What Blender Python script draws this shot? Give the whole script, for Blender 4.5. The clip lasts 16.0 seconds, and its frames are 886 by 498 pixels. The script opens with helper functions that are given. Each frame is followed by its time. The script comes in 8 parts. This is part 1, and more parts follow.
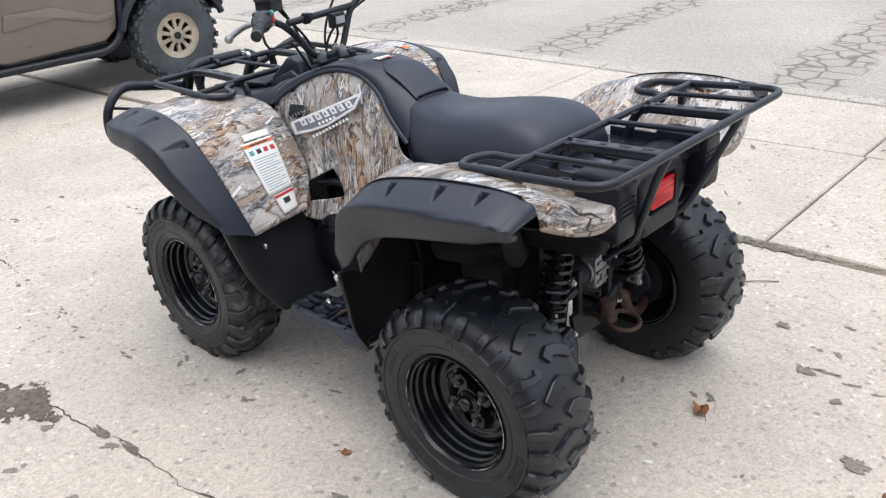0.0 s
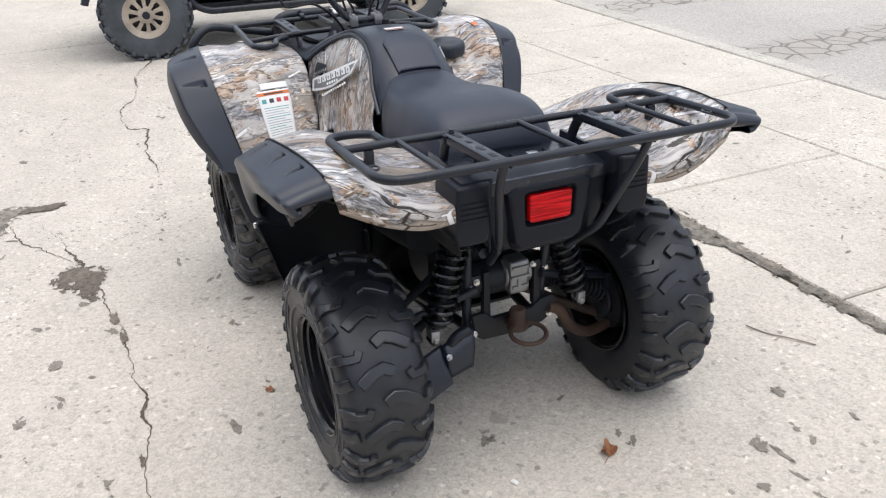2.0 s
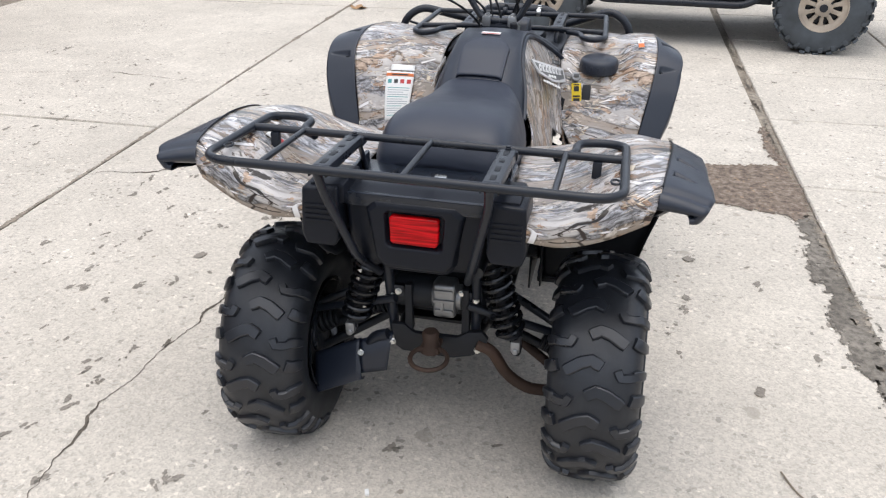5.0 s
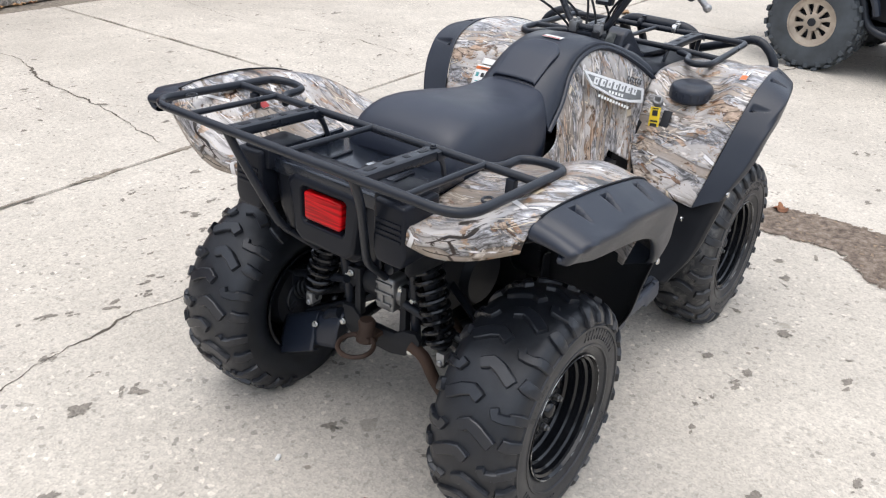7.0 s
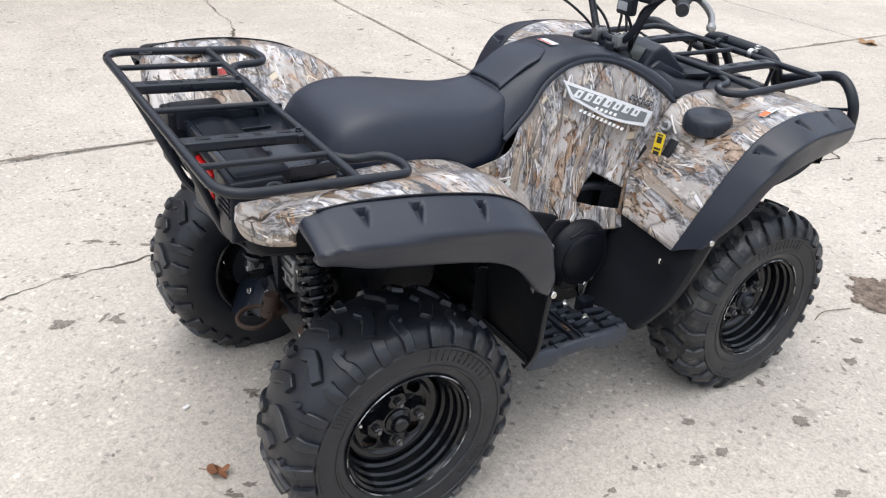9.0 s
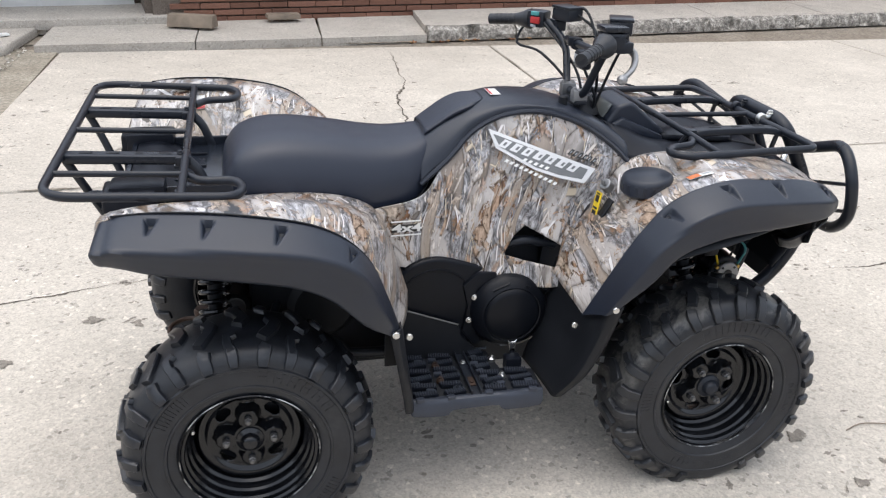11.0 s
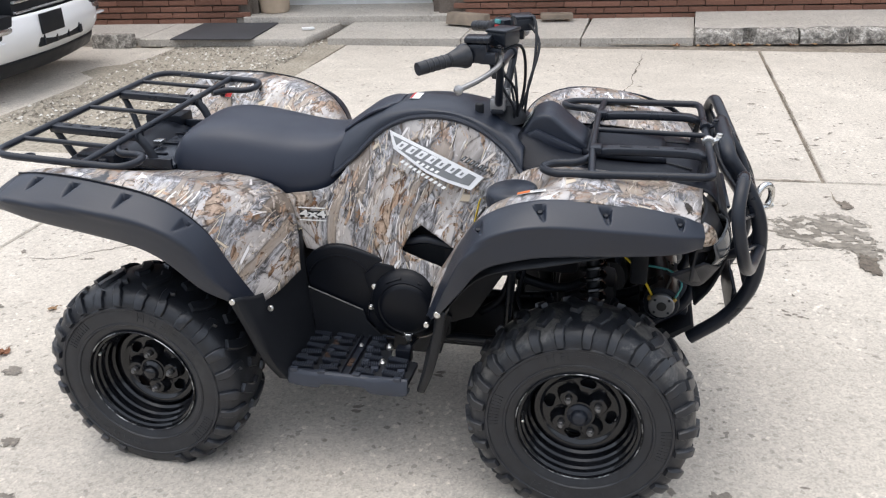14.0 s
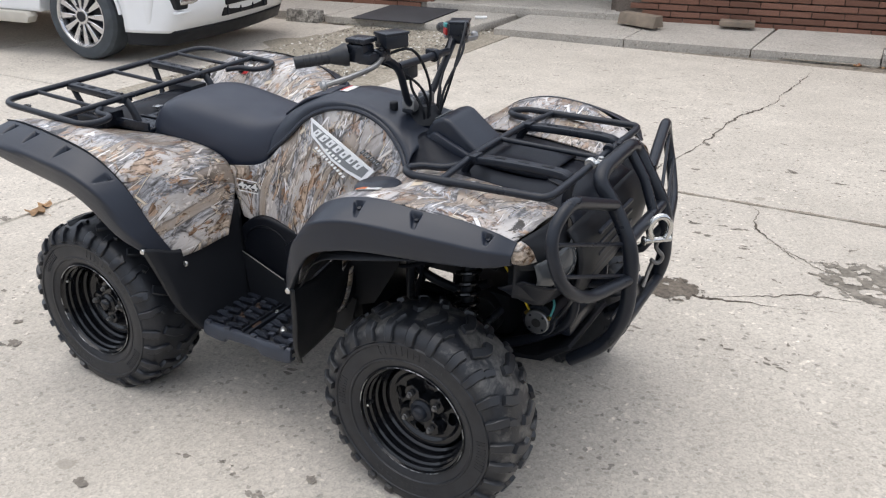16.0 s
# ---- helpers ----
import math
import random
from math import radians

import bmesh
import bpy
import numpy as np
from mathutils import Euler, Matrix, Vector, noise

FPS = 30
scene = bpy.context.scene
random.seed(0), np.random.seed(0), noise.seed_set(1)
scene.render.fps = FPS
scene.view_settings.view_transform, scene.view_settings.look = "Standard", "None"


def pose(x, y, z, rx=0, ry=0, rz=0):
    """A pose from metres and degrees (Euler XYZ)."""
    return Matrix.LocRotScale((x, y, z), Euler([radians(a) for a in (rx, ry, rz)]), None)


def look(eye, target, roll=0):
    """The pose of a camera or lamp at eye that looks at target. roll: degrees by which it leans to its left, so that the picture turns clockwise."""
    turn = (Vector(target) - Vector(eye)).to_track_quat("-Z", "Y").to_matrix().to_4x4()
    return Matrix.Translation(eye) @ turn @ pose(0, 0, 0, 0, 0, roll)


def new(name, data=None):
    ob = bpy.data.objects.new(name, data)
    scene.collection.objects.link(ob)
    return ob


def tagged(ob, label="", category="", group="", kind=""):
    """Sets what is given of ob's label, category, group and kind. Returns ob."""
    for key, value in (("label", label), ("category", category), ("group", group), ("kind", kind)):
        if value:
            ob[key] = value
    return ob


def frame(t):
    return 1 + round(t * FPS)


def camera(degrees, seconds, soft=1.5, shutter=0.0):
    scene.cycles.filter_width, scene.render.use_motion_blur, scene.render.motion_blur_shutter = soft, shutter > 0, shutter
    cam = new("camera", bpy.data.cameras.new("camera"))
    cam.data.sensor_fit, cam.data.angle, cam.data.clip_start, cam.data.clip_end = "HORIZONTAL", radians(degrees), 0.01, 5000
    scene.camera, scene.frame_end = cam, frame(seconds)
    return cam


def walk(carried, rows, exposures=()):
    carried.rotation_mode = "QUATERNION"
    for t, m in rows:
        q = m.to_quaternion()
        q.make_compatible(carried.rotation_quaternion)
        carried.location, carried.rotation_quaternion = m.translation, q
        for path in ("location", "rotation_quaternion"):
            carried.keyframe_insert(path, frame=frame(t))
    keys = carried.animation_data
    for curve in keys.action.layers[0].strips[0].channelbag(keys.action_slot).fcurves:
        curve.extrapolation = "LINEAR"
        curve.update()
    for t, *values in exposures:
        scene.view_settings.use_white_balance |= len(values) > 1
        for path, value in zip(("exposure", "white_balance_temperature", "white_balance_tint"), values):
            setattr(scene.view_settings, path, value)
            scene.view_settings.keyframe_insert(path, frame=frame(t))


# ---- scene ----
cam = camera(55.8, 16.0, soft=1.22)
PATH = [
    (0, (-1.862, 1.826, 1.613), (-0.611, 0.527, 0.749), -4.7),
    (0.5, (-2.068, 1.649, 1.611), (-0.703, 0.464, 0.756), -4.0),
    (1, (-2.183, 1.43, 1.587), (-0.723, 0.366, 0.728), -3.1),
    (1.5, (-2.308, 1.223, 1.59), (-0.752, 0.319, 0.719), -3.1),
    (2, (-2.491, 0.977, 1.583), (-0.848, 0.26, 0.696), -2.3),
    (2.5, (-2.566, 0.755, 1.579), (-0.865, 0.224, 0.671), -1.6),
    (3, (-2.585, 0.512, 1.587), (-0.826, 0.203, 0.688), -1.5),
    (3.5, (-2.615, 0.245, 1.593), (-0.828, 0.157, 0.7), -2.0),
    (4, (-2.688, -0.033, 1.611), (-0.907, 0.092, 0.711), -1.6),
    (4.5, (-2.661, -0.234, 1.599), (-0.894, 0.019, 0.698), -0.7),
    (5, (-2.602, -0.465, 1.605), (-0.857, -0.068, 0.713), -0.2),
    (5.2, (-2.58, -0.56, 1.604), (-0.856, -0.078, 0.713), -0.3),
    (7.3, (-2.083, -1.391, 1.581), (-0.711, -0.259, 0.668), 3.5),
    (7.5, (-2.026, -1.483, 1.589), (-0.719, -0.282, 0.668), 3.6),
    (8, (-1.878, -1.64, 1.597), (-0.705, -0.324, 0.653), 3.2),
    (8.5, (-1.676, -1.739, 1.588), (-0.575, -0.363, 0.641), 4.1),
    (8.7, (-1.584, -1.775, 1.598), (-0.522, -0.368, 0.652), 4.4),
    (10.8, (-0.669, -2.214, 1.589), (-0.156, -0.473, 0.749), 2.7),
    (11, (-0.582, -2.248, 1.586), (-0.14, -0.48, 0.761), 2.1),
    (11.5, (-0.334, -2.364, 1.611), (-0.1, -0.557, 0.787), 0.8),
    (12, (-0.132, -2.38, 1.608), (-0.04, -0.566, 0.771), 0.5),
    (12.5, (0.088, -2.367, 1.622), (0.063, -0.553, 0.778), 0.7),
    (13, (0.296, -2.379, 1.626), (0.102, -0.574, 0.786), -0.4),
    (13.5, (0.524, -2.413, 1.643), (0.183, -0.633, 0.797), -1.3),
    (14, (0.724, -2.377, 1.641), (0.31, -0.608, 0.807), -1.5),
    (14.5, (0.95, -2.3, 1.654), (0.439, -0.552, 0.827), -0.7),
    (15, (1.203, -2.257, 1.668), (0.524, -0.568, 0.839), -0.7),
    (15.5, (1.477, -2.216, 1.688), (0.646, -0.6, 0.852), -0.9),
    (16, (1.673, -2.109, 1.683), (0.757, -0.547, 0.833), -0.2),
]
walk(cam, [(t, look(eye, target, roll)) for t, eye, target, roll in PATH], [(0.0, -0.02), (5.0, -0.05), (8.0, 0.02), (12.0, 0.0), (13.5, 0.02), (14.5, 0.0), (15.2, -0.11), (16.0, -0.22)])

# ---- light: a bright overcast day ----
world = bpy.data.worlds.new("overcast_sky")
scene.world = world
world.use_nodes = True
wn, wl = world.node_tree.nodes, world.node_tree.links
sky = wn.new("ShaderNodeTexSky")
sky.sky_type, sky.sun_disc = "NISHITA", False
sky.sun_elevation, sky.sun_rotation = radians(84), radians(-99)
sky.air_density, sky.dust_density, sky.ozone_density = 1.0, 1.5, 1.0
grey = wn.new("ShaderNodeHueSaturation")
grey.inputs["Saturation"].default_value = 0.40
wl.new(sky.outputs[0], grey.inputs["Color"])
wl.new(grey.outputs[0], wn["Background"].inputs["Color"])
wn["Background"].inputs["Strength"].default_value = 0.326

sun_data = bpy.data.lights.new("sun", "SUN")
sun_data.energy, sun_data.angle, sun_data.color = 1.75, radians(85), (1.0, 0.94, 0.865)
sun = new("sun", sun_data)
sun.matrix_world = look((-1.2, -0.2, 12), (0, 0, 0))
scene.view_settings.exposure = 0.0


# ---- materials ----
class Mat:
    """A small wrapper round a node material."""

    def __init__(self, name, rough=0.5, metal=0.0):
        self.m = bpy.data.materials.new(name)
        self.m.use_nodes = True
        self.nt = self.m.node_tree
        self.b = self.nt.nodes["Principled BSDF"]
        self.b.inputs["Roughness"].default_value = rough
        self.b.inputs["Metallic"].default_value = metal

    def node(self, kind, **values):
        n = self.nt.nodes.new(kind)
        for key, value in values.items():
            n.inputs[key].default_value = value
        return n

    def link(self, a, b):
        self.nt.links.new(a, b)

    def coords(self, which="Object", scale=(1, 1, 1), turn=(0, 0, 0)):
        tc, mp = self.node("ShaderNodeTexCoord"), self.node("ShaderNodeMapping")
        mp.inputs["Scale"].default_value = scale
        mp.inputs["Rotation"].default_value = [radians(a) for a in turn]
        self.link(tc.outputs[which], mp.inputs[0])
        return mp.outputs[0]

    def noise(self, co, scale, detail=4.0, rough=0.55, warp=0.0):
        n = self.node("ShaderNodeTexNoise", Scale=scale, Detail=detail, Roughness=rough, Distortion=warp)
        self.link(co, n.inputs["Vector"])
        return n.outputs["Fac"]

    def cells(self, co, scale, feature="F1", rand=1.0):
        n = self.node("ShaderNodeTexVoronoi", Scale=scale, Randomness=rand)
        n.feature = feature
        self.link(co, n.inputs["Vector"])
        return n

    def ramp(self, fac, stops):
        r = self.node("ShaderNodeValToRGB")
        e = r.color_ramp.elements
        while len(e) < len(stops):
            e.new(0.5)
        for k, (pos, col) in zip(e, stops):
            k.position = pos
            k.color = (*col, 1) if isinstance(col, tuple) else (col, col, col, 1)
        self.link(fac, r.inputs[0])
        return r.outputs[0]

    def mix(self, fac, a, b, mode="MIX"):
        n = self.node("ShaderNodeMix")
        n.data_type, n.blend_type = "RGBA", mode
        for sock, value in ((n.inputs[0], fac), (n.inputs[6], a), (n.inputs[7], b)):
            if isinstance(value, (int, float)) and sock.type == "VALUE":
                sock.default_value = value
            elif isinstance(value, tuple):
                sock.default_value = (*value, 1)
            else:
                self.link(value, sock)
        return n.outputs[2]

    def math(self, op, a, b=0.0):
        n = self.node("ShaderNodeMath")
        n.operation = op
        for sock, value in zip(n.inputs, (a, b)):
            if isinstance(value, (int, float)):
                sock.default_value = value
            else:
                self.link(value, sock)
        return n.outputs[0]

    def color(self, out):
        if isinstance(out, tuple):
            self.b.inputs["Base Color"].default_value = (*out, 1)
        else:
            self.link(out, self.b.inputs["Base Color"])
        return self

    def rough(self, out):
        self.link(out, self.b.inputs["Roughness"])
        return self

    def bump(self, out, strength=0.3, distance=0.002):
        n = self.node("ShaderNodeBump", Strength=strength, Distance=distance)
        self.link(out, n.inputs["Height"])
        self.link(n.outputs[0], self.b.inputs["Normal"])
        return self


def plain(name, color, rough=0.5, metal=0.0, wear=0.25, grain=60.0, bump=0.08, gloss=0.5):
    """A plain stuff with faint blotches, uneven gloss and fine grain."""
    m = Mat(name, rough, metal)
    co = m.coords()
    big, fine = m.noise(co, 6.0), m.noise(co, grain, 3.0)
    dark, light = tuple(c * (1 - wear) for c in color), tuple(min(1.0, c * (1 + wear)) for c in color)
    m.color(m.mix(m.ramp(big, [(0.3, 0.0), (0.7, 1.0)]), dark, light))
    m.rough(m.ramp(big, [(0.3, max(0.02, rough - 0.08)), (0.75, min(1.0, rough + 0.1))]))
    m.bump(fine, bump, 0.001)
    m.b.inputs["Specular IOR Level"].default_value = gloss
    return m.m


def concrete(name, base, tint, speck=0.5):
    m = Mat(name, 0.88)
    tc = m.node("ShaderNodeNewGeometry")
    co = tc.outputs["Position"]
    broad = m.noise(co, 0.7, 5.0, 0.6, 0.4)
    mid = m.noise(co, 4.5, 6.0, 0.65)
    fine = m.noise(co, 42.0, 6.0, 0.78)
    sand, grit = m.cells(co, 150.0), m.cells(co, 70.0)
    pits, chips = m.cells(co, 16.0), m.cells(co, 6.5)
    col = m.mix(m.ramp(broad, [(0.32, 0.0), (0.7, 1.0)]), tuple(c * 0.88 for c in base), tint)
    col = m.mix(m.ramp(mid, [(0.35, 0.38), (0.6, 0.0)]), col, tuple(c * 0.68 for c in base))
    col = m.mix(m.math("MULTIPLY", m.ramp(fine, [(0.33, 1.0), (0.50, 0.0)]), speck * 0.95), col, tuple(c * 0.40 for c in base))
    col = m.mix(m.ramp(fine, [(0.57, 0.0), (0.72, 0.45)]), col, tuple(min(0.9, c * 1.35) for c in base))
    # sand and small stones showing in the worn skin
    grains = m.ramp(sand.outputs["Color"], [(0.0, 0.66), (0.5, 0.97), (1.0, 1.24)])
    col = m.mix(0.75, col, m.mix(1.0, col, grains, "MULTIPLY"))
    stones = m.ramp(grit.outputs["Color"], [(0.11, 0.36), (0.17, 0.95), (0.84, 1.0), (0.91, 1.5)])
    worn = m.ramp(m.noise(co, 1.6, 4.0, 0.6), [(0.40, 0.25), (0.62, 0.9)])
    col = m.mix(worn, col, m.mix(1.0, col, stones, "MULTIPLY"))
    # small dark pits, trodden-in spots and sparse chips
    spot = m.math("MULTIPLY", m.ramp(pits.outputs["Distance"], [(0.05, 1.0), (0.16, 0.0)]), m.ramp(m.noise(co, 2.2, 3.0), [(0.54, 0.0), (0.66, 0.8)]))
    col = m.mix(spot, col, tuple(c * 0.40 for c in base))
    chip = m.math("MULTIPLY", m.ramp(m.math("ADD", chips.outputs["Distance"], m.math("MULTIPLY", fine, 0.12)), [(0.105, 1.0), (0.13, 0.0)]), m.ramp(chips.outputs["Color"], [(0.46, 1.0), (0.48, 0.0)]))
    col = m.mix(m.math("MULTIPLY", chip, 0.9), col, (0.20, 0.17, 0.135))
    scars = m.cells(co, 2.6)
    scar = m.math("MULTIPLY", m.ramp(m.math("ADD", scars.outputs["Distance"], m.math("MULTIPLY", m.noise(co, 24.0, 5.0, 0.7), 0.16)), [(0.145, 1.0), (0.17, 0.0)]), m.ramp(scars.outputs["Color"], [(0.50, 1.0), (0.52, 0.0)]))
    col = m.mix(m.math("MULTIPLY", scar, 0.6), col, (0.27, 0.24, 0.20))
    # blackish scuffs and drips
    scuff = m.math("MULTIPLY", m.ramp(m.noise(co, 11.0, 5.0, 0.7, 1.2), [(0.62, 0.0), (0.72, 1.0)]), m.ramp(m.noise(co, 1.1, 2.0), [(0.45, 0.0), (0.65, 0.6)]))
    col = m.mix(scuff, col, tuple(c * 0.5 for c in base))
    oi = m.node("ShaderNodeObjectInfo")
    col = m.mix(m.math("MULTIPLY", oi.outputs["Random"], 0.22), col, tuple(c * 0.72 for c in base))
    m.color(col)
    h = m.math("ADD", m.math("MULTIPLY", fine, 0.6), m.math("MULTIPLY", sand.outputs["Distance"], 0.6))
    h = m.math("SUBTRACT", h, m.math("MULTIPLY", m.math("MAXIMUM", spot, chip), 0.5))
    m.bump(h, 0.4, 0.003)
    return m.m


def camouflage():
    """Printed woodland film: layered trunks, weathered bark, dry leaves, pale twigs and dark gaps, in the sheet's own metres."""
    m = Mat("camouflage_film", 0.34)
    m.b.inputs["Coat Weight"].default_value = 0.4
    m.b.inputs["Coat Roughness"].default_value = 0.24
    uv = m.coords("UV")

    def warped(amount, scale):
        wob = m.node("ShaderNodeTexNoise", Scale=scale, Detail=2.0)
        m.link(uv, wob.inputs["Vector"])
        return m.mix(amount, uv, wob.outputs["Color"], "ADD")

    def mapped(co, scale, turn=0.0, shift=0.0):
        mp = m.node("ShaderNodeMapping")
        mp.inputs["Location"].default_value = (shift, shift, 0)
        mp.inputs["Scale"].default_value = (*scale, 1)
        mp.inputs["Rotation"].default_value = (0, 0, radians(turn))
        m.link(co, mp.inputs[0])
        return mp.outputs[0]

    def times(a, b):
        return m.math("MULTIPLY", a, b)

    def white(value, shift):
        n = m.node("ShaderNodeTexWhiteNoise")
        n.noise_dimensions = "1D"
        m.link(m.math("ADD", value, shift), n.inputs["W"])
        return n.outputs["Value"]

    bent, wild = warped(0.045, 5.0), warped(0.10, 6.0)
    # trunks side by side, each rounded by its own shading, in taupe, grey and pale tones
    row = times(m.noise(mapped(bent, (6.5, 1.6), 9, 2.0), 1.0, 2.0, 0.5, 0.35), 9.0)
    across, trunk = m.math("FRACT", row), m.math("FLOOR", row)
    col = m.ramp(white(trunk, 0.3), [(0.0, (0.20, 0.155, 0.112)), (0.25, (0.36, 0.295, 0.228)), (0.5, (0.46, 0.395, 0.325)), (0.75, (0.35, 0.305, 0.26)), (1.0, (0.58, 0.545, 0.50))])
    soft = m.noise(mapped(wild, (9.0, 3.0), 4, 6.0), 1.0, 5.0, 0.6, 0.3)
    col = m.mix(m.ramp(soft, [(0.36, 0.75), (0.52, 0.0)]), col, (0.235, 0.20, 0.166))
    col = m.mix(m.ramp(soft, [(0.57, 0.0), (0.71, 0.5)]), col, (0.64, 0.61, 0.575))
    fibre = m.noise(mapped(bent, (105.0, 9.0), 8), 1.0, 6.0, 0.72, 0.9)
    col = m.mix(m.ramp(fibre, [(0.30, 0.5), (0.45, 0.0)]), col, (0.12, 0.095, 0.072))
    col = m.mix(m.ramp(fibre, [(0.60, 0.0), (0.74, 0.32)]), col, (0.74, 0.70, 0.65))
    # rough grey bark on some trunks and in patches, black in its furrows
    furrow = m.noise(mapped(wild, (70.0, 24.0), 6), 1.0, 7.0, 0.78, 0.6)
    barky = m.ramp(m.math("ADD", times(white(trunk, 7.7), 0.22), times(m.noise(mapped(wild, (9.0, 2.4), 0, 9.0), 1.0, 5.0, 0.65), 0.8)), [(0.532, 0.0), (0.56, 0.95)])
    greys = m.ramp(furrow, [(0.34, (0.030, 0.030, 0.031)), (0.45, (0.16, 0.158, 0.158)), (0.54, (0.38, 0.375, 0.375)), (0.68, (0.78, 0.78, 0.785))])
    col = m.mix(barky, col, greys)
    col = m.mix(m.ramp(across, [(0.0, 0.85), (0.025, 0.55), (0.16, 0.05), (0.80, 0.0), (0.96, 0.30), (1.0, 0.6)]), col, (0.065, 0.056, 0.050))
    # pale peeling patches
    pale = m.ramp(m.noise(mapped(wild, (13.0, 5.0), -12, 2.0), 1.0, 6.0, 0.7, 0.6), [(0.625, 0.0), (0.665, 0.75)])
    col = m.mix(pale, col, m.ramp(fibre, [(0.38, (0.36, 0.345, 0.335)), (0.55, (0.68, 0.67, 0.66))]))
    # clumps of dry leaves: pointed blades with dark rims
    for turn, shift, cut in ((-38, 0.0, 0.548), (25, 5.0, 0.552)):
        lco = mapped(wild, (34.0, 13.0), turn, shift)
        blade, rim = m.cells(lco, 1.0), m.cells(lco, 1.0, "DISTANCE_TO_EDGE")
        lcol = m.ramp(blade.outputs["Color"], [(0.05, (0.17, 0.085, 0.045)), (0.28, (0.50, 0.32, 0.20)), (0.48, (0.60, 0.49, 0.37)), (0.72, (0.74, 0.69, 0.62)), (0.95, (0.38, 0.22, 0.13))])
        lcol = m.mix(m.ramp(m.noise(lco, 3.0, 4.0, 0.7), [(0.35, 0.7), (0.6, 0.0)]), lcol, (0.12, 0.08, 0.05))
        lcol = m.mix(m.ramp(rim.outputs["Distance"], [(0.0, 0.8), (0.10, 0.0)]), lcol, (0.03, 0.022, 0.016))
        lz = m.ramp(m.noise(mapped(uv, (9.0, 7.0), 0, 11.0 + shift), 1.0, 6.0, 0.78, 1.6), [(cut, 0.0), (cut + 0.02, 1.0)])
        col = m.mix(lz, col, lcol)
    # dark hollows, narrow and scattered
    hollow = m.ramp(m.noise(mapped(wild, (18.0, 6.0), 14, 1.0), 1.0, 5.0, 0.72, 0.6), [(0.605, 0.0), (0.64, 0.9)])
    col = m.mix(hollow, col, (0.035, 0.028, 0.022))
    # crossing twigs, each pale with a dark side
    for turn, scale, colour, width in ((22, 11.0, (0.74, 0.71, 0.66), 0.015), (-40, 9.0, (0.66, 0.60, 0.52), 0.013), (64, 13.0, (0.07, 0.055, 0.042), 0.009), (-12, 7.0, (0.80, 0.78, 0.74), 0.011), (8, 15.0, (0.66, 0.58, 0.45), 0.012), (40, 18.0, (0.62, 0.52, 0.36), 0.012)):
        tco = mapped(bent, (scale, scale * 0.2), turn)
        tw = m.cells(tco, 1.0, "DISTANCE_TO_EDGE").outputs["Distance"]
        where = m.ramp(m.noise(uv, 6.0 + scale * 0.4, 2.0), [(0.55, 0.0), (0.58, 1.0)])
        col = m.mix(times(m.ramp(tw, [(width * 1.0, 0.6), (width * 1.4, 0.0)]), where), col, (0.035, 0.027, 0.02))
        col = m.mix(times(m.ramp(tw, [(width * 0.75, 1.0), (width, 0.0)]), where), col, colour)
    faded = m.node("ShaderNodeHueSaturation", Saturation=0.86)
    m.link(col, faded.inputs["Color"])
    crisp = m.node("ShaderNodeBrightContrast", Bright=0.0, Contrast=0.14)
    m.link(faded.outputs[0], crisp.inputs["Color"])
    m.color(m.mix(1.0, crisp.outputs[0], (0.90, 0.90, 0.935), "MULTIPLY"))
    return m.m


CAMO = camouflage()
PLASTIC = plain("matte_black_plastic", (0.0098, 0.0143, 0.0255), 0.40, 0.0, 0.12, 420.0, 0.25, 0.55)
SATINBLACK = plain("satin_black_plastic", (0.0082, 0.0100, 0.0152), 0.36, 0.0, 0.12, 420.0, 0.2, 0.20)
DARKPLASTIC = plain("black_inner_plastic", (0.0104, 0.0118, 0.0150), 0.48, 0.0, 0.2, 200.0, 0.15, 0.28)
TRAYPLASTIC = plain("glossy_black_tray_plastic", (0.011, 0.0145, 0.022), 0.24, 0.0, 0.2, 90.0, 0.12, 0.5)
VINYL = plain("black_seat_vinyl", (0.015, 0.0203, 0.035), 0.45, 0.0, 0.06, 600.0, 0.25, 0.5)
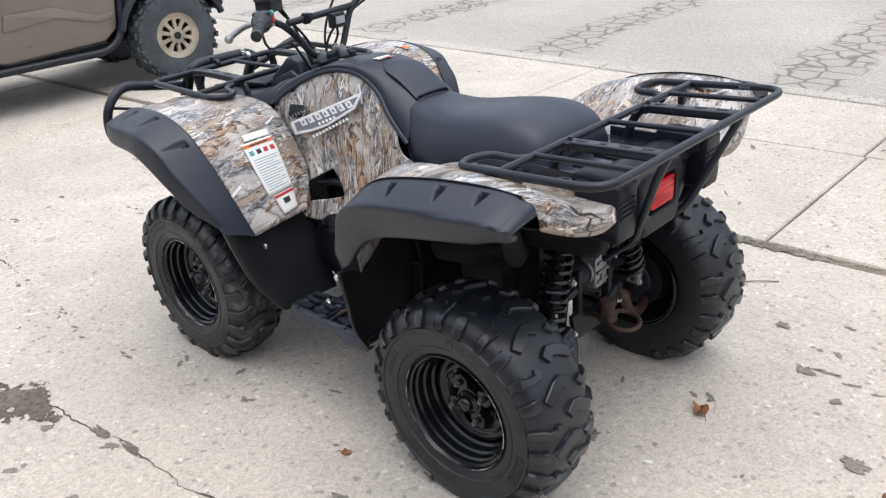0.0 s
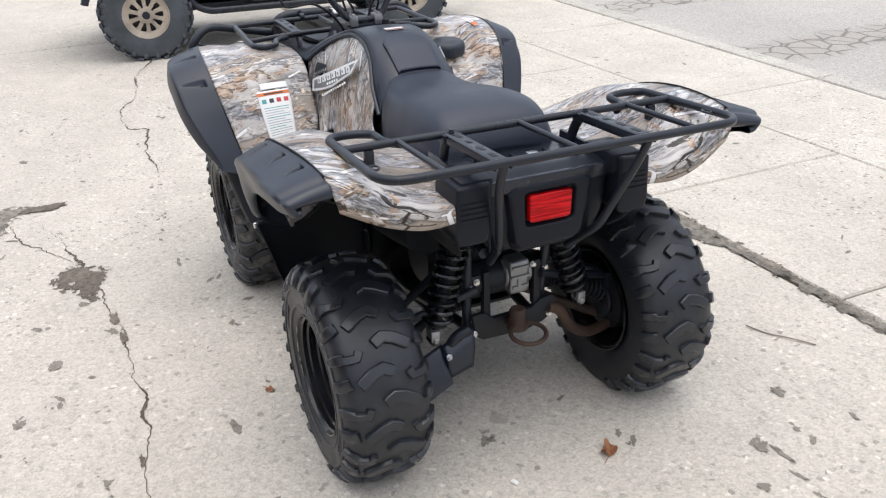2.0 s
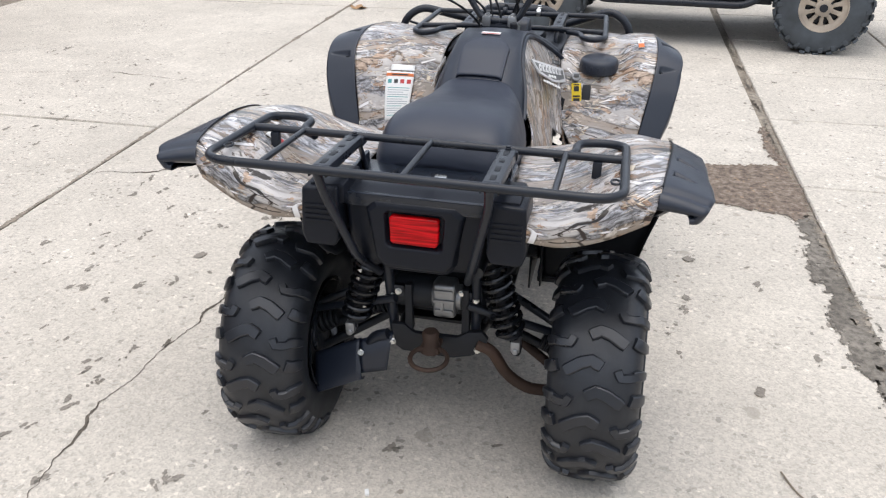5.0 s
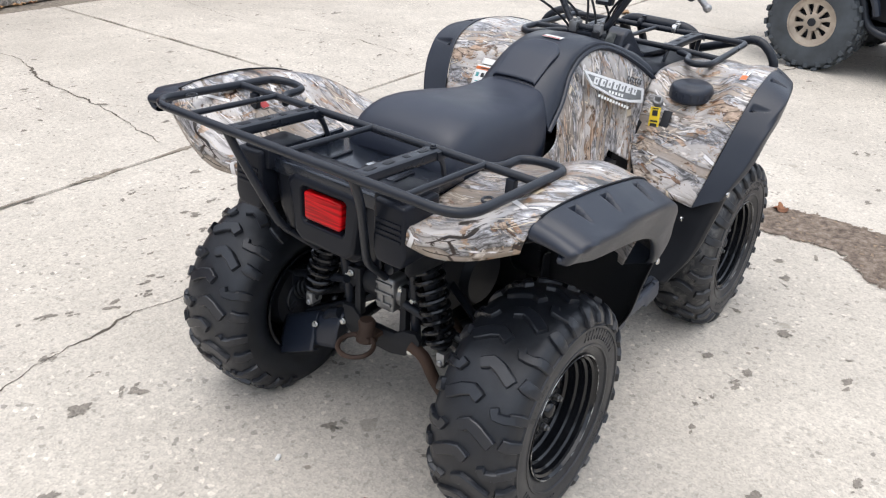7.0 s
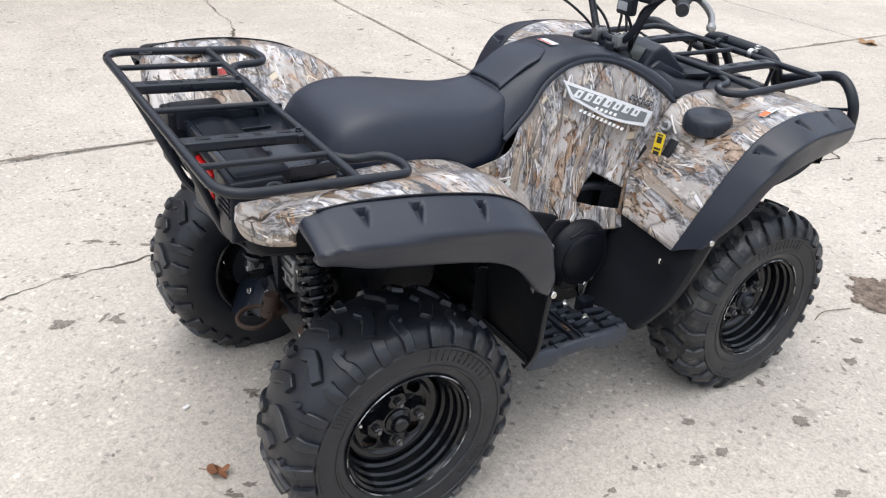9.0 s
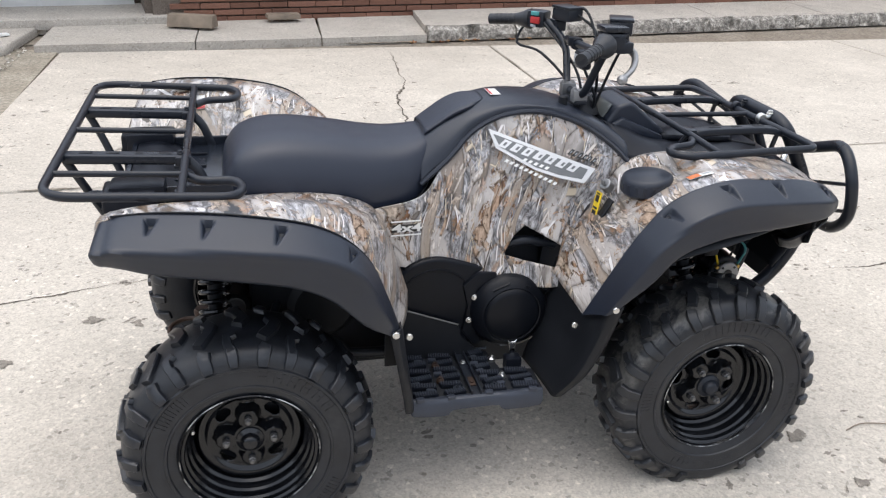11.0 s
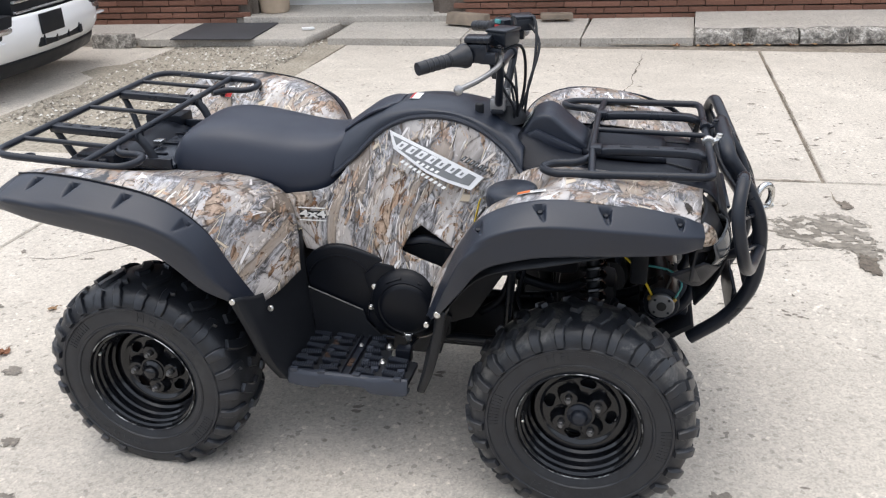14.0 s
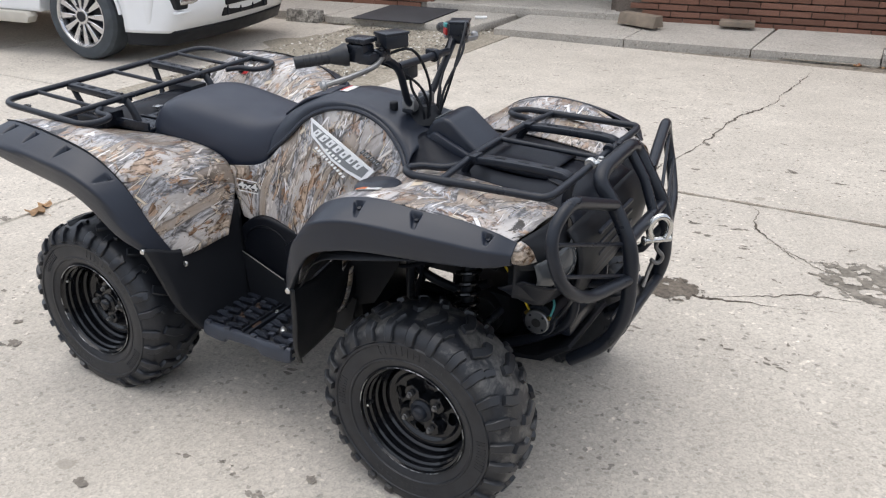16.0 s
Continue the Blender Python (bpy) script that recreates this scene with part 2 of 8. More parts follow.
def tyre_rubber(name="tyre_rubber", mud=0.0):
    """Worn black rubber with a thin film of pale dust."""
    m = Mat(name, 0.5)
    co = m.coords()
    dust = m.math("MULTIPLY", m.ramp(m.noise(co, 7.0, 4.0, 0.65), [(0.45, 0.0), (0.68, 1.0)]), m.ramp(m.noise(co, 55.0, 4.0, 0.7), [(0.40, 0.1), (0.62, 0.75)]))
    base = m.mix(m.ramp(m.noise(co, 20.0), [(0.35, 0.0), (0.65, 1.0)]), (0.0080, 0.0096, 0.0132), (0.0140, 0.0164, 0.0215))
    m.b.inputs["Specular IOR Level"].default_value = 0.5
    m.color(m.mix(dust, base, (0.027, 0.0288, 0.032)))
    if mud:
        # dried mud caught between the blocks, on the tread only
        xz = m.node("ShaderNodeVectorMath")
        xz.operation = "MULTIPLY"
        xz.inputs[1].default_value = (1, 0, 1)
        m.link(co, xz.inputs[0])
        far = m.node("ShaderNodeVectorMath")
        far.operation = "LENGTH"
        m.link(xz.outputs[0], far.inputs[0])
        where = m.math("MULTIPLY", m.ramp(far.outputs["Value"], [(0.262, 0.0), (0.276, 1.0)]), m.ramp(m.noise(co, 12.0, 5.0, 0.7, 0.5), [(0.47, 0.0), (0.56, mud)]))
        col = m.b.inputs["Base Color"].links[0].from_socket
        m.color(m.mix(where, col, m.ramp(m.noise(co, 70.0, 4.0, 0.7), [(0.35, (0.10, 0.096, 0.088)), (0.65, (0.24, 0.23, 0.212))])))
    m.rough(m.ramp(m.noise(co, 9.0), [(0.35, 0.34), (0.7, 0.52)]))
    m.bump(m.noise(co, 190.0, 3.0), 0.3, 0.001)
    return m.m


RUBBER = tyre_rubber()
MUDDYRUBBER = tyre_rubber("muddy_tyre_rubber", 0.45)
DUSTYLUG = plain("dusty_lug_rubber", (0.020, 0.0220, 0.0260), 0.38, 0.0, 0.6, 60.0, 0.4, 0.5)
# rear lugs: paler than the carcass, part of their sheen put into the colour
LUGRUBBER = plain("sheen_lug_rubber", (0.0150, 0.0172, 0.0222), 0.32, 0.0, 0.35, 120.0, 0.35, 0.55)
STEEL = plain("black_painted_steel", (0.0118, 0.0146, 0.0210), 0.32, 0.0, 0.15, 300.0, 0.15, 0.36)
GLOSSBLACK = plain("gloss_black_steel", (0.0058, 0.0066, 0.0085), 0.17, 0.0, 0.2, 120.0, 0.05)
ZINC = plain("zinc_plated_steel", (0.62, 0.62, 0.60), 0.28, 1.0, 0.1, 200.0, 0.05)
ALLOY = plain("cast_alloy", (0.30, 0.305, 0.31), 0.45, 0.85, 0.25, 150.0, 0.4)
RUST = plain("rusty_brown_steel", (0.055, 0.032, 0.022), 0.7, 0.3, 0.5, 90.0, 0.5)
WHITE = plain("white_label_film", (0.78, 0.78, 0.76), 0.4, 0.0, 0.03, 90.0, 0.02)
ORANGE = plain("orange_print", (0.62, 0.16, 0.04), 0.45, 0.0, 0.05)
REDPRINT = plain("red_print", (0.45, 0.03, 0.03), 0.45, 0.0, 0.05)
GREYPRINT = plain("grey_print", (0.33, 0.35, 0.37), 0.45, 0.0, 0.05)
TEALPRINT = plain("teal_print", (0.07, 0.30, 0.30), 0.45, 0.0, 0.05)
BLACKPRINT = plain("black_print", (0.02, 0.02, 0.02), 0.45, 0.0, 0.05)
SILVER = plain("silver_badge_print", (0.66, 0.66, 0.66), 0.32, 0.15, 0.12, 40.0, 0.02)
BADGEGREY = plain("grey_badge_field", (0.16, 0.165, 0.165), 0.35, 0.3, 0.2, 40.0, 0.02)
YELLOW = plain("yellow_tag", (0.78, 0.56, 0.02), 0.45, 0.0, 0.06)
CLEAR = plain("grey_display_glass", (0.10, 0.11, 0.11), 0.12, 0.0, 0.1)


def red_lens():
    m = Mat("red_lamp_lens", 0.16)
    co = m.coords("Object", (1, 8, 170))
    bars = m.noise(co, 1.0, 2.0)
    m.color(m.mix(m.ramp(bars, [(0.40, 0.0), (0.62, 1.0)]), (0.25, 0.001, 0.002), (0.66, 0.005, 0.010)))
    m.b.inputs["Coat Weight"].default_value = 0.0
    m.b.inputs["Specular IOR Level"].default_value = 0.2
    m.bump(bars, 0.2, 0.001)
    return m.m


LENS = red_lens()
CONCRETE = concrete("worn_concrete", (0.570, 0.522, 0.452), (0.652, 0.60, 0.523))
WALKCONCRETE = concrete("sidewalk_concrete", (0.50, 0.463, 0.408), (0.56, 0.523, 0.468))
from mathutils.bvhtree import BVHTree



# ---- mesh tools ----
def join(*geos):
    v, f = [], []
    for g in geos:
        k = len(v)
        v += g[0]
        f += [tuple(i + k for i in face) for face in g[1]]
    return v, f


def moved(geo, m):
    return [tuple(m @ Vector(p)) for p in geo[0]], geo[1]


def mirrored(geo):
    out = [(x, -y, z) for x, y, z in geo[0]], [tuple(reversed(f)) for f in geo[1]]
    return out if len(geo) == 2 else (*out, geo[2])


def spline(pts, n):
    """n points on a smooth line through pts, at even steps of its length."""
    p = [Vector(q) for q in pts]
    p = [p[0] * 2 - p[1]] + p + [p[-1] * 2 - p[-2]]
    fine = []
    for i in range(1, len(p) - 2):
        for k in range(12):
            t = k / 12
            fine.append(0.5 * ((2 * p[i]) + (p[i + 1] - p[i - 1]) * t + (2 * p[i - 1] - 5 * p[i] + 4 * p[i + 1] - p[i + 2]) * t * t + (3 * p[i] - p[i - 1] - 3 * p[i + 1] + p[i + 2]) * t ** 3))
    fine.append(p[-2])
    run = [0.0]
    for a, b in zip(fine, fine[1:]):
        run.append(run[-1] + (b - a).length)
    out, j = [], 0
    for k in range(n):
        want = run[-1] * k / (n - 1)
        while j < len(run) - 2 and run[j + 1] < want:
            j += 1
        d = run[j + 1] - run[j]
        out.append(fine[j].lerp(fine[j + 1], 0 if d < 1e-9 else (want - run[j]) / d))
    return out


def loft(sections, nu, nv, flip=False):
    """A sheet through the sections, each a line of as many points; its UVs are in metres."""
    rows = [spline(s, nv) for s in sections]
    cols = [spline([r[j] for r in rows], nu) for j in range(nv)]
    v, uv = [], []
    run = [0.0] * nv
    for i in range(nu):
        across = 0.0
        for j in range(nv):
            if i:
                run[j] += (cols[j][i] - cols[j][i - 1]).length
            if j:
                across += (cols[j][i] - cols[j - 1][i]).length
            v.append(tuple(cols[j][i]))
            uv.append((sum(run) / nv, across))
    f = []
    for i in range(nu - 1):
        for j in range(nv - 1):
            q = (i * nv + j, (i + 1) * nv + j, (i + 1) * nv + j + 1, i * nv + j + 1)
            f.append(tuple(reversed(q)) if flip else q)
    return v, f, uv


def fillet(pts, rad, n=6):
    """A line of straight runs with rounded corners."""
    p = [Vector(q) for q in pts]
    out = [p[0]]
    for a, b, c in zip(p, p[1:], p[2:]):
        u, w = (a - b), (c - b)
        r = min(rad, u.length * 0.49, w.length * 0.49)
        s, e = b + u.normalized() * r, b + w.normalized() * r
        for k in range(n + 1):
            t = k / n
            out.append(s * (1 - t) ** 2 + b * 2 * t * (1 - t) + e * t * t)
    out.append(p[-1])
    return out


def tube(path, r, seg=10, closed=False, caps=True, squash=1.0):
    """A round bar along a line of points."""
    p = [Vector(q) for q in path]
    p = [q for i, q in enumerate(p) if i == 0 or (q - p[i - 1]).length > 1e-6]
    n = len(p)
    v, f = [], []
    up = None
    for i in range(n):
        a = p[(i - 1) % n] if closed or i else p[0]
        b = p[(i + 1) % n] if closed or i < n - 1 else p[-1]
        d = (b - a).normalized()
        if up is None:
            up = d.orthogonal().normalized()
        up = (up - d * up.dot(d)).normalized()
        side = d.cross(up)
        for k in range(seg):
            ang = 2 * math.pi * k / seg
            v.append(tuple(p[i] + (up * math.cos(ang) + side * math.sin(ang) * squash) * r))
    for i in range(n if closed else n - 1):
        for k in range(seg):
            a, b = i * seg, ((i + 1) % n) * seg
            f.append((a + k, a + (k + 1) % seg, b + (k + 1) % seg, b + k))
    if caps and not closed:
        f += [tuple(reversed(range(seg))), tuple(range((n - 1) * seg, n * seg))]
    return v, f


def lathe(profile, seg=48, lids=True):
    """A body turned round the y axis from (radius, y) pairs."""
    v, f = [], []
    n = len(profile)
    for k in range(seg):
        a = 2 * math.pi * k / seg
        v += [(r * math.cos(a), y, r * math.sin(a)) for r, y in profile]
    for k in range(seg):
        for i in range(n - 1):
            a, b = k * n, (k + 1) % seg * n
            f.append((a + i, a + i + 1, b + i + 1, b + i))
    if lids:
        if profile[0][0] > 1e-5:
            f.append(tuple(k * n for k in range(seg)))
        if profile[-1][0] > 1e-5:
            f.append(tuple(k * n + n - 1 for k in reversed(range(seg))))
    return v, f


def from_bm(bm):
    bm.verts.index_update()
    geo = [tuple(v.co) for v in bm.verts], [tuple(v.index for v in f.verts) for f in bm.faces]
    bm.free()
    return geo


def box(cx, cy, cz, sx, sy, sz, bev=0.004, seg=2):
    bm = bmesh.new()
    bmesh.ops.create_cube(bm, size=1.0, matrix=Matrix.Translation((cx, cy, cz)) @ Matrix.Diagonal((sx, sy, sz, 1)))
    if bev:
        bmesh.ops.bevel(bm, geom=bm.edges[:], offset=min(bev, 0.45 * min(sx, sy, sz)), segments=seg, affect="EDGES", profile=0.6)
    return from_bm(bm)


def slab(poly, a, b, axis="y", bev=0.004, seg=2):
    """A flat outline pushed from a to b along an axis; the outline's pairs are (x, z) for y, (x, y) for z, (y, z) for x."""
    def at(p, t):
        return (p[0], t, p[1]) if axis == "y" else (p[0], p[1], t) if axis == "z" else (t, p[0], p[1])
    bm = bmesh.new()
    lo, hi = [bm.verts.new(at(p, a)) for p in poly], [bm.verts.new(at(p, b)) for p in poly]
    n = len(poly)
    bm.faces.new(lo)
    bm.faces.new(hi[::-1])
    for i in range(n):
        bm.faces.new((lo[i], hi[i], hi[(i + 1) % n], lo[(i + 1) % n]))
    bmesh.ops.recalc_face_normals(bm, faces=bm.faces[:])
    if bev:
        bmesh.ops.bevel(bm, geom=bm.edges[:], offset=bev, segments=seg, affect="EDGES", profile=0.6)
    return from_bm(bm)


def drum(c, axis, r, h, seg=28, bev=0.003):
    """A bevelled disc centred at c, along an axis."""
    g = lathe([(0, -h / 2), (r - bev, -h / 2), (r, -h / 2 + bev), (r, h / 2 - bev), (r - bev, h / 2), (0, h / 2)], seg)
    turn = Vector((0, 1, 0)).rotation_difference(Vector(axis).normalized()).to_matrix().to_4x4()
    return moved(g, Matrix.Translation(c) @ turn)


def bolt_geo(c, axis, r=0.007):
    return join(drum(c, axis, r * 1.35, 0.003, 14, 0.0008), drum(Vector(c) + Vector(axis).normalized() * r * 0.5, axis, r, r * 1.1, 6, 0.0008))


def part(name, geo, mat, parent=None, label="", smooth=True, thick=0.0, bevel=0.0, sub=0, side=-1.0, angle=40):
    """One mesh object from (verts, faces[, uvs]), under its parent."""
    me = bpy.data.meshes.new(name)
    me.from_pydata(geo[0], [], geo[1])
    if len(geo) > 2:
        lay = me.uv_layers.new(name="sheet")
        for loop in me.loops:
            lay.data[loop.index].uv = geo[2][loop.vertex_index]
    me.materials.append(mat)
    if smooth:
        me.shade_smooth()
        me.set_sharp_from_angle(angle=radians(angle))
    ob = new(name, me)
    if parent is not None:
        ob.parent = parent
    if thick:
        s = ob.modifiers.new("thickness", "SOLIDIFY")
        s.thickness, s.offset = thick, side
    if bevel:
        b = ob.modifiers.new("edge", "BEVEL")
        b.width, b.segments, b.limit_method = bevel, 2, "ANGLE"
    if sub:
        b = ob.modifiers.new("round", "SUBSURF")
        b.levels = b.render_levels = sub
    if label:
        ob["label"] = label
    return ob


def thing(name, label, category, group="", at=(0, 0, 0), kind=""):
    e = new(name)
    e.empty_display_size = 0.1
    e.location = at
    return tagged(e, label, category, group, kind)


def sided(geo, s):
    """A geometry drawn for the left side, laid on side s."""
    return geo if s > 0 else mirrored(geo)


# ---- setting: lot, road, walk, building ----
def road_material():
    m = Mat("old_asphalt", 0.9)
    co = m.node("ShaderNodeNewGeometry").outputs["Position"]
    big, fine = m.noise(co, 0.35, 4.0, 0.6), m.noise(co, 60.0, 3.0)
    col = m.mix(m.ramp(big, [(0.35, 0.0), (0.65, 1.0)]), (0.40, 0.375, 0.34), (0.50, 0.47, 0.425))
    col = m.mix(m.ramp(fine, [(0.35, 0.5), (0.6, 0.0)]), col, (0.16, 0.155, 0.15))
    wob = m.node("ShaderNodeTexNoise", Scale=3.0, Detail=3.0)
    m.link(co, wob.inputs["Vector"])
    bent = m.mix(0.12, co, wob.outputs["Color"], "ADD")
    net = m.cells(bent, 5.5, "DISTANCE_TO_EDGE")
    xyz = m.node("ShaderNodeSeparateXYZ")
    m.link(bent, xyz.inputs[0])
    wave = m.math("ABSOLUTE", m.math("SUBTRACT", m.math("FRACT", m.math("ADD", m.math("MULTIPLY", xyz.outputs[0], 0.4545), 0.40)), 0.5))
    where = m.ramp(m.math("ADD", wave, m.math("MULTIPLY", m.noise(co, 1.1, 4.0, 0.6), 0.30)), [(0.24, 1.0), (0.29, 0.0)])
    crack = m.math("MULTIPLY", m.ramp(net.outputs["Distance"], [(0.02, 0.9), (0.09, 0.0)]), where)
    col = m.mix(m.math("MULTIPLY", where, 0.35), col, (0.30, 0.265, 0.225))
    m.color(m.mix(crack, col, (0.15, 0.14, 0.125)))
    m.bump(m.math("SUBTRACT", fine, crack), 0.6, 0.006)
    return m.m


def dirt_material(name, a, b, scale=30.0):
    m = Mat(name, 0.95)
    co = m.node("ShaderNodeNewGeometry").outputs["Position"]
    n1, n2 = m.noise(co, 3.0, 5.0, 0.65), m.noise(co, scale, 5.0, 0.7)
    col = m.mix(m.ramp(n1, [(0.3, 0.0), (0.7, 1.0)]), a, b)
    col = m.mix(m.ramp(n2, [(0.35, 0.75), (0.6, 0.0)]), col, tuple(c * 0.4 for c in a))
    m.color(col)
    m.bump(n2, 0.8, 0.006)
    return m.m


ASPHALT = road_material()
DIRT = dirt_material("joint_dirt", (0.24, 0.20, 0.155), (0.34, 0.30, 0.245))
# crack dirt, darkened so that its colour holds the shadow inside the cracks
CRACKSHADOWDIRT = dirt_material("crack_shadow_dirt", (0.09, 0.075, 0.06), (0.16, 0.135, 0.105), 60.0)
PITDIRT = dirt_material("dark_pit_dirt", (0.13, 0.108, 0.084), (0.25, 0.215, 0.175), 45.0)
DAMP = dirt_material("damp_stained_concrete", (0.10, 0.088, 0.072), (0.29, 0.26, 0.22), 34.0)
GRAVELDIRT = dirt_material("gravel_ground", (0.31, 0.275, 0.215), (0.46, 0.415, 0.34), 40.0)


def lot(x, y):
    """Lot coordinates to the world: the slabs lie a little askew to the quad, and the road's edge drifts."""
    wx, wy = x + 0.016 * y, y + 0.025 * x
    if y < -2.63:
        t = (y + 2.63) / -1.27
        wy = (-2.63 + 0.025 * x) * (1 - t) + (-3.74 - 0.04 * x) * t
    elif 1.0 < y < 4.5:
        # the joint along the lot's middle bends a little
        bend = float(np.interp(x, (-6, -2.2, -1.0, 0.0, 1.2, 2.2, 4.0, 9.0), (0.0, -0.04, -0.05, -0.02, -0.008, 0.002, 0.03, 0.02)))
        wy += bend * min(1.0, (y - 1.0) / 1.2, (4.5 - y) / 1.2)
    return wx, wy


rng = random.Random(4)

ground = tagged(part("ground", ([(-400, -400, -0.035), (400, -400, -0.035), (400, 400, -0.035), (-400, 400, -0.035)], [(0, 1, 2, 3)]), DIRT, smooth=False), "brown packed dirt under the paving and beyond", "ground", kind="structure")

road = tagged(part("road", slab([(-60, -70), (60, -70), (60, -2.85), (30, -3.36), (6.2, -3.98), (1.7, -3.83), (-0.5, -3.72), (-4, -3.8), (-60, -5.2)], -0.03, -0.012, "z", 0), ASPHALT, smooth=False), "worn grey asphalt road with netted cracks", "road", kind="structure")


def line_quad(x0, x1, y0, y1, z0, z1, gap=0.006, rough=0.004, n=10):
    """A concrete panel between lot coordinates with a slightly chipped, rounded edge."""
    ring = []
    for k in range(n):
        ring.append((x0 + (x1 - x0) * k / n, y0))
    for k in range(n):
        ring.append((x1, y0 + (y1 - y0) * k / n))
    for k in range(n):
        ring.append((x1 - (x1 - x0) * k / n, y1))
    for k in range(n):
        ring.append((x0, y1 - (y1 - y0) * k / n))
    cx, cy = (x0 + x1) / 2, (y0 + y1) / 2
    v, f = [], []
    m = len(ring)
    outs = []
    for x, y in ring:
        g = gap + rng.random() * rough
        outs.append((x - math.copysign(min(g, abs(x - cx)), x - cx), y - math.copysign(min(g, abs(y - cy)), y - cy)))
    for inset, z in ((0, z0), (0, z1 - 0.008), (0.006, z1)):
        for x, y in outs:
            wx, wy = lot(x - math.copysign(inset, x - cx), y - math.copysign(inset, y - cy))
            v.append((wx, wy, z))
    for r in range(2):
        for i in range(m):
            f.append((r * m + i, r * m + (i + 1) % m, (r + 1) * m + (i + 1) % m, (r + 1) * m + i))
    f.append(tuple(range(2 * m, 3 * m)))
    return v, f


lot_paving = tagged(part("pavement", ([(-14, -3.7, -0.02), (14, -4.2, -0.02), (14, 7.6, -0.02), (-14, 5.6, -0.02)], [(0, 1, 2, 3)]), DIRT, smooth=False), "brown dirt bed under the concrete lot", "pavement", kind="structure")
XS = [-10.24, -6.24, -2.24, 1.76, 5.76, 9.76, 13.76]
for xa, xb in zip(XS, XS[1:]):
    for ya, yb in ((-1.35, 2.27), (2.27, 5.86)):
        if yb > 3 and -6.3 <= xa < -3:
            # the gravel strip takes most of this panel
            part("concrete_panel", line_quad(-6.24, -3.95, ya, 5.55, -0.03, 0.0), CONCRETE, lot_paving, smooth=False)
            continue
        if ya < 0 and xa == 1.76:
            continue
        far = 5.76 if ya < 0 and xa == -2.24 else xb
        part("concrete_panel", line_quad(xa, far, ya, yb, -0.03, 0.0, 0.009 if ya > 0 else 0.006, 0.004, 20 if far > xb else 10), CONCRETE, lot_paving, smooth=False)
for k in range(-8, 11):
    xa = -0.62 + k * 1.13
    part("concrete_panel", line_quad(xa, xa + 1.13, -2.63, -1.40, -0.03, 0.0, 0.004), CONCRETE, lot_paving, smooth=False)
for k in range(-4, 6):
    xa = 1.66 + k * 2.26
    part("concrete_panel", line_quad(xa, xa + 2.26, -3.72, -2.63, -0.03, 0.0, 0.004), CONCRETE, lot_paving, smooth=False)
    part("concrete_edge", line_quad(xa, xa + 2.26, -3.90, -3.72, -0.03, 0.004, 0.004, 0.012), WALKCONCRETE, lot_paving, smooth=False)


def ragged(path, width, z, seed, wob=0.022, step=0.014, least=0.28):
    """A ragged ribbon of dirt along a broken line on the ground."""
    r = random.Random(seed)
    pts = spline([(x, y, 0) for x, y in path], max(8, int(sum((Vector(b) - Vector(a)).length for a, b in zip(path, path[1:])) / step)))
    v, f = [], []
    n = len(pts)
    for i, p in enumerate(pts):
        d = (pts[min(i + 1, n - 1)] - pts[max(i - 1, 0)]).normalized()
        side = Vector((-d.y, d.x, 0))
        taper = min(1.0, 6 * min(i + 0.3, n - 0.7 - i) / n)
        c = p + side * (noise.noise(Vector((p.x * 9 + seed, p.y * 9, 0))) * wob + noise.noise(Vector((p.x * 38 + seed, p.y * 38, 4))) * wob * 0.55)
        swell = max(least, 0.42 + 1.7 * noise.noise(Vector((p.x * 4 + seed * 3, p.y * 4, 2)))) * width * taper
        a, b = swell * (0.3 + 0.7 * r.random()), swell * (0.3 + 0.7 * r.random())
        v += [tuple(c + side * a + Vector((0, 0, z))), tuple(c - side * b + Vector((0, 0, z)))]
    for i in range(n - 1):
        f.append((2 * i, 2 * i + 1, 2 * i + 3, 2 * i + 2))
    return v, f


def blot(cx, cy, rx, ry, z, seed, n=40, turn=0.0):
    """A flat, ragged patch where the surface has broken away."""
    v = [(cx, cy, z)]
    for k in range(n):
        a = 2 * math.pi * k / n
        q = 0.72 + 0.45 * noise.noise(Vector((math.cos(a) * 1.6 + seed * 7, math.sin(a) * 1.6, seed))) + 0.34 * noise.noise(Vector((math.cos(a) * 7, math.sin(a) * 7, seed * 5.3)))
        x, y = rx * q * math.cos(a), ry * q * math.sin(a)
        v.append((cx + x * math.cos(turn) - y * math.sin(turn), cy + x * math.sin(turn) + y * math.cos(turn), z))
    return v, [(0, k + 1, (k + 1) % n + 1) for k in range(n)]


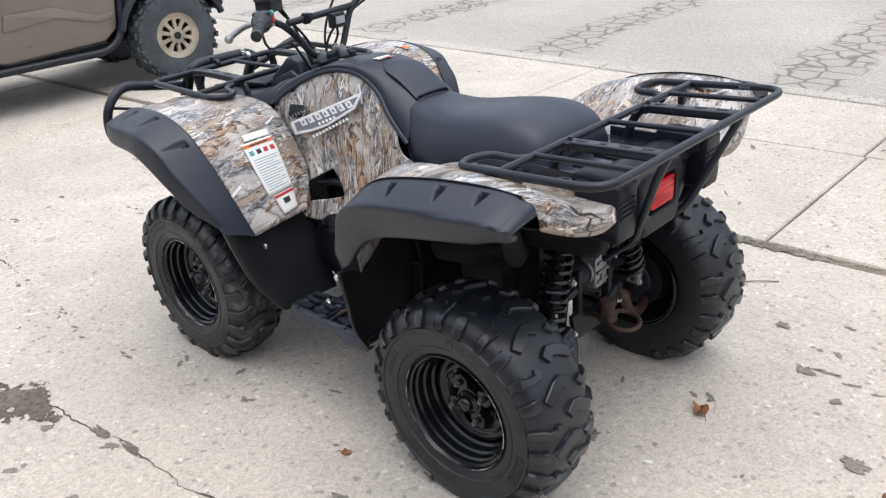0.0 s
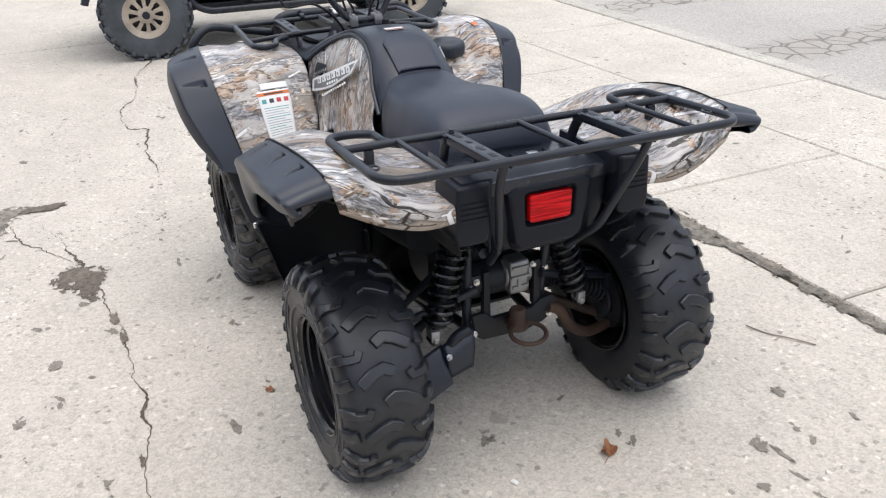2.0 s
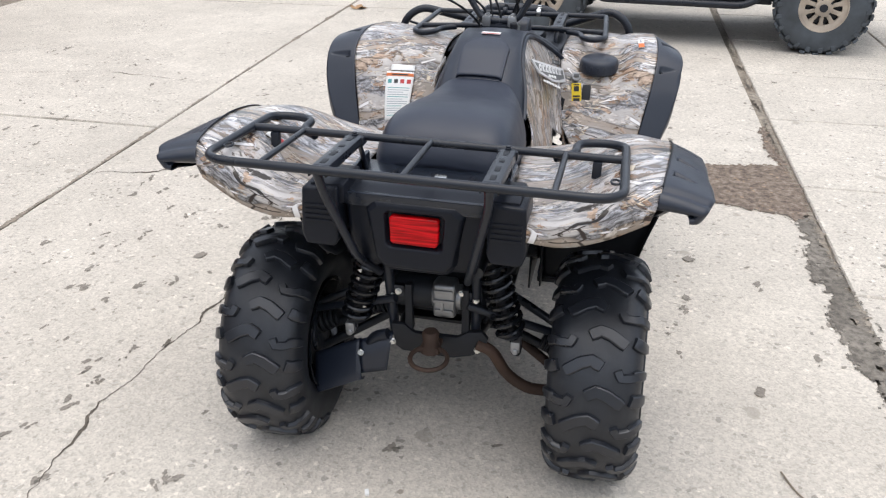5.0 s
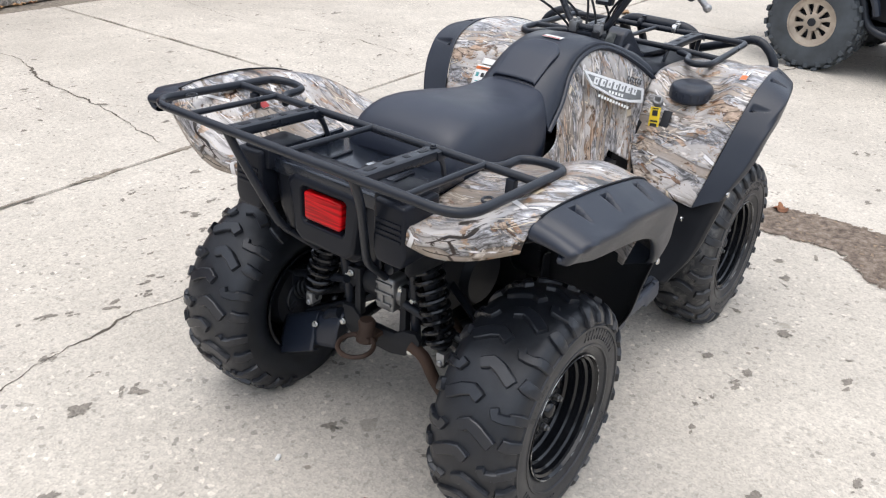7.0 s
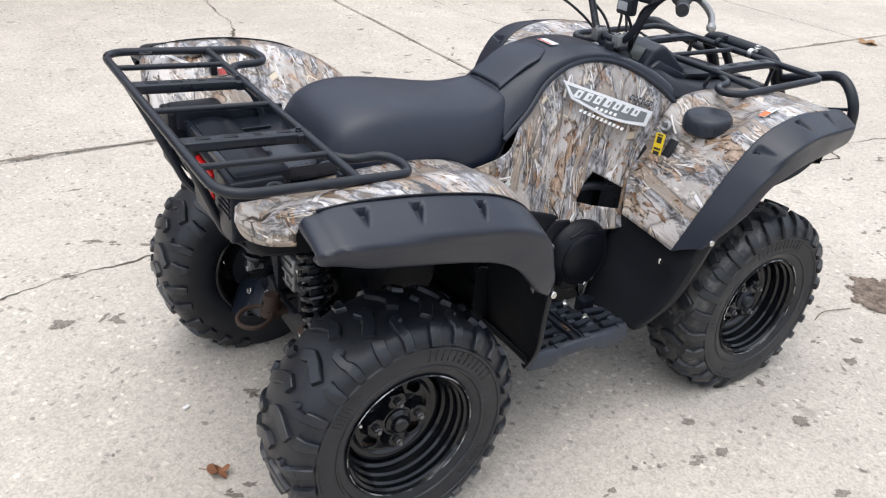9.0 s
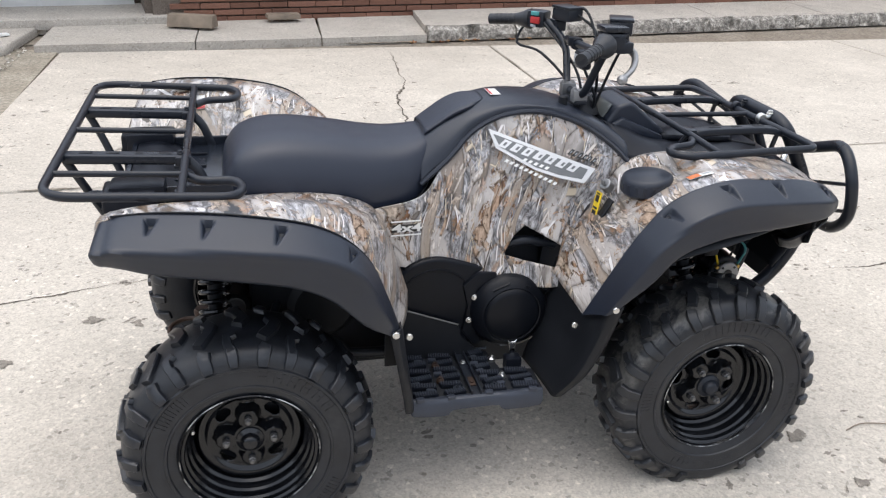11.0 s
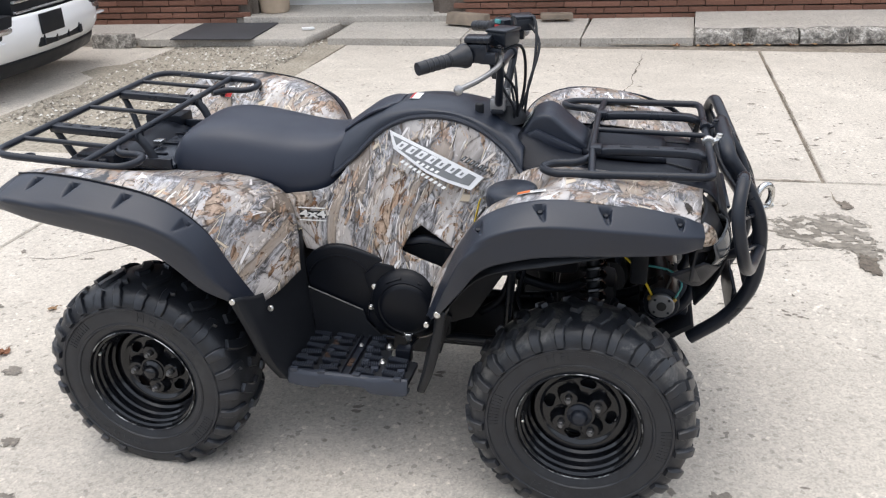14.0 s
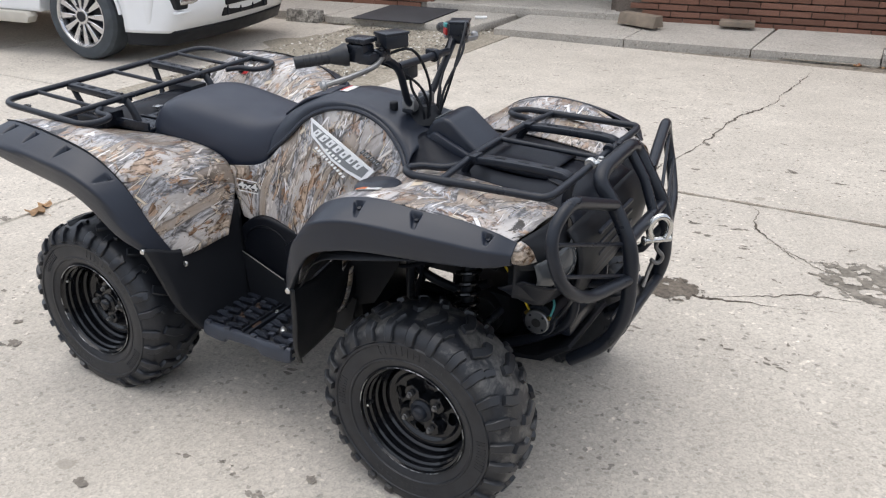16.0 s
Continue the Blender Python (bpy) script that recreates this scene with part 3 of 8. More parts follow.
cracks = [
    ([(1.76, 1.35), (1.53, 1.24), (1.04, 1.12), (0.70, 1.06), (0.50, 1.025), (0.13, 1.0), (-0.19, 0.99), (-0.40, 1.02), (-0.69, 1.05), (-0.87, 1.04), (-1.07, 1.03), (-1.31, 0.97), (-1.56, 0.90), (-1.85, 0.70), (-2.2, 0.66)], 0.007),
    ([(5.6, 0.30), (4.81, 0.36), (4.3, 0.53), (3.74, 0.59), (3.34, 0.74), (2.94, 0.72), (2.85, 0.63), (2.43, 0.68), (2.12, 0.66), (1.83, 0.69)], 0.009),
    ([(0.82, 5.80), (0.74, 4.9), (0.70, 4.35), (0.56, 3.9), (0.50, 3.2), (0.36, 2.40)], 0.014),
    ([(1.16, 1.84), (1.24, 1.80), (1.32, 1.72), (1.40, 1.66), (1.48, 1.62)], 0.008),
    ([(1.06, 1.13), (1.18, 1.20), (1.303, 1.27), (1.404, 1.349), (1.546, 1.385), (1.70, 1.42)], 0.009),
    ([(-2.2, -0.4), (-3.0, -0.2), (-4.1, -0.5), (-5.4, -0.3)], 0.008),
    ([(0.95, 2.30), (1.04, 2.20), (1.09, 1.98), (1.20, 1.85), (1.26, 1.75), (1.38, 1.64)], 0.010),
    ([(2.75, 2.4), (2.9, 3.4), (2.7, 4.4), (2.95, 5.9)], 0.006),
]
for i, (line, w) in enumerate(cracks):
    tagged(part("crack", ragged(line, w, 0.002, 11 + i), CRACKSHADOWDIRT, smooth=False), "narrow dark crack running across the concrete", "crack", "cracks in the concrete", "structure")
dirty = [
    ([lot(-6, -1.38), lot(-3, -1.385), lot(-1.2, -1.375), lot(-0.3, -1.385), lot(0.6, -1.38), lot(1.75, -1.375), lot(3.2, -1.38), lot(5, -1.38), lot(9, -1.38)], 0.030),
    ([lot(1.76, 2.25), lot(1.765, 2.05), lot(1.77, 1.85)], 0.012),
    ([lot(-3, 2.27), lot(0, 2.27), lot(1.8, 2.27), lot(5, 2.27), lot(9, 2.27)], 0.026),
    ([lot(1.76, 2.4), lot(1.77, 4.0), lot(1.76, 5.8)], 0.010),
    ([(-2.4, 5.86), (-1.2, 5.95), (-0.1, 6.02), (2, 6.22), (5, 6.6), (8, 7.0)], 0.035),
]
for i, (line, w) in enumerate(dirty):
    tagged(part("dirt_line", ragged(line, w, 0.003, 41 + i, 0.008, 0.014, 0.06), DIRT, smooth=False), "brown dirt gathered along a joint of the concrete", "dirt", "dirty joints of the lot", "structure")
blots = [(0.50, 1.028, 0.10, 0.042, 6), (0.335, 1.008, 0.09, 0.034, 7), (-0.40, 1.03, 0.05, 0.02, 9), (1.80, 1.25, 0.08, 0.22, 13), (1.83, 1.95, 0.06, 0.15, 16)]
for cx, cy, rx, ry, seed in blots:
    if rx < 0.12:
        rx, ry = rx * 0.7, ry * 0.6
    tagged(part("spalled_patch", blot(cx, cy, rx, ry, 0.0048 + 0.00012 * seed, seed, 70), PITDIRT, smooth=False), "brown spalled patch in the concrete filled with dirt", "patch", "spalled patches", "structure")


def inside(x, y, outline):
    """Whether a point lies within a closed outline."""
    hit = False
    for (xa, ya), (xb, yb) in zip(outline, outline[1:] + outline[:1]):
        if (ya > y) != (yb > y) and x < xa + (y - ya) * (xb - xa) / (yb - ya):
            hit = not hit
    return hit


def broken(outline, z, seed, jag=0.012, cell=0.007, gaps=9.0):
    """A flat patch of small cells with a ragged edge along a rough outline on the ground."""
    x0, x1 = min(p[0] for p in outline) - 0.04, max(p[0] for p in outline) + 0.04
    y0, y1 = min(p[1] for p in outline) - 0.04, max(p[1] for p in outline) + 0.04
    v, f, seen = [], [], {}
    for i in range(int((x1 - x0) / cell)):
        for j in range(int((y1 - y0) / cell)):
            x, y = x0 + (i + 0.5) * cell, y0 + (j + 0.5) * cell
            dx, dy = (sum(jag * amp * noise.noise(Vector((x * freq, y * freq, seed + off))) for freq, amp in ((22, 2.0), (55, 1.4), (120, 1.0))) for off in (0, 9))
            if not inside(x + dx, y + dy, outline) or noise.noise(Vector((x * 13, y * 13, seed + 2))) + 0.6 * noise.noise(Vector((x * 34, y * 34, seed))) > gaps:
                continue
            corners = []
            for a, b in ((i, j), (i + 1, j), (i + 1, j + 1), (i, j + 1)):
                if (a, b) not in seen:
                    px, py = x0 + a * cell, y0 + b * cell
                    seen[a, b] = len(v)
                    v.append((px + cell * 0.6 * noise.noise(Vector((px * 90, py * 90, seed))), py + cell * 0.6 * noise.noise(Vector((px * 90, py * 90, seed + 5))), z))
                corners.append(seen[a, b])
            f.append(tuple(corners))
    return v, f


WETDIRT = dirt_material("damp_grey_dirt", (0.20, 0.178, 0.145), (0.34, 0.31, 0.265), 18.0)
LEAFDIRT = Mat("dirt_with_leaf_crumbs", 0.95)
_pos = LEAFDIRT.node("ShaderNodeNewGeometry").outputs["Position"]
_soil = LEAFDIRT.ramp(LEAFDIRT.noise(_pos, 26.0, 6.0, 0.75), [(0.35, (0.07, 0.052, 0.04)), (0.5, (0.17, 0.13, 0.10)), (0.68, (0.31, 0.26, 0.21))])
_crumb = LEAFDIRT.cells(_pos, 75.0)
LEAFDIRT.color(LEAFDIRT.mix(LEAFDIRT.ramp(_crumb.outputs["Color"], [(0.87, 0.0), (0.91, 0.8)]), _soil, (0.33, 0.235, 0.15)))
LEAFDIRT.bump(LEAFDIRT.noise(_pos, 60.0, 4.0, 0.7), 0.9, 0.008)
LEAFDIRT = LEAFDIRT.m
patches = [
    ([(1.42, 1.70), (1.53, 1.74), (1.60, 1.79), (1.69, 1.80), (1.79, 1.85), (1.86, 1.80), (1.87, 1.3), (1.80, 1.24), (1.714, 1.40), (1.633, 1.405), (1.558, 1.443), (1.50, 1.50), (1.43, 1.555), (1.47, 1.63)], WETDIRT, 0.0034),
    ([(1.04, 1.13), (0.985, 1.035), (0.93, 1.02), (0.88, 1.012), (0.83, 1.05), (0.795, 1.075), (0.735, 1.085), (0.69, 1.062), (0.66, 1.098), (0.73, 1.125), (0.80, 1.15), (0.838, 1.205), (0.93, 1.24), (1.01, 1.20)], PITDIRT, 0.0034),
    ([(1.66, -0.28), (1.49, -0.39), (1.52, -0.74), (1.40, -0.85), (1.30, -0.92), (1.22, -1.20), (1.16, -1.275), (1.25, -1.345), (1.60, -1.345), (1.90, -1.31), (1.845, -0.97), (1.87, -0.62), (1.84, -0.41)], LEAFDIRT, 0.0046),
    ([(1.20, -1.27), (0.92, -1.285), (0.80, -1.25), (0.614, -1.262), (0.45, -1.30), (0.30, -1.26), (0.146, -1.282), (0.0, -1.29), (-0.149, -1.338), (-0.45, -1.35), (-0.9, -1.36), (-0.9, -1.40), (0.137, -1.40), (0.5, -1.385), (0.92, -1.345), (1.20, -1.335)], DAMP, 0.0040),
    ([(2.55, -1.25), (2.15, -1.245), (1.90, -1.29), (1.90, -1.34), (2.15, -1.30), (2.55, -1.285)], LEAFDIRT, 0.0042),
]
for k, (outline, mat, z) in enumerate(patches):
    tagged(part("spalled_patch", broken(outline, z, 3 + k, (0.030, 0.014, 0.014, 0.018, 0.012)[k], 0.007, (0.22, 0.5, 9.0, 0.55, 0.5)[k]), mat, smooth=False), "brown spalled patch in the concrete filled with dirt", "patch", "spalled patches", "structure")
for k, outline in enumerate(([(1.52, 1.59), (1.56, 1.61), (1.60, 1.59), (1.60, 1.54), (1.55, 1.525)], [(1.64, 1.52), (1.69, 1.53), (1.68, 1.46), (1.645, 1.47)], [(1.56, 1.69), (1.60, 1.725), (1.63, 1.70), (1.59, 1.665)], [(1.70, 1.74), (1.76, 1.77), (1.75, 1.73)])):
    part("concrete_flake", broken(outline, 0.0065, 30 + k, 0.008, 0.006), CONCRETE, lot_paving, smooth=False)

tagged(part("gravel_base", slab([(-4.02, 2.1), (-2.16, 2.1), (-2.16, 5.95), (-4.02, 5.85)], -0.03, -0.003, "z", 0), GRAVELDIRT, smooth=False), "packed muddy ground under the gravel", "ground", kind="structure")
gravel_bed = tagged(part("gravel_bed", blot(-3.12, 4.3, 0.95, 2.0, 0.0026, 21, 60), GRAVELDIRT, smooth=False), "strip of muddy gravel beside the lot", "gravel", kind="structure")
v, f = [], []
for k in range(2600):
    x, y = -3.15 + rng.uniform(-0.72, 0.72), rng.uniform(2.7, 6.0)
    r = rng.uniform(0.006, 0.02)
    a = rng.random() * 6.28
    b = len(v)
    v += [(x + r * math.cos(a + q) * rng.uniform(0.7, 1.2), y + r * math.sin(a + q) * rng.uniform(0.7, 1.2), 0.002) for q in (0, 1.57, 3.14, 4.71)] + [(x, y, 0.004 + r * 0.7)]
    f += [(b, b + 1, b + 4), (b + 1, b + 2, b + 4), (b + 2, b + 3, b + 4), (b + 3, b, b + 4)]
STONES = Mat("grey_gravel", 0.9)
STONES.color(STONES.ramp(STONES.node("ShaderNodeNewGeometry").outputs["Random Per Island"], [(0.0, (0.14, 0.12, 0.095)), (0.5, (0.30, 0.27, 0.22)), (0.8, (0.42, 0.39, 0.33)), (1.0, (0.70, 0.68, 0.63))]))
STONE = STONES.m
tagged(part("gravel", (v, f), STONE, smooth=False), "loose grey and tan gravel stones", "gravel", kind="stuff")


def wall_y(x):
    return 7.03 + 0.145 * x


def walk_y(x):
    return 5.99 + 0.128 * x if x > -0.1 else 5.98 + 0.085 * x


# sidewalk panels in front of the building
WALK = tagged(part("sidewalk", ([(-12, 5.2, -0.01), (12, 7.7, -0.01), (12, 9.2, -0.01), (-12, 6.0, -0.01)], [(0, 1, 2, 3)]), DIRT, smooth=False), "dirt bed under the sidewalk", "sidewalk", kind="structure")
xs = [-11, -9.2, -7.4, -5.9, -4.35, -3.95, -2.35, -0.98, 0.2, 1.28, 3.3, 4.9, 6.5, 8.1, 9.7, 11.3]
for xa, xb in zip(xs, xs[1:]):
    g = 0.006
    low = xa < 1.2
    tilt = 0.06 if low else 0.115
    pts = [(xa + g, walk_y(xa) + (0.02 if low else 0.16)), (xb - g, walk_y(xb) + (0.02 if low else 0.16)), (xb - g + 0.05, wall_y(xb) + (0.9 if xa < -0.5 else 0.02)), (xa + g + 0.05, wall_y(xa) + (0.9 if xa < -0.5 else 0.02))]
    geo = slab(pts, -0.02, 0.0, "z", 0)
    geo = [(x, y, z if z < -0.01 else tilt + 0.03 * (y - walk_y(x)) / 1.1) for x, y, z in geo[0]], geo[1]
    if -4.2 < xa < -2.5:
        continue
    part("sidewalk_panel", geo, WALKCONCRETE, WALK, smooth=False)
def kerb_material():
    m = Mat("broken_kerb_concrete", 0.92)
    co = m.node("ShaderNodeNewGeometry").outputs["Position"]
    lichen, fine = m.noise(co, 14.0, 6.0, 0.72, 0.5), m.noise(co, 55.0, 4.0, 0.75)
    col = m.ramp(lichen, [(0.36, (0.10, 0.095, 0.085)), (0.48, (0.27, 0.25, 0.22)), (0.58, (0.50, 0.47, 0.42)), (0.70, (0.68, 0.66, 0.61))])
    m.color(m.mix(m.ramp(fine, [(0.34, 0.8), (0.55, 0.0)]), col, (0.07, 0.065, 0.06)))
    m.bump(m.math("ADD", lichen, m.math("MULTIPLY", fine, 0.5)), 0.9, 0.012)
    return m.m


KERBSTONE = kerb_material()
kerb_ends = [1.28, 2.25, 4.6, 6.9, 9.2]
for i, (xa, xb) in enumerate(zip(kerb_ends, kerb_ends[1:])):
    n, v, f = 70, [], []
    ring = ((0.0, 0.0), (-0.008, 0.055), (0.012, 0.105), (0.055, 0.135), (0.115, 0.138), (0.155, 0.115), (0.17, 0.0))
    for k in range(n):
        x = xa + 0.012 + (xb - xa - 0.024) * k / (n - 1)
        for j, (dy, z) in enumerate(ring):
            q = noise.noise(Vector((x * 5, j * 3.1, i * 9.0)))
            chip = max(0.0, noise.noise(Vector((x * 3.1, 4.0, i))) + 0.35 * noise.noise(Vector((x * 13.0, 1.0, i))) - 0.05) * (0.30 if j in (1, 2) else 0.16 if j == 3 else 0.0)
            v.append((x - 0.12 * dy, walk_y(x) - 0.02 + dy + 0.012 * q + chip * 0.9, max(0.0, z + (0.012 * q if j else 0) - chip * 0.5)))
    m = len(ring)
    for k in range(n - 1):
        for j in range(m - 1):
            f.append((k * m + j, (k + 1) * m + j, (k + 1) * m + j + 1, k * m + j + 1))
    f += [tuple(range(m)), tuple((n - 1) * m + j for j in reversed(range(m)))]
    tagged(part("kerbstone", (v, f), KERBSTONE, angle=30), "weathered broken concrete kerb along the sidewalk", "kerb", "kerbstones", "structure")

# building: long brown bricks over a core wall, doorway set back
BRICKM = Mat("brown_face_brick", 0.75)
_co = BRICKM.coords("Object", (1, 1, 1))
_oi = BRICKM.node("ShaderNodeObjectInfo")
_geo = BRICKM.node("ShaderNodeNewGeometry")
_rnd = BRICKM.math("FRACT", BRICKM.math("ADD", _oi.outputs["Random"], _geo.outputs["Random Per Island"]))
BRICKM.color(BRICKM.mix(BRICKM.ramp(BRICKM.noise(_co, 60.0, 4.0), [(0.35, 0.5), (0.65, 0.0)]), BRICKM.ramp(_rnd, [(0.0, (0.15, 0.068, 0.043)), (0.5, (0.195, 0.09, 0.058)), (1.0, (0.25, 0.12, 0.08))]), (0.10, 0.045, 0.03)))
BRICKM.bump(BRICKM.noise(_co, 90.0), 0.4, 0.003)
BRICK = BRICKM.m
MORTAR = dirt_material("dark_mortar", (0.15, 0.12, 0.10), (0.21, 0.18, 0.15), 80.0)
WHITEPAINT = plain("white_door_paint", (0.74, 0.75, 0.75), 0.4, 0.0, 0.06)
angle = math.atan(0.145)


def wall_frame(x, y_off=0.0, z=0.0):
    """A pose on the building line, with x along the wall and y into it."""
    return Matrix.Translation((x, wall_y(x) + y_off, z)) @ Matrix.Rotation(angle, 4, "Z")


building = tagged(new("wall_north"), "long brown brick shop front", "wall", kind="structure")
building.matrix_world = wall_frame(0.0)
for x0, x1, y0 in ((-14.0, -3.55, 0.02), (-1.42, 14.0, 0.02), (-3.55, -1.42, 0.85)):
    part("core_wall", box((x0 + x1) / 2, y0 + 0.13, 1.8, x1 - x0, 0.22, 3.6, 0), MORTAR, building, smooth=False)
part("lintel", box(-2.5, 0.45, 2.9, 2.13, 0.88, 1.4, 0), MORTAR, building, smooth=False)
for x in (-3.53, -1.44):
    part("reveal_wall", box(x, 0.50, 1.1, 0.1, 0.72, 2.2, 0), MORTAR, building, smooth=False)
part("door_step", box(-2.5, 0.36, 0.10, 2.2, 0.86, 0.10, 0.01), WALKCONCRETE, building)
for x in (-2.98, -2.02):
    d = part("door", box(x, 0.80, 1.18, 0.92, 0.045, 2.06, 0.006), WHITEPAINT, building, "white painted door")
    part("kick_plate", box(x, 0.772, 0.30, 0.80, 0.006, 0.22, 0.002), WHITEPAINT, d)
    part("door_knob", drum((x + (0.36 if x < -2.5 else -0.36), 0.75, 1.05), (0, 1, 0), 0.03, 0.05), ZINC, d)
part("door_frame", box(-2.5, 0.80, 1.18, 0.05, 0.07, 2.1, 0.006), WHITEPAINT, building)
PLASTER = plain("grey_wall_plaster", (0.32, 0.325, 0.33), 0.85, 0.0, 0.15, 20.0, 0.3)
# unseen walls, added to block low sky light and darken side reflections
for name, cx, cy, sx, sy, tall in (("wall_south", 0, -17.0, 70, 0.4, 4.2), ("wall_west", -19.0, -4.0, 0.4, 25.6, 4.6), ("wall_east", 21.0, -4.0, 0.4, 25.6, 4.4)):
    tagged(part(name, box(cx, cy, tall / 2 - 0.03, sx, sy, tall, 0), PLASTER, smooth=False), "unseen plain grey wall added to darken low reflections", "wall", kind="structure")
brick_mesh = bpy.data.meshes.new("brick")
bg = box(0, 0, 0, 0.292, 0.03, 0.054, 0.003, 1)
brick_mesh.from_pydata(bg[0], [], bg[1])
brick_mesh.materials.append(BRICK)


# ---- the quad: x is forward, y is its left, wheels on the ground at z = 0 ----
quad = thing("quad_bike", "black and camouflage four-wheeled utility quad bike with racks", "quad bike")


def tyre_profile(w, r):
    """(radius, y) from the inner bead over the tread to the outer bead, y = 0 in the middle."""
    h = w / 2
    half = [(r - 0.0105, 0.0), (r - 0.012, h * 0.30), (r - 0.0155, h * 0.55), (r - 0.022, h * 0.74), (r - 0.036, h * 0.89), (r - 0.058, h * 0.975), (r - 0.085, h * 1.0), (0.203, h * 0.985), (0.180, h * 0.93), (0.160, h * 0.83)]
    return [(q, -y) for q, y in reversed(half[1:])] + half


def carcass(w, r):
    """Lays a place on the tyre's skin: s metres out from the middle line across the tread, and over the shoulder."""
    line = [Vector((q, y)) for q, y in tyre_profile(w, r)]
    line = [Vector((p.x, p.y)) for p in spline([(p.x, p.y, 0) for p in line[len(line) // 2:]], 60)]
    run = [0.0]
    for p, q in zip(line, line[1:]):
        run.append(run[-1] + (q - p).length)

    def at(s):
        k = abs(s)
        i = max(1, min(len(run) - 1, next((j for j, d in enumerate(run) if d > k), len(run) - 1)))
        p = line[i - 1].lerp(line[i], (k - run[i - 1]) / (run[i] - run[i - 1]))
        d = (line[i] - line[i - 1]).normalized()
        n = Vector((d.y, -d.x))
        return (p.x, math.copysign(p.y, s), n.x, math.copysign(n.y, s))
    return at


def lug(line, wide, high, at, r, flip):
    """A rubber bar with sloping flanks along a bent line of (s across, u along the tread) places."""
    fine = []
    for (s0, u0), (s1, u1) in zip(line, line[1:]):
        n = max(2, int(math.hypot(s1 - s0, u1 - u0) / 0.011))
        fine += [Vector((s0 + (s1 - s0) * k / n, u0 + (u1 - u0) * k / n)) for k in range(n)]
    fine.append(Vector(line[-1]))
    v, m = [], len(fine)
    for i, p in enumerate(fine):
        d = (fine[min(i + 1, m - 1)] - fine[max(i - 1, 0)]).normalized()
        side = Vector((-d.y, d.x))
        end = i in (0, m - 1)
        for off, up in ((-0.58, -0.002), (-0.50, high * 0.80), (-0.40, high), (0.40, high), (0.50, high * 0.80), (0.58, -0.002)):
            q = p + side * (wide * off * (0.86 if end else 1.0))
            if up > 0 and end:
                q += d * (0.0025 if i == 0 else -0.0025)
            x, y, nx, ny = at(q.x)
            x, y, a = x + nx * up, y + ny * up, q.y / (r - 0.012)
            v.append((x * math.sin(a), flip * y, x * math.cos(a)))
    f = [(i * 6 + k, i * 6 + k + 1, (i + 1) * 6 + k + 1, (i + 1) * 6 + k) for i in range(m - 1) for k in range(5)]
    f += [(5, 4, 3, 2, 1, 0), tuple((m - 1) * 6 + k for k in range(6))]
    return v, f if flip < 0 else [tuple(reversed(q)) for q in f]


def tread_lines(rear):
    """Bars of one half of the tread in one step round the tyre: line, width, height."""
    if rear:
        return [([(-0.018, -0.004), (0.008, 0.010), (0.034, 0.002), (0.072, -0.022)], 0.029, 0.0115),
                ([(0.054, 0.066), (0.063, 0.047), (0.086, 0.048), (0.106, 0.055)], 0.021, 0.0105),
                ([(0.092, 0.052), (0.112, 0.056), (0.139, 0.056)], 0.027, 0.0100),
                ([(0.088, -0.008), (0.110, -0.014), (0.141, -0.014)], 0.031, 0.0105)]
    return [([(-0.012, -0.002), (0.010, 0.009), (0.030, 0.003), (0.060, -0.016)], 0.027, 0.0115),
            ([(0.040, 0.062), (0.056, 0.050), (0.074, 0.046)], 0.020, 0.0110),
            ([(0.066, 0.041), (0.090, 0.036), (0.127, 0.036)], 0.026, 0.0110),
            ([(0.070, -0.026), (0.092, -0.034), (0.127, -0.034)], 0.028, 0.0115)]


LUG_MESHES = {}


def tread(hold, w, r, rear, low):
    """The rubber bars, each on its own, sharing a mesh between alike ones; low is the turn at which the ground hides them."""
    n = 13
    at = carcass(w, r)
    for i, (line, wide, high) in enumerate(tread_lines(rear)):
        for s, shift in ((1, 0.0), (-1, math.pi / n)):
            key = (rear, i, s)
            if key not in LUG_MESHES:
                g = lug(line, wide, high, at, r, s)
                me = bpy.data.meshes.new("tread_block")
                me.from_pydata(g[0], [], g[1])
                me.materials.append(LUGRUBBER if rear else DUSTYLUG)
                me.shade_smooth()
                me.set_sharp_from_angle(angle=radians(38))
                LUG_MESHES[key] = me
            for k in range(n):
                turn = 2 * math.pi * k / n + shift
                mid = turn + sum(u for _, u in line) / len(line) / r
                if abs((mid - low + math.pi) % (2 * math.pi) - math.pi) < 0.22:
                    continue
                ob = new("tread_block", LUG_MESHES[key])
                ob.parent = hold
                ob.rotation_euler = (0, turn, 0)


def sidewall_marks(w, r, s):
    """Raised bars where the maker's lettering stands, and thin rings."""
    h = w / 2 * 1.0
    out = []
    for a0, count, size in ((0.5, 6, 0.030), (3.6, 6, 0.030), (2.2, 5, 0.017), (5.4, 5, 0.017)):
        for k in range(count):
            a = a0 + k * size * 1.25 / 0.232
            for q0, q1, d0, d1 in ((0.212, 0.240, 0.0, 0.13), (0.212, 0.240, 0.62, 0.75), (0.223, 0.227, 0.13, 0.62)):
                a1, a2 = a + d0 * size / 0.232, a + d1 * size / 0.232
                pts = [(q0, a1), (q0, a2), (q1, a2), (q1, a1)]
                v = [(q * math.cos(t), s * (h * yy), q * math.sin(t)) for yy in (0.985, 1.006) for q, t in pts]
                out.append((v, [(0, 1, 2, 3), (4, 7, 6, 5), (0, 4, 5, 1), (1, 5, 6, 2), (2, 6, 7, 3), (3, 7, 4, 0)]))
    return out


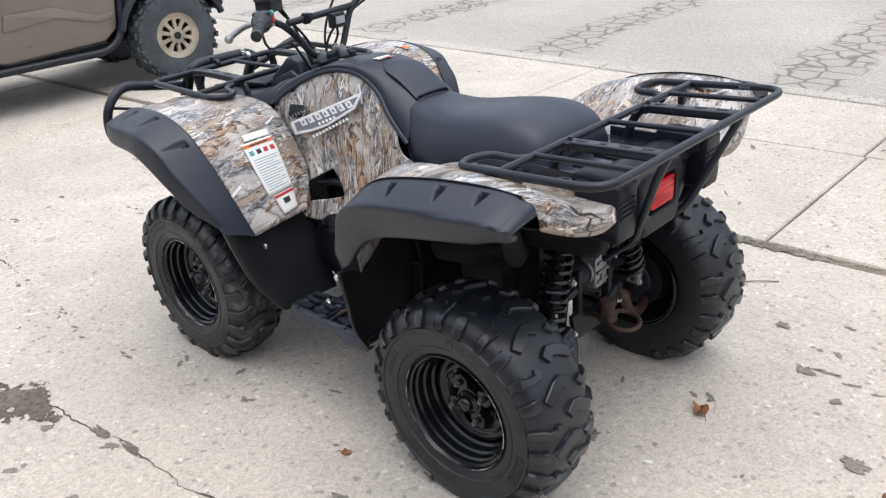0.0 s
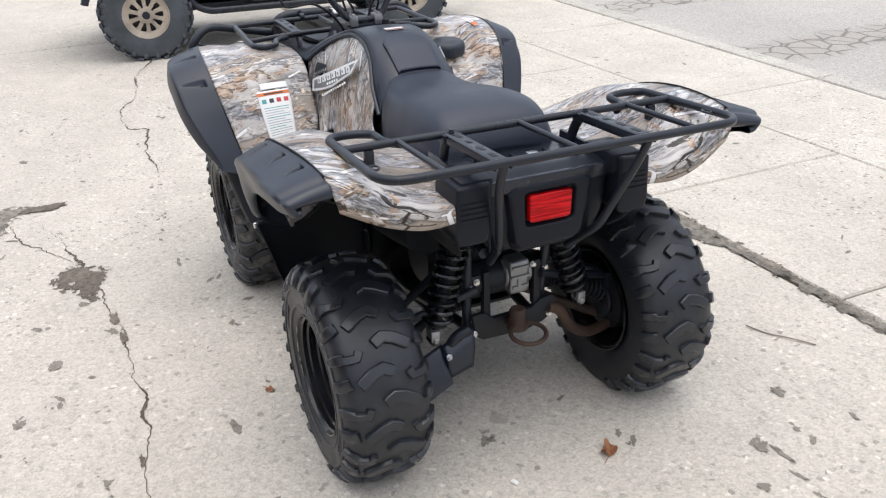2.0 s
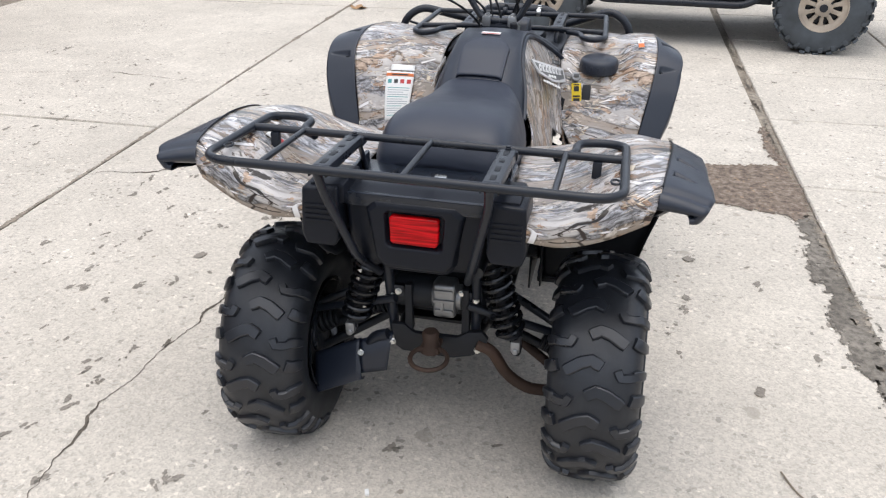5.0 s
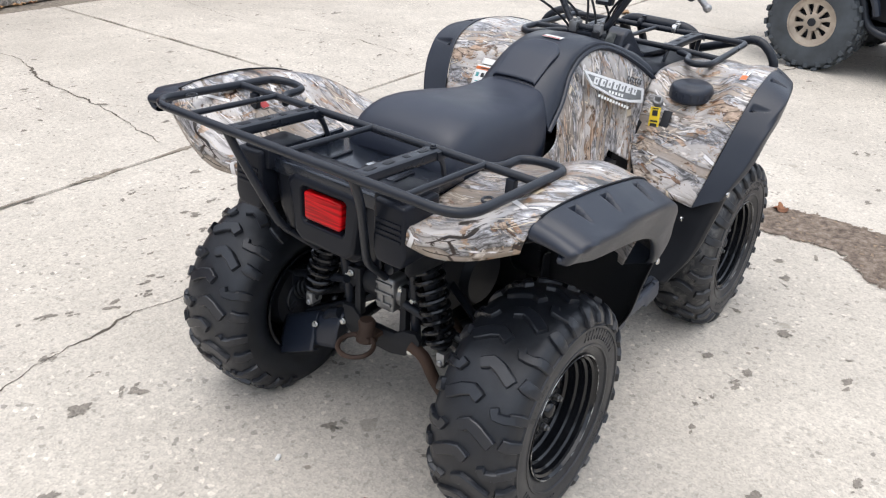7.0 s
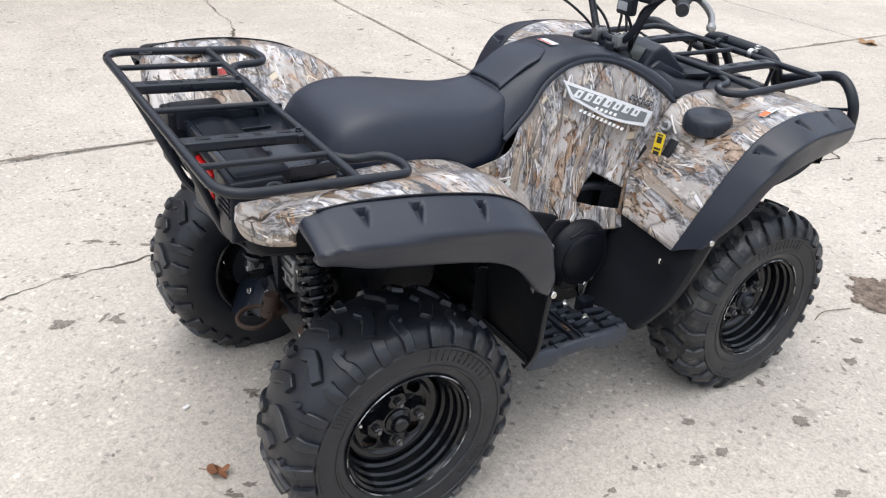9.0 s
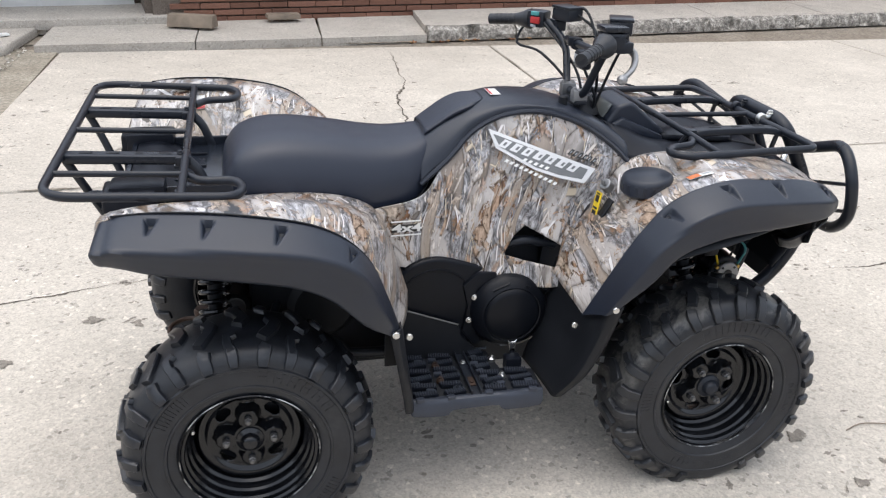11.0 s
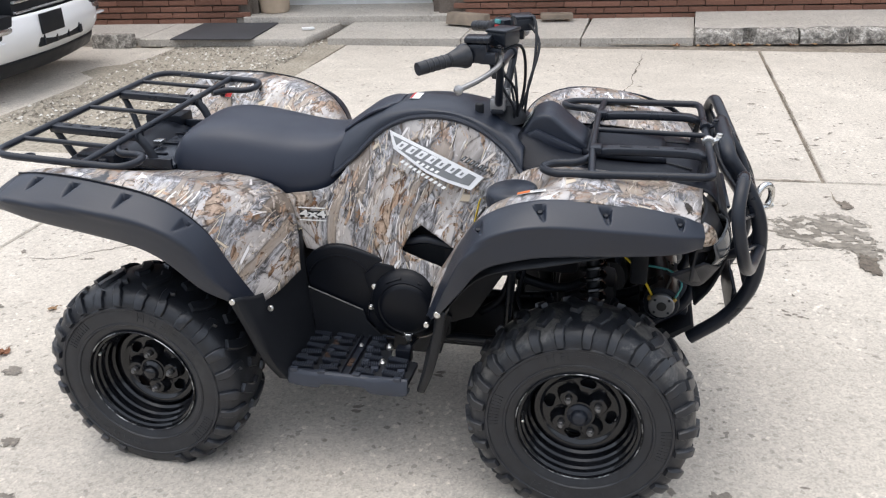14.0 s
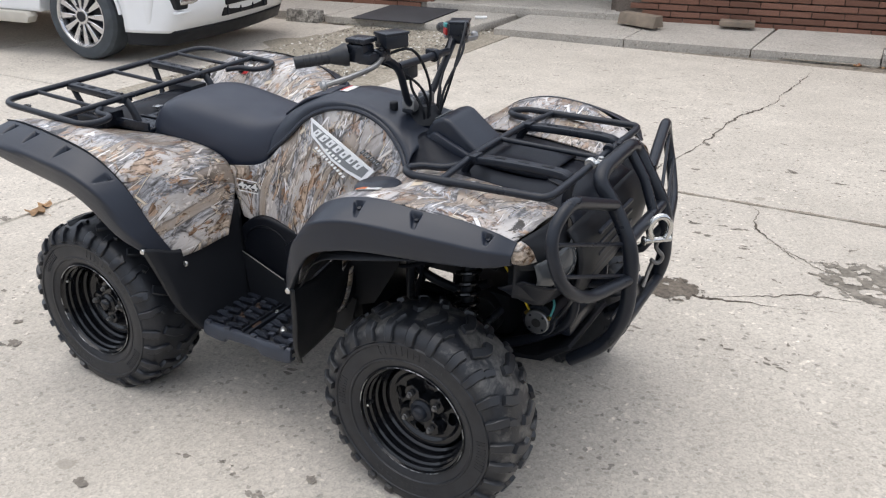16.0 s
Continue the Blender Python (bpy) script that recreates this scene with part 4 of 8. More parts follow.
def hub_disc(y, s):
    """Wheel disc: a raised hub with four round lobes for the nuts, a sunk field and four windows between the lobes."""
    n, rings = 128, [0.030 + 0.0044 * k for k in range(23)]

    def step(t):
        t = max(0.0, min(1.0, t))
        return t * t * (3 - 2 * t)
    v, f = [], []
    for q in rings:
        for k in range(n):
            a = 2 * math.pi * k / n
            nut = min(math.hypot(q * math.cos(a) - 0.058 * math.cos(b), q * math.sin(a) - 0.058 * math.sin(b)) for b in (0, math.pi / 2, math.pi, -math.pi / 2))
            lobe = max(step((0.031 - nut) / 0.009), step((0.047 - q) / 0.009))
            brim = step((q - 0.100) / 0.016)
            v.append((q * math.cos(a), s * (y - 0.006 + 0.028 * lobe + 0.010 * brim), q * math.sin(a)))
    for i in range(len(rings) - 1):
        for k in range(n):
            a = 2 * math.pi * (k + 0.5) / n
            q = (rings[i] + rings[i + 1]) / 2
            if ((q - 0.086) / 0.013) ** 2 + (((a % (math.pi / 2)) - math.pi / 4) * q / 0.021) ** 2 < 1:
                continue
            f.append((i * n + k, i * n + (k + 1) % n, (i + 1) * n + (k + 1) % n, (i + 1) * n + k))
    return (v, f) if s < 0 else (v, [tuple(reversed(q)) for q in f])


# bright patches: real scratches on the front right rim, painted glints elsewhere
def scratch_and_glint_metal():
    m = Mat("scratch_and_glint_rim_paint", 0.35, 0.6)
    co = m.coords()
    m.color(m.mix(m.ramp(m.noise(co, 16.0, 6.0, 0.8), [(0.50, 0.0), (0.60, 1.0)]), (0.012, 0.012, 0.013), (0.55, 0.55, 0.54)))
    return m.m


SCRATCHGLINT = scratch_and_glint_metal()
NUTSTEEL = plain("dull_nut_steel", (0.16, 0.16, 0.16), 0.4, 0.8, 0.3, 200.0, 0.1)


def wheel(x, y, z, w, r, rear, s, spin, camber=0.0):
    hold = new("wheel")
    hold.parent = quad
    hold.location = (x, s * y, z)
    hold.rotation_euler = (radians(s * camber), spin, 0)
    hold["label"] = "black steel wheel with a chunky " + ("broad rear" if rear else "front") + " mud tyre"
    h = w / 2
    # the tyre stands flattened and a little bulged on the ground
    v, f = lathe(tyre_profile(w, r), 96, False)
    turn = Matrix.Rotation(spin, 3, "Y")
    back = turn.inverted()
    for i, p in enumerate(v):
        p = turn @ Vector(p)
        near = max(0.0, 1.0 - (p.z + z) / 0.10)
        p.y *= 1.0 + 0.05 * near * near
        p.z = max(p.z, 0.001 - z)
        v[i] = tuple(back @ p)
    part("tyre", (v, f), RUBBER if rear else MUDDYRUBBER, hold, angle=28)
    tagged(part("sidewall_lettering", join(*sidewall_marks(w, r, s)), RUBBER, hold, smooth=False), kind="stuff")
    for rr, yy, fat in ((r - 0.070, 0.998, 0.0030), (0.196, 0.978, 0.0026)):
        rim_line = [(rr - fat * 2, h * yy - 0.002), (rr - fat, h * yy + fat * 0.8), (rr + fat, h * yy + fat * 0.8), (rr + fat * 2, h * yy - 0.002)]
        part("sidewall_ring", sided(lathe(rim_line, 72, False), s), RUBBER, hold, angle=50)
    tread(hold, w, r, rear, math.pi - spin)
    lip = h - 0.013
    ring = [(0.158, -lip), (0.170, -lip), (0.172, -lip - 0.006), (0.166, -lip - 0.008), (0.150, -lip + 0.02), (0.140, -0.02), (0.138, lip - 0.100), (0.140, lip - 0.078), (0.1465, lip - 0.072), (0.1475, lip - 0.050), (0.153, lip - 0.045), (0.1545, lip - 0.026), (0.160, lip - 0.021), (0.161, lip - 0.009), (0.167, lip - 0.005),
            (0.171, lip + 0.004), (0.174, lip + 0.002), (0.173, lip - 0.008), (0.164, lip - 0.018), (0.150, lip - 0.09), (0.145, 0.0)]
    ring = [(q * 0.965, y) for q, y in ring]
    part("rim", sided(lathe(ring, 64, False), s), GLOSSBLACK, hold, angle=25)
    part("rim_edge", sided(lathe([(0.1645, lip + 0.0035), (0.1662, lip + 0.0050), (0.1678, lip + 0.0034)], 64, False), s), SCRATCHGLINT, hold, "bright rim edge with scratches and painted glints")
    disc = lip - (0.086 if rear else 0.080)
    part("wheel_disc", hub_disc(disc, s), GLOSSBLACK, hold, thick=0.004, side=0)
    part("hub_flange", sided(lathe([(0.125, disc + 0.003), (0.132, disc - 0.004), (0.136, disc - 0.022), (0.124, disc - 0.004)], 48, False), s), GLOSSBLACK, hold)
    part("centre_cap", sided(lathe([(0.0, disc + 0.052), (0.014, disc + 0.051), (0.020, disc + 0.046), (0.024, disc + 0.034), (0.034, disc + 0.028), (0.036, disc + 0.018), (0.036, disc - 0.03)], 36), s), GLOSSBLACK if rear else STEEL, hold)
    part("brake_drum", sided(lathe([(0.0, disc - 0.03), (0.105, disc - 0.035), (0.11, disc - 0.05), (0.10, disc - 0.10), (0.0, disc - 0.10)], 36), s), DARKPLASTIC, hold)
    for k in range(4):
        a = math.pi / 2 * k
        c = (0.058 * math.cos(a), s * (disc + 0.028), 0.058 * math.sin(a))
        part("wheel_nut", join(drum(c, (0, s, 0), 0.0100, 0.018, 6, 0.0015), drum((c[0], c[1] + s * 0.011, c[2]), (0, s, 0), 0.0060, 0.009, 12, 0.001)), NUTSTEEL, hold)
    part("valve_stem", drum((0.148 * math.cos(2.6), s * (lip - 0.02), 0.148 * math.sin(2.6)), (0, s, 0), 0.004, 0.03, 10, 0.001), ZINC if s < 0 else STEEL, hold)
    return hold


for s, y_rear, y_front, spin_rear, spin_front in ((-1, 0.451, 0.448, -0.03, -0.57), (1, 0.443, 0.444, -1.08, 0.1)):
    wheel(-0.619, y_rear, 0.283, 0.236, 0.315, True, s, spin_rear, 0.8)
    wheel(0.647, y_front, 0.282, 0.205, 0.314, False, s, spin_front)


# ---- bodywork ----
def front_fender(s):
    inner = [(0.205, 0.300, 0.585), (0.255, 0.235, 0.690), (0.335, 0.222, 0.800), (0.425, 0.215, 0.872), (0.55, 0.215, 0.893), (0.75, 0.215, 0.880), (0.925, 0.215, 0.850)]
    outer = [(0.236, 0.492, 0.553), (0.296, 0.518, 0.700), (0.345, 0.539, 0.800), (0.412, 0.551, 0.882), (0.540, 0.549, 0.922), (0.72, 0.531, 0.913), (0.905, 0.463, 0.850)]
    rows = []
    for i, (a, b) in enumerate(zip(inner, outer)):
        a, b = Vector(a), Vector(b)
        if s < 0:
            # a hollow beside the tank, where the key sits
            a.x += (0.015, 0.036, 0.040, 0.020, 0.0, 0.0, 0.0)[i]
        n = Vector((-0.7, 0, 0.5)) if i < 2 else Vector((-0.4, 0, 0.8)) if i < 3 else Vector((0, 0, 1))
        rise = (0.002, 0.006, 0.008, 0.012, 0.012, 0.010, 0.006)[i]
        rows.append([a, a.lerp(b, 0.30) + n * rise, a.lerp(b, 0.52) + n * rise * 0.9, a.lerp(b, 0.64) + n * rise * 0.1, a.lerp(b, 0.82) + n * rise * 0.5, b])
    sheet = loft(rows, 64, 44)
    if s < 0:
        # shallow bowl round the fuel filler
        for i, (x, y, z) in enumerate(sheet[0]):
            k = max(0.0, 1.0 - max(0.0, math.hypot(x - 0.439, y - 0.353) - 0.055) / 0.085)
            sheet[0][i] = (x, y, z - 0.042 * k * k * (3 - 2 * k))
    part("front_fender", sided(sheet, s), CAMO, quad, "front fender in printed woodland camouflage", thick=0.004)
    # dark lamp housing under the fender's tip, and the low camouflage corner beside it
    nose = [[(0.918, 0.215, 0.846), (0.925, 0.33, 0.850), (0.910, 0.42, 0.846), (0.898, 0.455, 0.840)],
            [(0.950, 0.235, 0.815), (0.955, 0.33, 0.818), (0.930, 0.42, 0.815), (0.900, 0.452, 0.812)],
            [(0.975, 0.26, 0.775), (0.975, 0.33, 0.78), (0.945, 0.41, 0.765), (0.905, 0.450, 0.770)]]
    part("lamp_housing", sided(loft(nose, 8, 16), s), DARKPLASTIC, quad, thick=0.004)
    corner = [[(0.888, 0.470, 0.842), (0.902, 0.462, 0.846), (0.914, 0.446, 0.848)],
              [(0.902, 0.478, 0.826), (0.924, 0.464, 0.828), (0.938, 0.440, 0.830)],
              [(0.905, 0.474, 0.800), (0.930, 0.460, 0.796), (0.950, 0.432, 0.798)]]
    part("fender_corner", sided(loft(corner, 8, 10), s), CAMO, quad, thick=0.004)


def flare(rows, s, name, grooves):
    """Wide black plastic edge with an inner edge, a shoulder and a hanging lip at each station, and grooves with a screw pressed into its top."""
    full = []
    for a, b, c in rows:
        a, b, c = Vector(a), Vector(b), Vector(c)
        if name == "front_flare" and s > 0:
            # the left one is pushed back and stands further out
            b, c = b + Vector((-0.016, 0.012, 0)), c + Vector((-0.030, 0.014, 0))
        full.append([a, a.lerp(b, 0.45) + Vector((0, 0, 0.003)), a.lerp(b, 0.88) + Vector((0, 0, 0.002)), b, b.lerp(c, 0.16) + Vector((0, 0.002, 0)), b.lerp(c, 0.55) + Vector((0, 0.003, 0)), c, c + Vector((0, -0.016, -0.002))])
    if name == "rear_flare":
        # the end curls down and inwards
        tail = full[-1]
        for back, down, pull in ((-0.013, 0.006, 0.10), (-0.021, 0.020, 0.34), (-0.022, 0.040, 0.66), (-0.012, 0.054, 0.90)):
            base = tail[6] + Vector((0, -0.006, 0.014))
            full.append([p.lerp(Vector((p.x, min(p.y, base.y), base.z)), pull * (0.85 if k < 4 else 1.0)) + Vector((back, -0.006 * pull, 0)) for k, p in enumerate(tail)])
    nu, nv = 400, 44
    v, f, uv = loft(full, nu, nv)
    p = [Vector(q) for q in v]
    edge = max(range(nv), key=lambda j: p[(nu // 2) * nv + j].y + p[(nu // 2) * nv + j].z * 0.9 if j < nv * 0.7 else -9)
    screws = []
    for gx, gz, depth, half in grooves:
        i0 = min(range(nu), key=lambda i: (p[i * nv + 3].x - gx) ** 2 + (p[i * nv + 3].z - gz) ** 2)
        for i in range(max(0, i0 - 16), min(nu, i0 + 17)):
            side = (p[i * nv + 3] - p[i0 * nv + 3]).length / half
            for j in range(1, edge):
                t = ((j - 1) / (edge - 1) - 0.14) / 0.66
                room = 1.0 - 0.72 * t
                k = max(0.0, 1 - (side / room) ** 3.5) if 0 <= t < 1 and side < room else 0.0
                fall = min(1.0, t / 0.08) * (1 - t) ** 0.6 if 0 <= t < 1 else 0.0
                q = p[i * nv + j]
                v[i * nv + j] = (q.x, q.y - 0.25 * depth * k * fall, q.z - depth * k * fall)
        screws.append(Vector(v[i0 * nv + 1 + max(2, int((edge - 1) * 0.30))]))
    part(name, sided((v, f, uv), s), PLASTIC, quad, "black textured plastic wheel-arch flare", thick=0.004, angle=55)
    if name == "rear_flare":
        # a long oval recess across the top of the rounded end
        k = min(range(nv, len(v) - nv), key=lambda q: (v[q][0] + 0.876) ** 2 + (v[q][1] - 0.588) ** 2 - 0.02 * v[q][2])
        mid, up = Vector(v[k]), (Vector(v[k + nv]) - Vector(v[k - nv])).cross(Vector(v[k + 1]) - Vector(v[k - 1])).normalized()
        up = up if up.z > 0 else -up
        ring = [(0.034 * math.cos(t), 0.011 * math.sin(t)) for t in (2 * math.pi * q / 20 for q in range(20))]
        along = (Vector(v[k + 1]) - Vector(v[k - 1])).normalized()
        place = Matrix.Translation(mid) @ Matrix((along, up.cross(along), up)).transposed().to_4x4()
        part("end_slot", sided(moved(slab(ring, -0.006, 0.0022, "z", 0.001, 1), place), s), DARKPLASTIC, quad)
    for c in screws:
        part("flare_screw", sided(drum(c + Vector((0, 0, 0.002)), (0, 0.35, 1), 0.0062, 0.007, 12, 0.001), s), STEEL, quad)


# the right one tapers in towards the nose, the left one stands wider
FRONT_FLARE_RIGHT = [((0.232, 0.49, 0.552), (0.262, 0.562, 0.585), (0.285, 0.574, 0.603)),
                     ((0.293, 0.522, 0.702), (0.312, 0.606, 0.700), (0.346, 0.614, 0.690)),
                     ((0.342, 0.541, 0.804), (0.366, 0.632, 0.798), (0.405, 0.626, 0.765)),
                     ((0.41, 0.552, 0.884), (0.438, 0.642, 0.866), (0.487, 0.624, 0.797)),
                     ((0.54, 0.55, 0.925), (0.545, 0.630, 0.888), (0.573, 0.608, 0.806)),
                     ((0.72, 0.526, 0.914), (0.724, 0.588, 0.870), (0.730, 0.572, 0.802)),
                     ((0.85, 0.492, 0.883), (0.852, 0.546, 0.850), (0.854, 0.538, 0.802)),
                     ((0.912, 0.46, 0.85), (0.916, 0.498, 0.833), (0.912, 0.502, 0.806))]
FRONT_FLARE = [((0.232, 0.49, 0.552), (0.262, 0.562, 0.585), (0.29, 0.576, 0.603)),
               ((0.293, 0.522, 0.702), (0.312, 0.61, 0.697), (0.36, 0.626, 0.67)),
               ((0.342, 0.541, 0.804), (0.372, 0.644, 0.79), (0.425, 0.656, 0.746)),
               ((0.41, 0.552, 0.884), (0.44, 0.656, 0.86), (0.5, 0.664, 0.8)),
               ((0.54, 0.55, 0.925), (0.545, 0.656, 0.892), (0.575, 0.664, 0.83)),
               ((0.72, 0.532, 0.915), (0.728, 0.63, 0.88), (0.74, 0.638, 0.826)),
               ((0.85, 0.5, 0.884), (0.87, 0.578, 0.856), (0.866, 0.584, 0.812)),
               ((0.912, 0.46, 0.85), (0.918, 0.5048, 0.833), (0.914, 0.5098, 0.806))]
REAR_FLARE = [((-0.243, 0.486, 0.552), (-0.262, 0.56, 0.588), (-0.272, 0.572, 0.603)),
              ((-0.285, 0.534, 0.682), (-0.3, 0.608, 0.678), (-0.340, 0.606, 0.656)),
              ((-0.34, 0.558, 0.806), (-0.36, 0.638, 0.798), (-0.420, 0.626, 0.742)),
              ((-0.44, 0.57, 0.885), (-0.455, 0.653, 0.854), (-0.500, 0.626, 0.780)),
              ((-0.6, 0.57, 0.922), (-0.605, 0.656, 0.880), (-0.615, 0.626, 0.804)),
              ((-0.76, 0.556, 0.932), (-0.77, 0.659, 0.893), (-0.772, 0.630, 0.834)),
              ((-0.838, 0.547, 0.928), (-0.842, 0.657, 0.900), (-0.838, 0.632, 0.854)),
              ((-0.866, 0.542, 0.918), (-0.872, 0.646, 0.893), (-0.868, 0.628, 0.860))]


def rear_fender(s):
    rows = [[(-0.190, 0.310, 0.575), (-0.20, 0.36, 0.570), (-0.215, 0.42, 0.56), (-0.243, 0.488, 0.552)],
            [(-0.225, 0.222, 0.690), (-0.235, 0.33, 0.695), (-0.255, 0.44, 0.69), (-0.285, 0.535, 0.684)],
            [(-0.265, 0.195, 0.770), (-0.27, 0.30, 0.785), (-0.295, 0.44, 0.80), (-0.340, 0.559, 0.809)],
            [(-0.370, 0.190, 0.812), (-0.38, 0.30, 0.832), (-0.41, 0.45, 0.890), (-0.440, 0.571, 0.889)],
            [(-0.540, 0.195, 0.825), (-0.55, 0.32, 0.848), (-0.58, 0.46, 0.918), (-0.600, 0.571, 0.926)],
            [(-0.720, 0.205, 0.818), (-0.74, 0.33, 0.846), (-0.75, 0.46, 0.920), (-0.760, 0.557, 0.936)],
            [(-0.875, 0.225, 0.818), (-0.885, 0.34, 0.842), (-0.875, 0.46, 0.905), (-0.862, 0.546, 0.928)],
            [(-0.912, 0.240, 0.820), (-0.922, 0.34, 0.836), (-0.912, 0.45, 0.874), (-0.897, 0.538, 0.890)],
            [(-0.918, 0.240, 0.788), (-0.930, 0.34, 0.788), (-0.918, 0.43, 0.808), (-0.893, 0.527, 0.850)]]
    part("rear_fender", sided(loft(rows, 60, 30, True), s), CAMO, quad, "rear fender in printed woodland camouflage", thick=0.004)
    part("fender_edge", sided(tube(spline([(-0.243, 0.490, 0.556), (-0.285, 0.536, 0.686), (-0.340, 0.560, 0.811), (-0.440, 0.572, 0.891), (-0.600, 0.572, 0.928), (-0.760, 0.558, 0.938), (-0.862, 0.547, 0.930)], 30), 0.0022, 8), s), DARKPLASTIC, quad)


def side_panel(s):
    """Bulging panel beside the engine, with an opening low in front."""
    rows = [[(-0.262, 0.196, 0.765), (-0.255, 0.203, 0.73), (-0.235, 0.210, 0.68), (-0.205, 0.215, 0.60)],
            [(-0.130, 0.178, 0.790), (-0.130, 0.196, 0.73), (-0.12, 0.206, 0.67), (-0.110, 0.220, 0.585)],
            [(-0.060, 0.135, 0.868), (-0.050, 0.168, 0.80), (-0.03, 0.196, 0.71), (-0.010, 0.230, 0.565)],
            [(0.020, 0.115, 0.945), (0.025, 0.153, 0.86), (0.04, 0.192, 0.74), (0.060, 0.245, 0.545)],
            [(0.110, 0.105, 0.985), (0.115, 0.155, 0.88), (0.125, 0.200, 0.75), (0.130, 0.255, 0.535)],
            [(0.220, 0.105, 0.990), (0.222, 0.170, 0.88), (0.222, 0.212, 0.75), (0.190, 0.265, 0.53)],
            [(0.320, 0.125, 0.962), (0.318, 0.186, 0.86), (0.305, 0.222, 0.75), (0.225, 0.275, 0.53)],
            [(0.400, 0.165, 0.915), (0.385, 0.205, 0.83), (0.345, 0.228, 0.75), (0.245, 0.285, 0.54)],
            [(0.440, 0.205, 0.872), (0.420, 0.215, 0.81), (0.360, 0.225, 0.74), (0.250, 0.290, 0.575)]]
    v, f, uv = loft(rows, 90, 70)
    hole = [(0.096, 0.622), (0.122, 0.670), (0.156, 0.702), (0.258, 0.646), (0.242, 0.585), (0.160, 0.603)]

    def inside(x, z):
        hit = False
        for (x0, z0), (x1, z1) in zip(hole, hole[1:] + hole[:1]):
            if (z0 > z) != (z1 > z) and x < (x1 - x0) * (z - z0) / (z1 - z0) + x0:
                hit = not hit
        return hit
    keep, cut = [], set()
    for q in f:
        cx, cz = sum(v[i][0] for i in q) / 4, sum(v[i][2] for i in q) / 4
        if inside(cx, cz):
            cut.update(q)
        else:
            keep.append(q)
    rim = cut & {i for q in keep for i in q}
    for i in rim:
        best = None
        for a, b in zip(hole, hole[1:] + hole[:1]):
            d = Vector(b) - Vector(a)
            t = max(0, min(1, (Vector((v[i][0], v[i][2])) - Vector(a)).dot(d) / d.length_squared))
            p = Vector(a) + d * t
            k = (p - Vector((v[i][0], v[i][2]))).length
            if best is None or k < best[0]:
                best = (k, p)
        v[i] = (best[1].x, v[i][1], best[1].y)
    part("side_panel", sided((v, keep, uv), s), CAMO, quad, "side panel in printed woodland camouflage", thick=0.005)
    part("vent_well", sided(box(0.17, 0.150, 0.64, 0.22, 0.004, 0.18, 0.0), s), DARKPLASTIC, quad)
    part("vent_duct", sided(tube(fillet([(0.09, 0.185, 0.625), (0.16, 0.20, 0.652), (0.26, 0.19, 0.625)], 0.03), 0.014, 12), s), STEEL, quad)


def seat():
    prof = [(-0.725, 0.805, 0.835, 0.135), (-0.712, 0.800, 0.872, 0.158), (-0.665, 0.792, 0.918, 0.178), (-0.58, 0.788, 0.942, 0.190), (-0.47, 0.782, 0.946, 0.192), (-0.36, 0.775, 0.934, 0.185), (-0.27, 0.752, 0.920, 0.178), (-0.20, 0.745, 0.914, 0.166), (-0.145, 0.762, 0.918, 0.150), (-0.105, 0.800, 0.926, 0.125), (-0.09, 0.83, 0.924, 0.105)]
    prof = [(x if x > -0.47 else -0.47 + (x + 0.47) * 0.70, lo, hi, w) for x, lo, hi, w in prof]
    rows = []
    for x, lo, hi, w in prof:
        mid = lo + (hi - lo) * 0.55
        half = [(x, w * 0.985, lo), (x, w * 1.0, lo + (hi - lo) * 0.25), (x, w * 0.95, mid), (x, w * 0.80, hi - (hi - lo) * 0.14), (x, w * 0.5, hi - 0.003), (x, 0, hi)]
        rows.append(half + [(a, -b, c) for a, b, c in reversed(half[:-1])])
    part("seat", loft(rows, 54, 44, True), VINYL, quad, "smooth black vinyl saddle", thick=0.004)
    back = [Vector(p) for p in rows[0]]
    part("seat_back", ([tuple(p) for p in spline(back, 24)], [tuple(range(24))]), VINYL, quad)
    for s in (-1, 1):
        part("seat_base", sided(tube(spline([(x, w * 0.97, lo - 0.004) for x, lo, hi, w in prof], 30), 0.006, 8), s), DARKPLASTIC, quad)


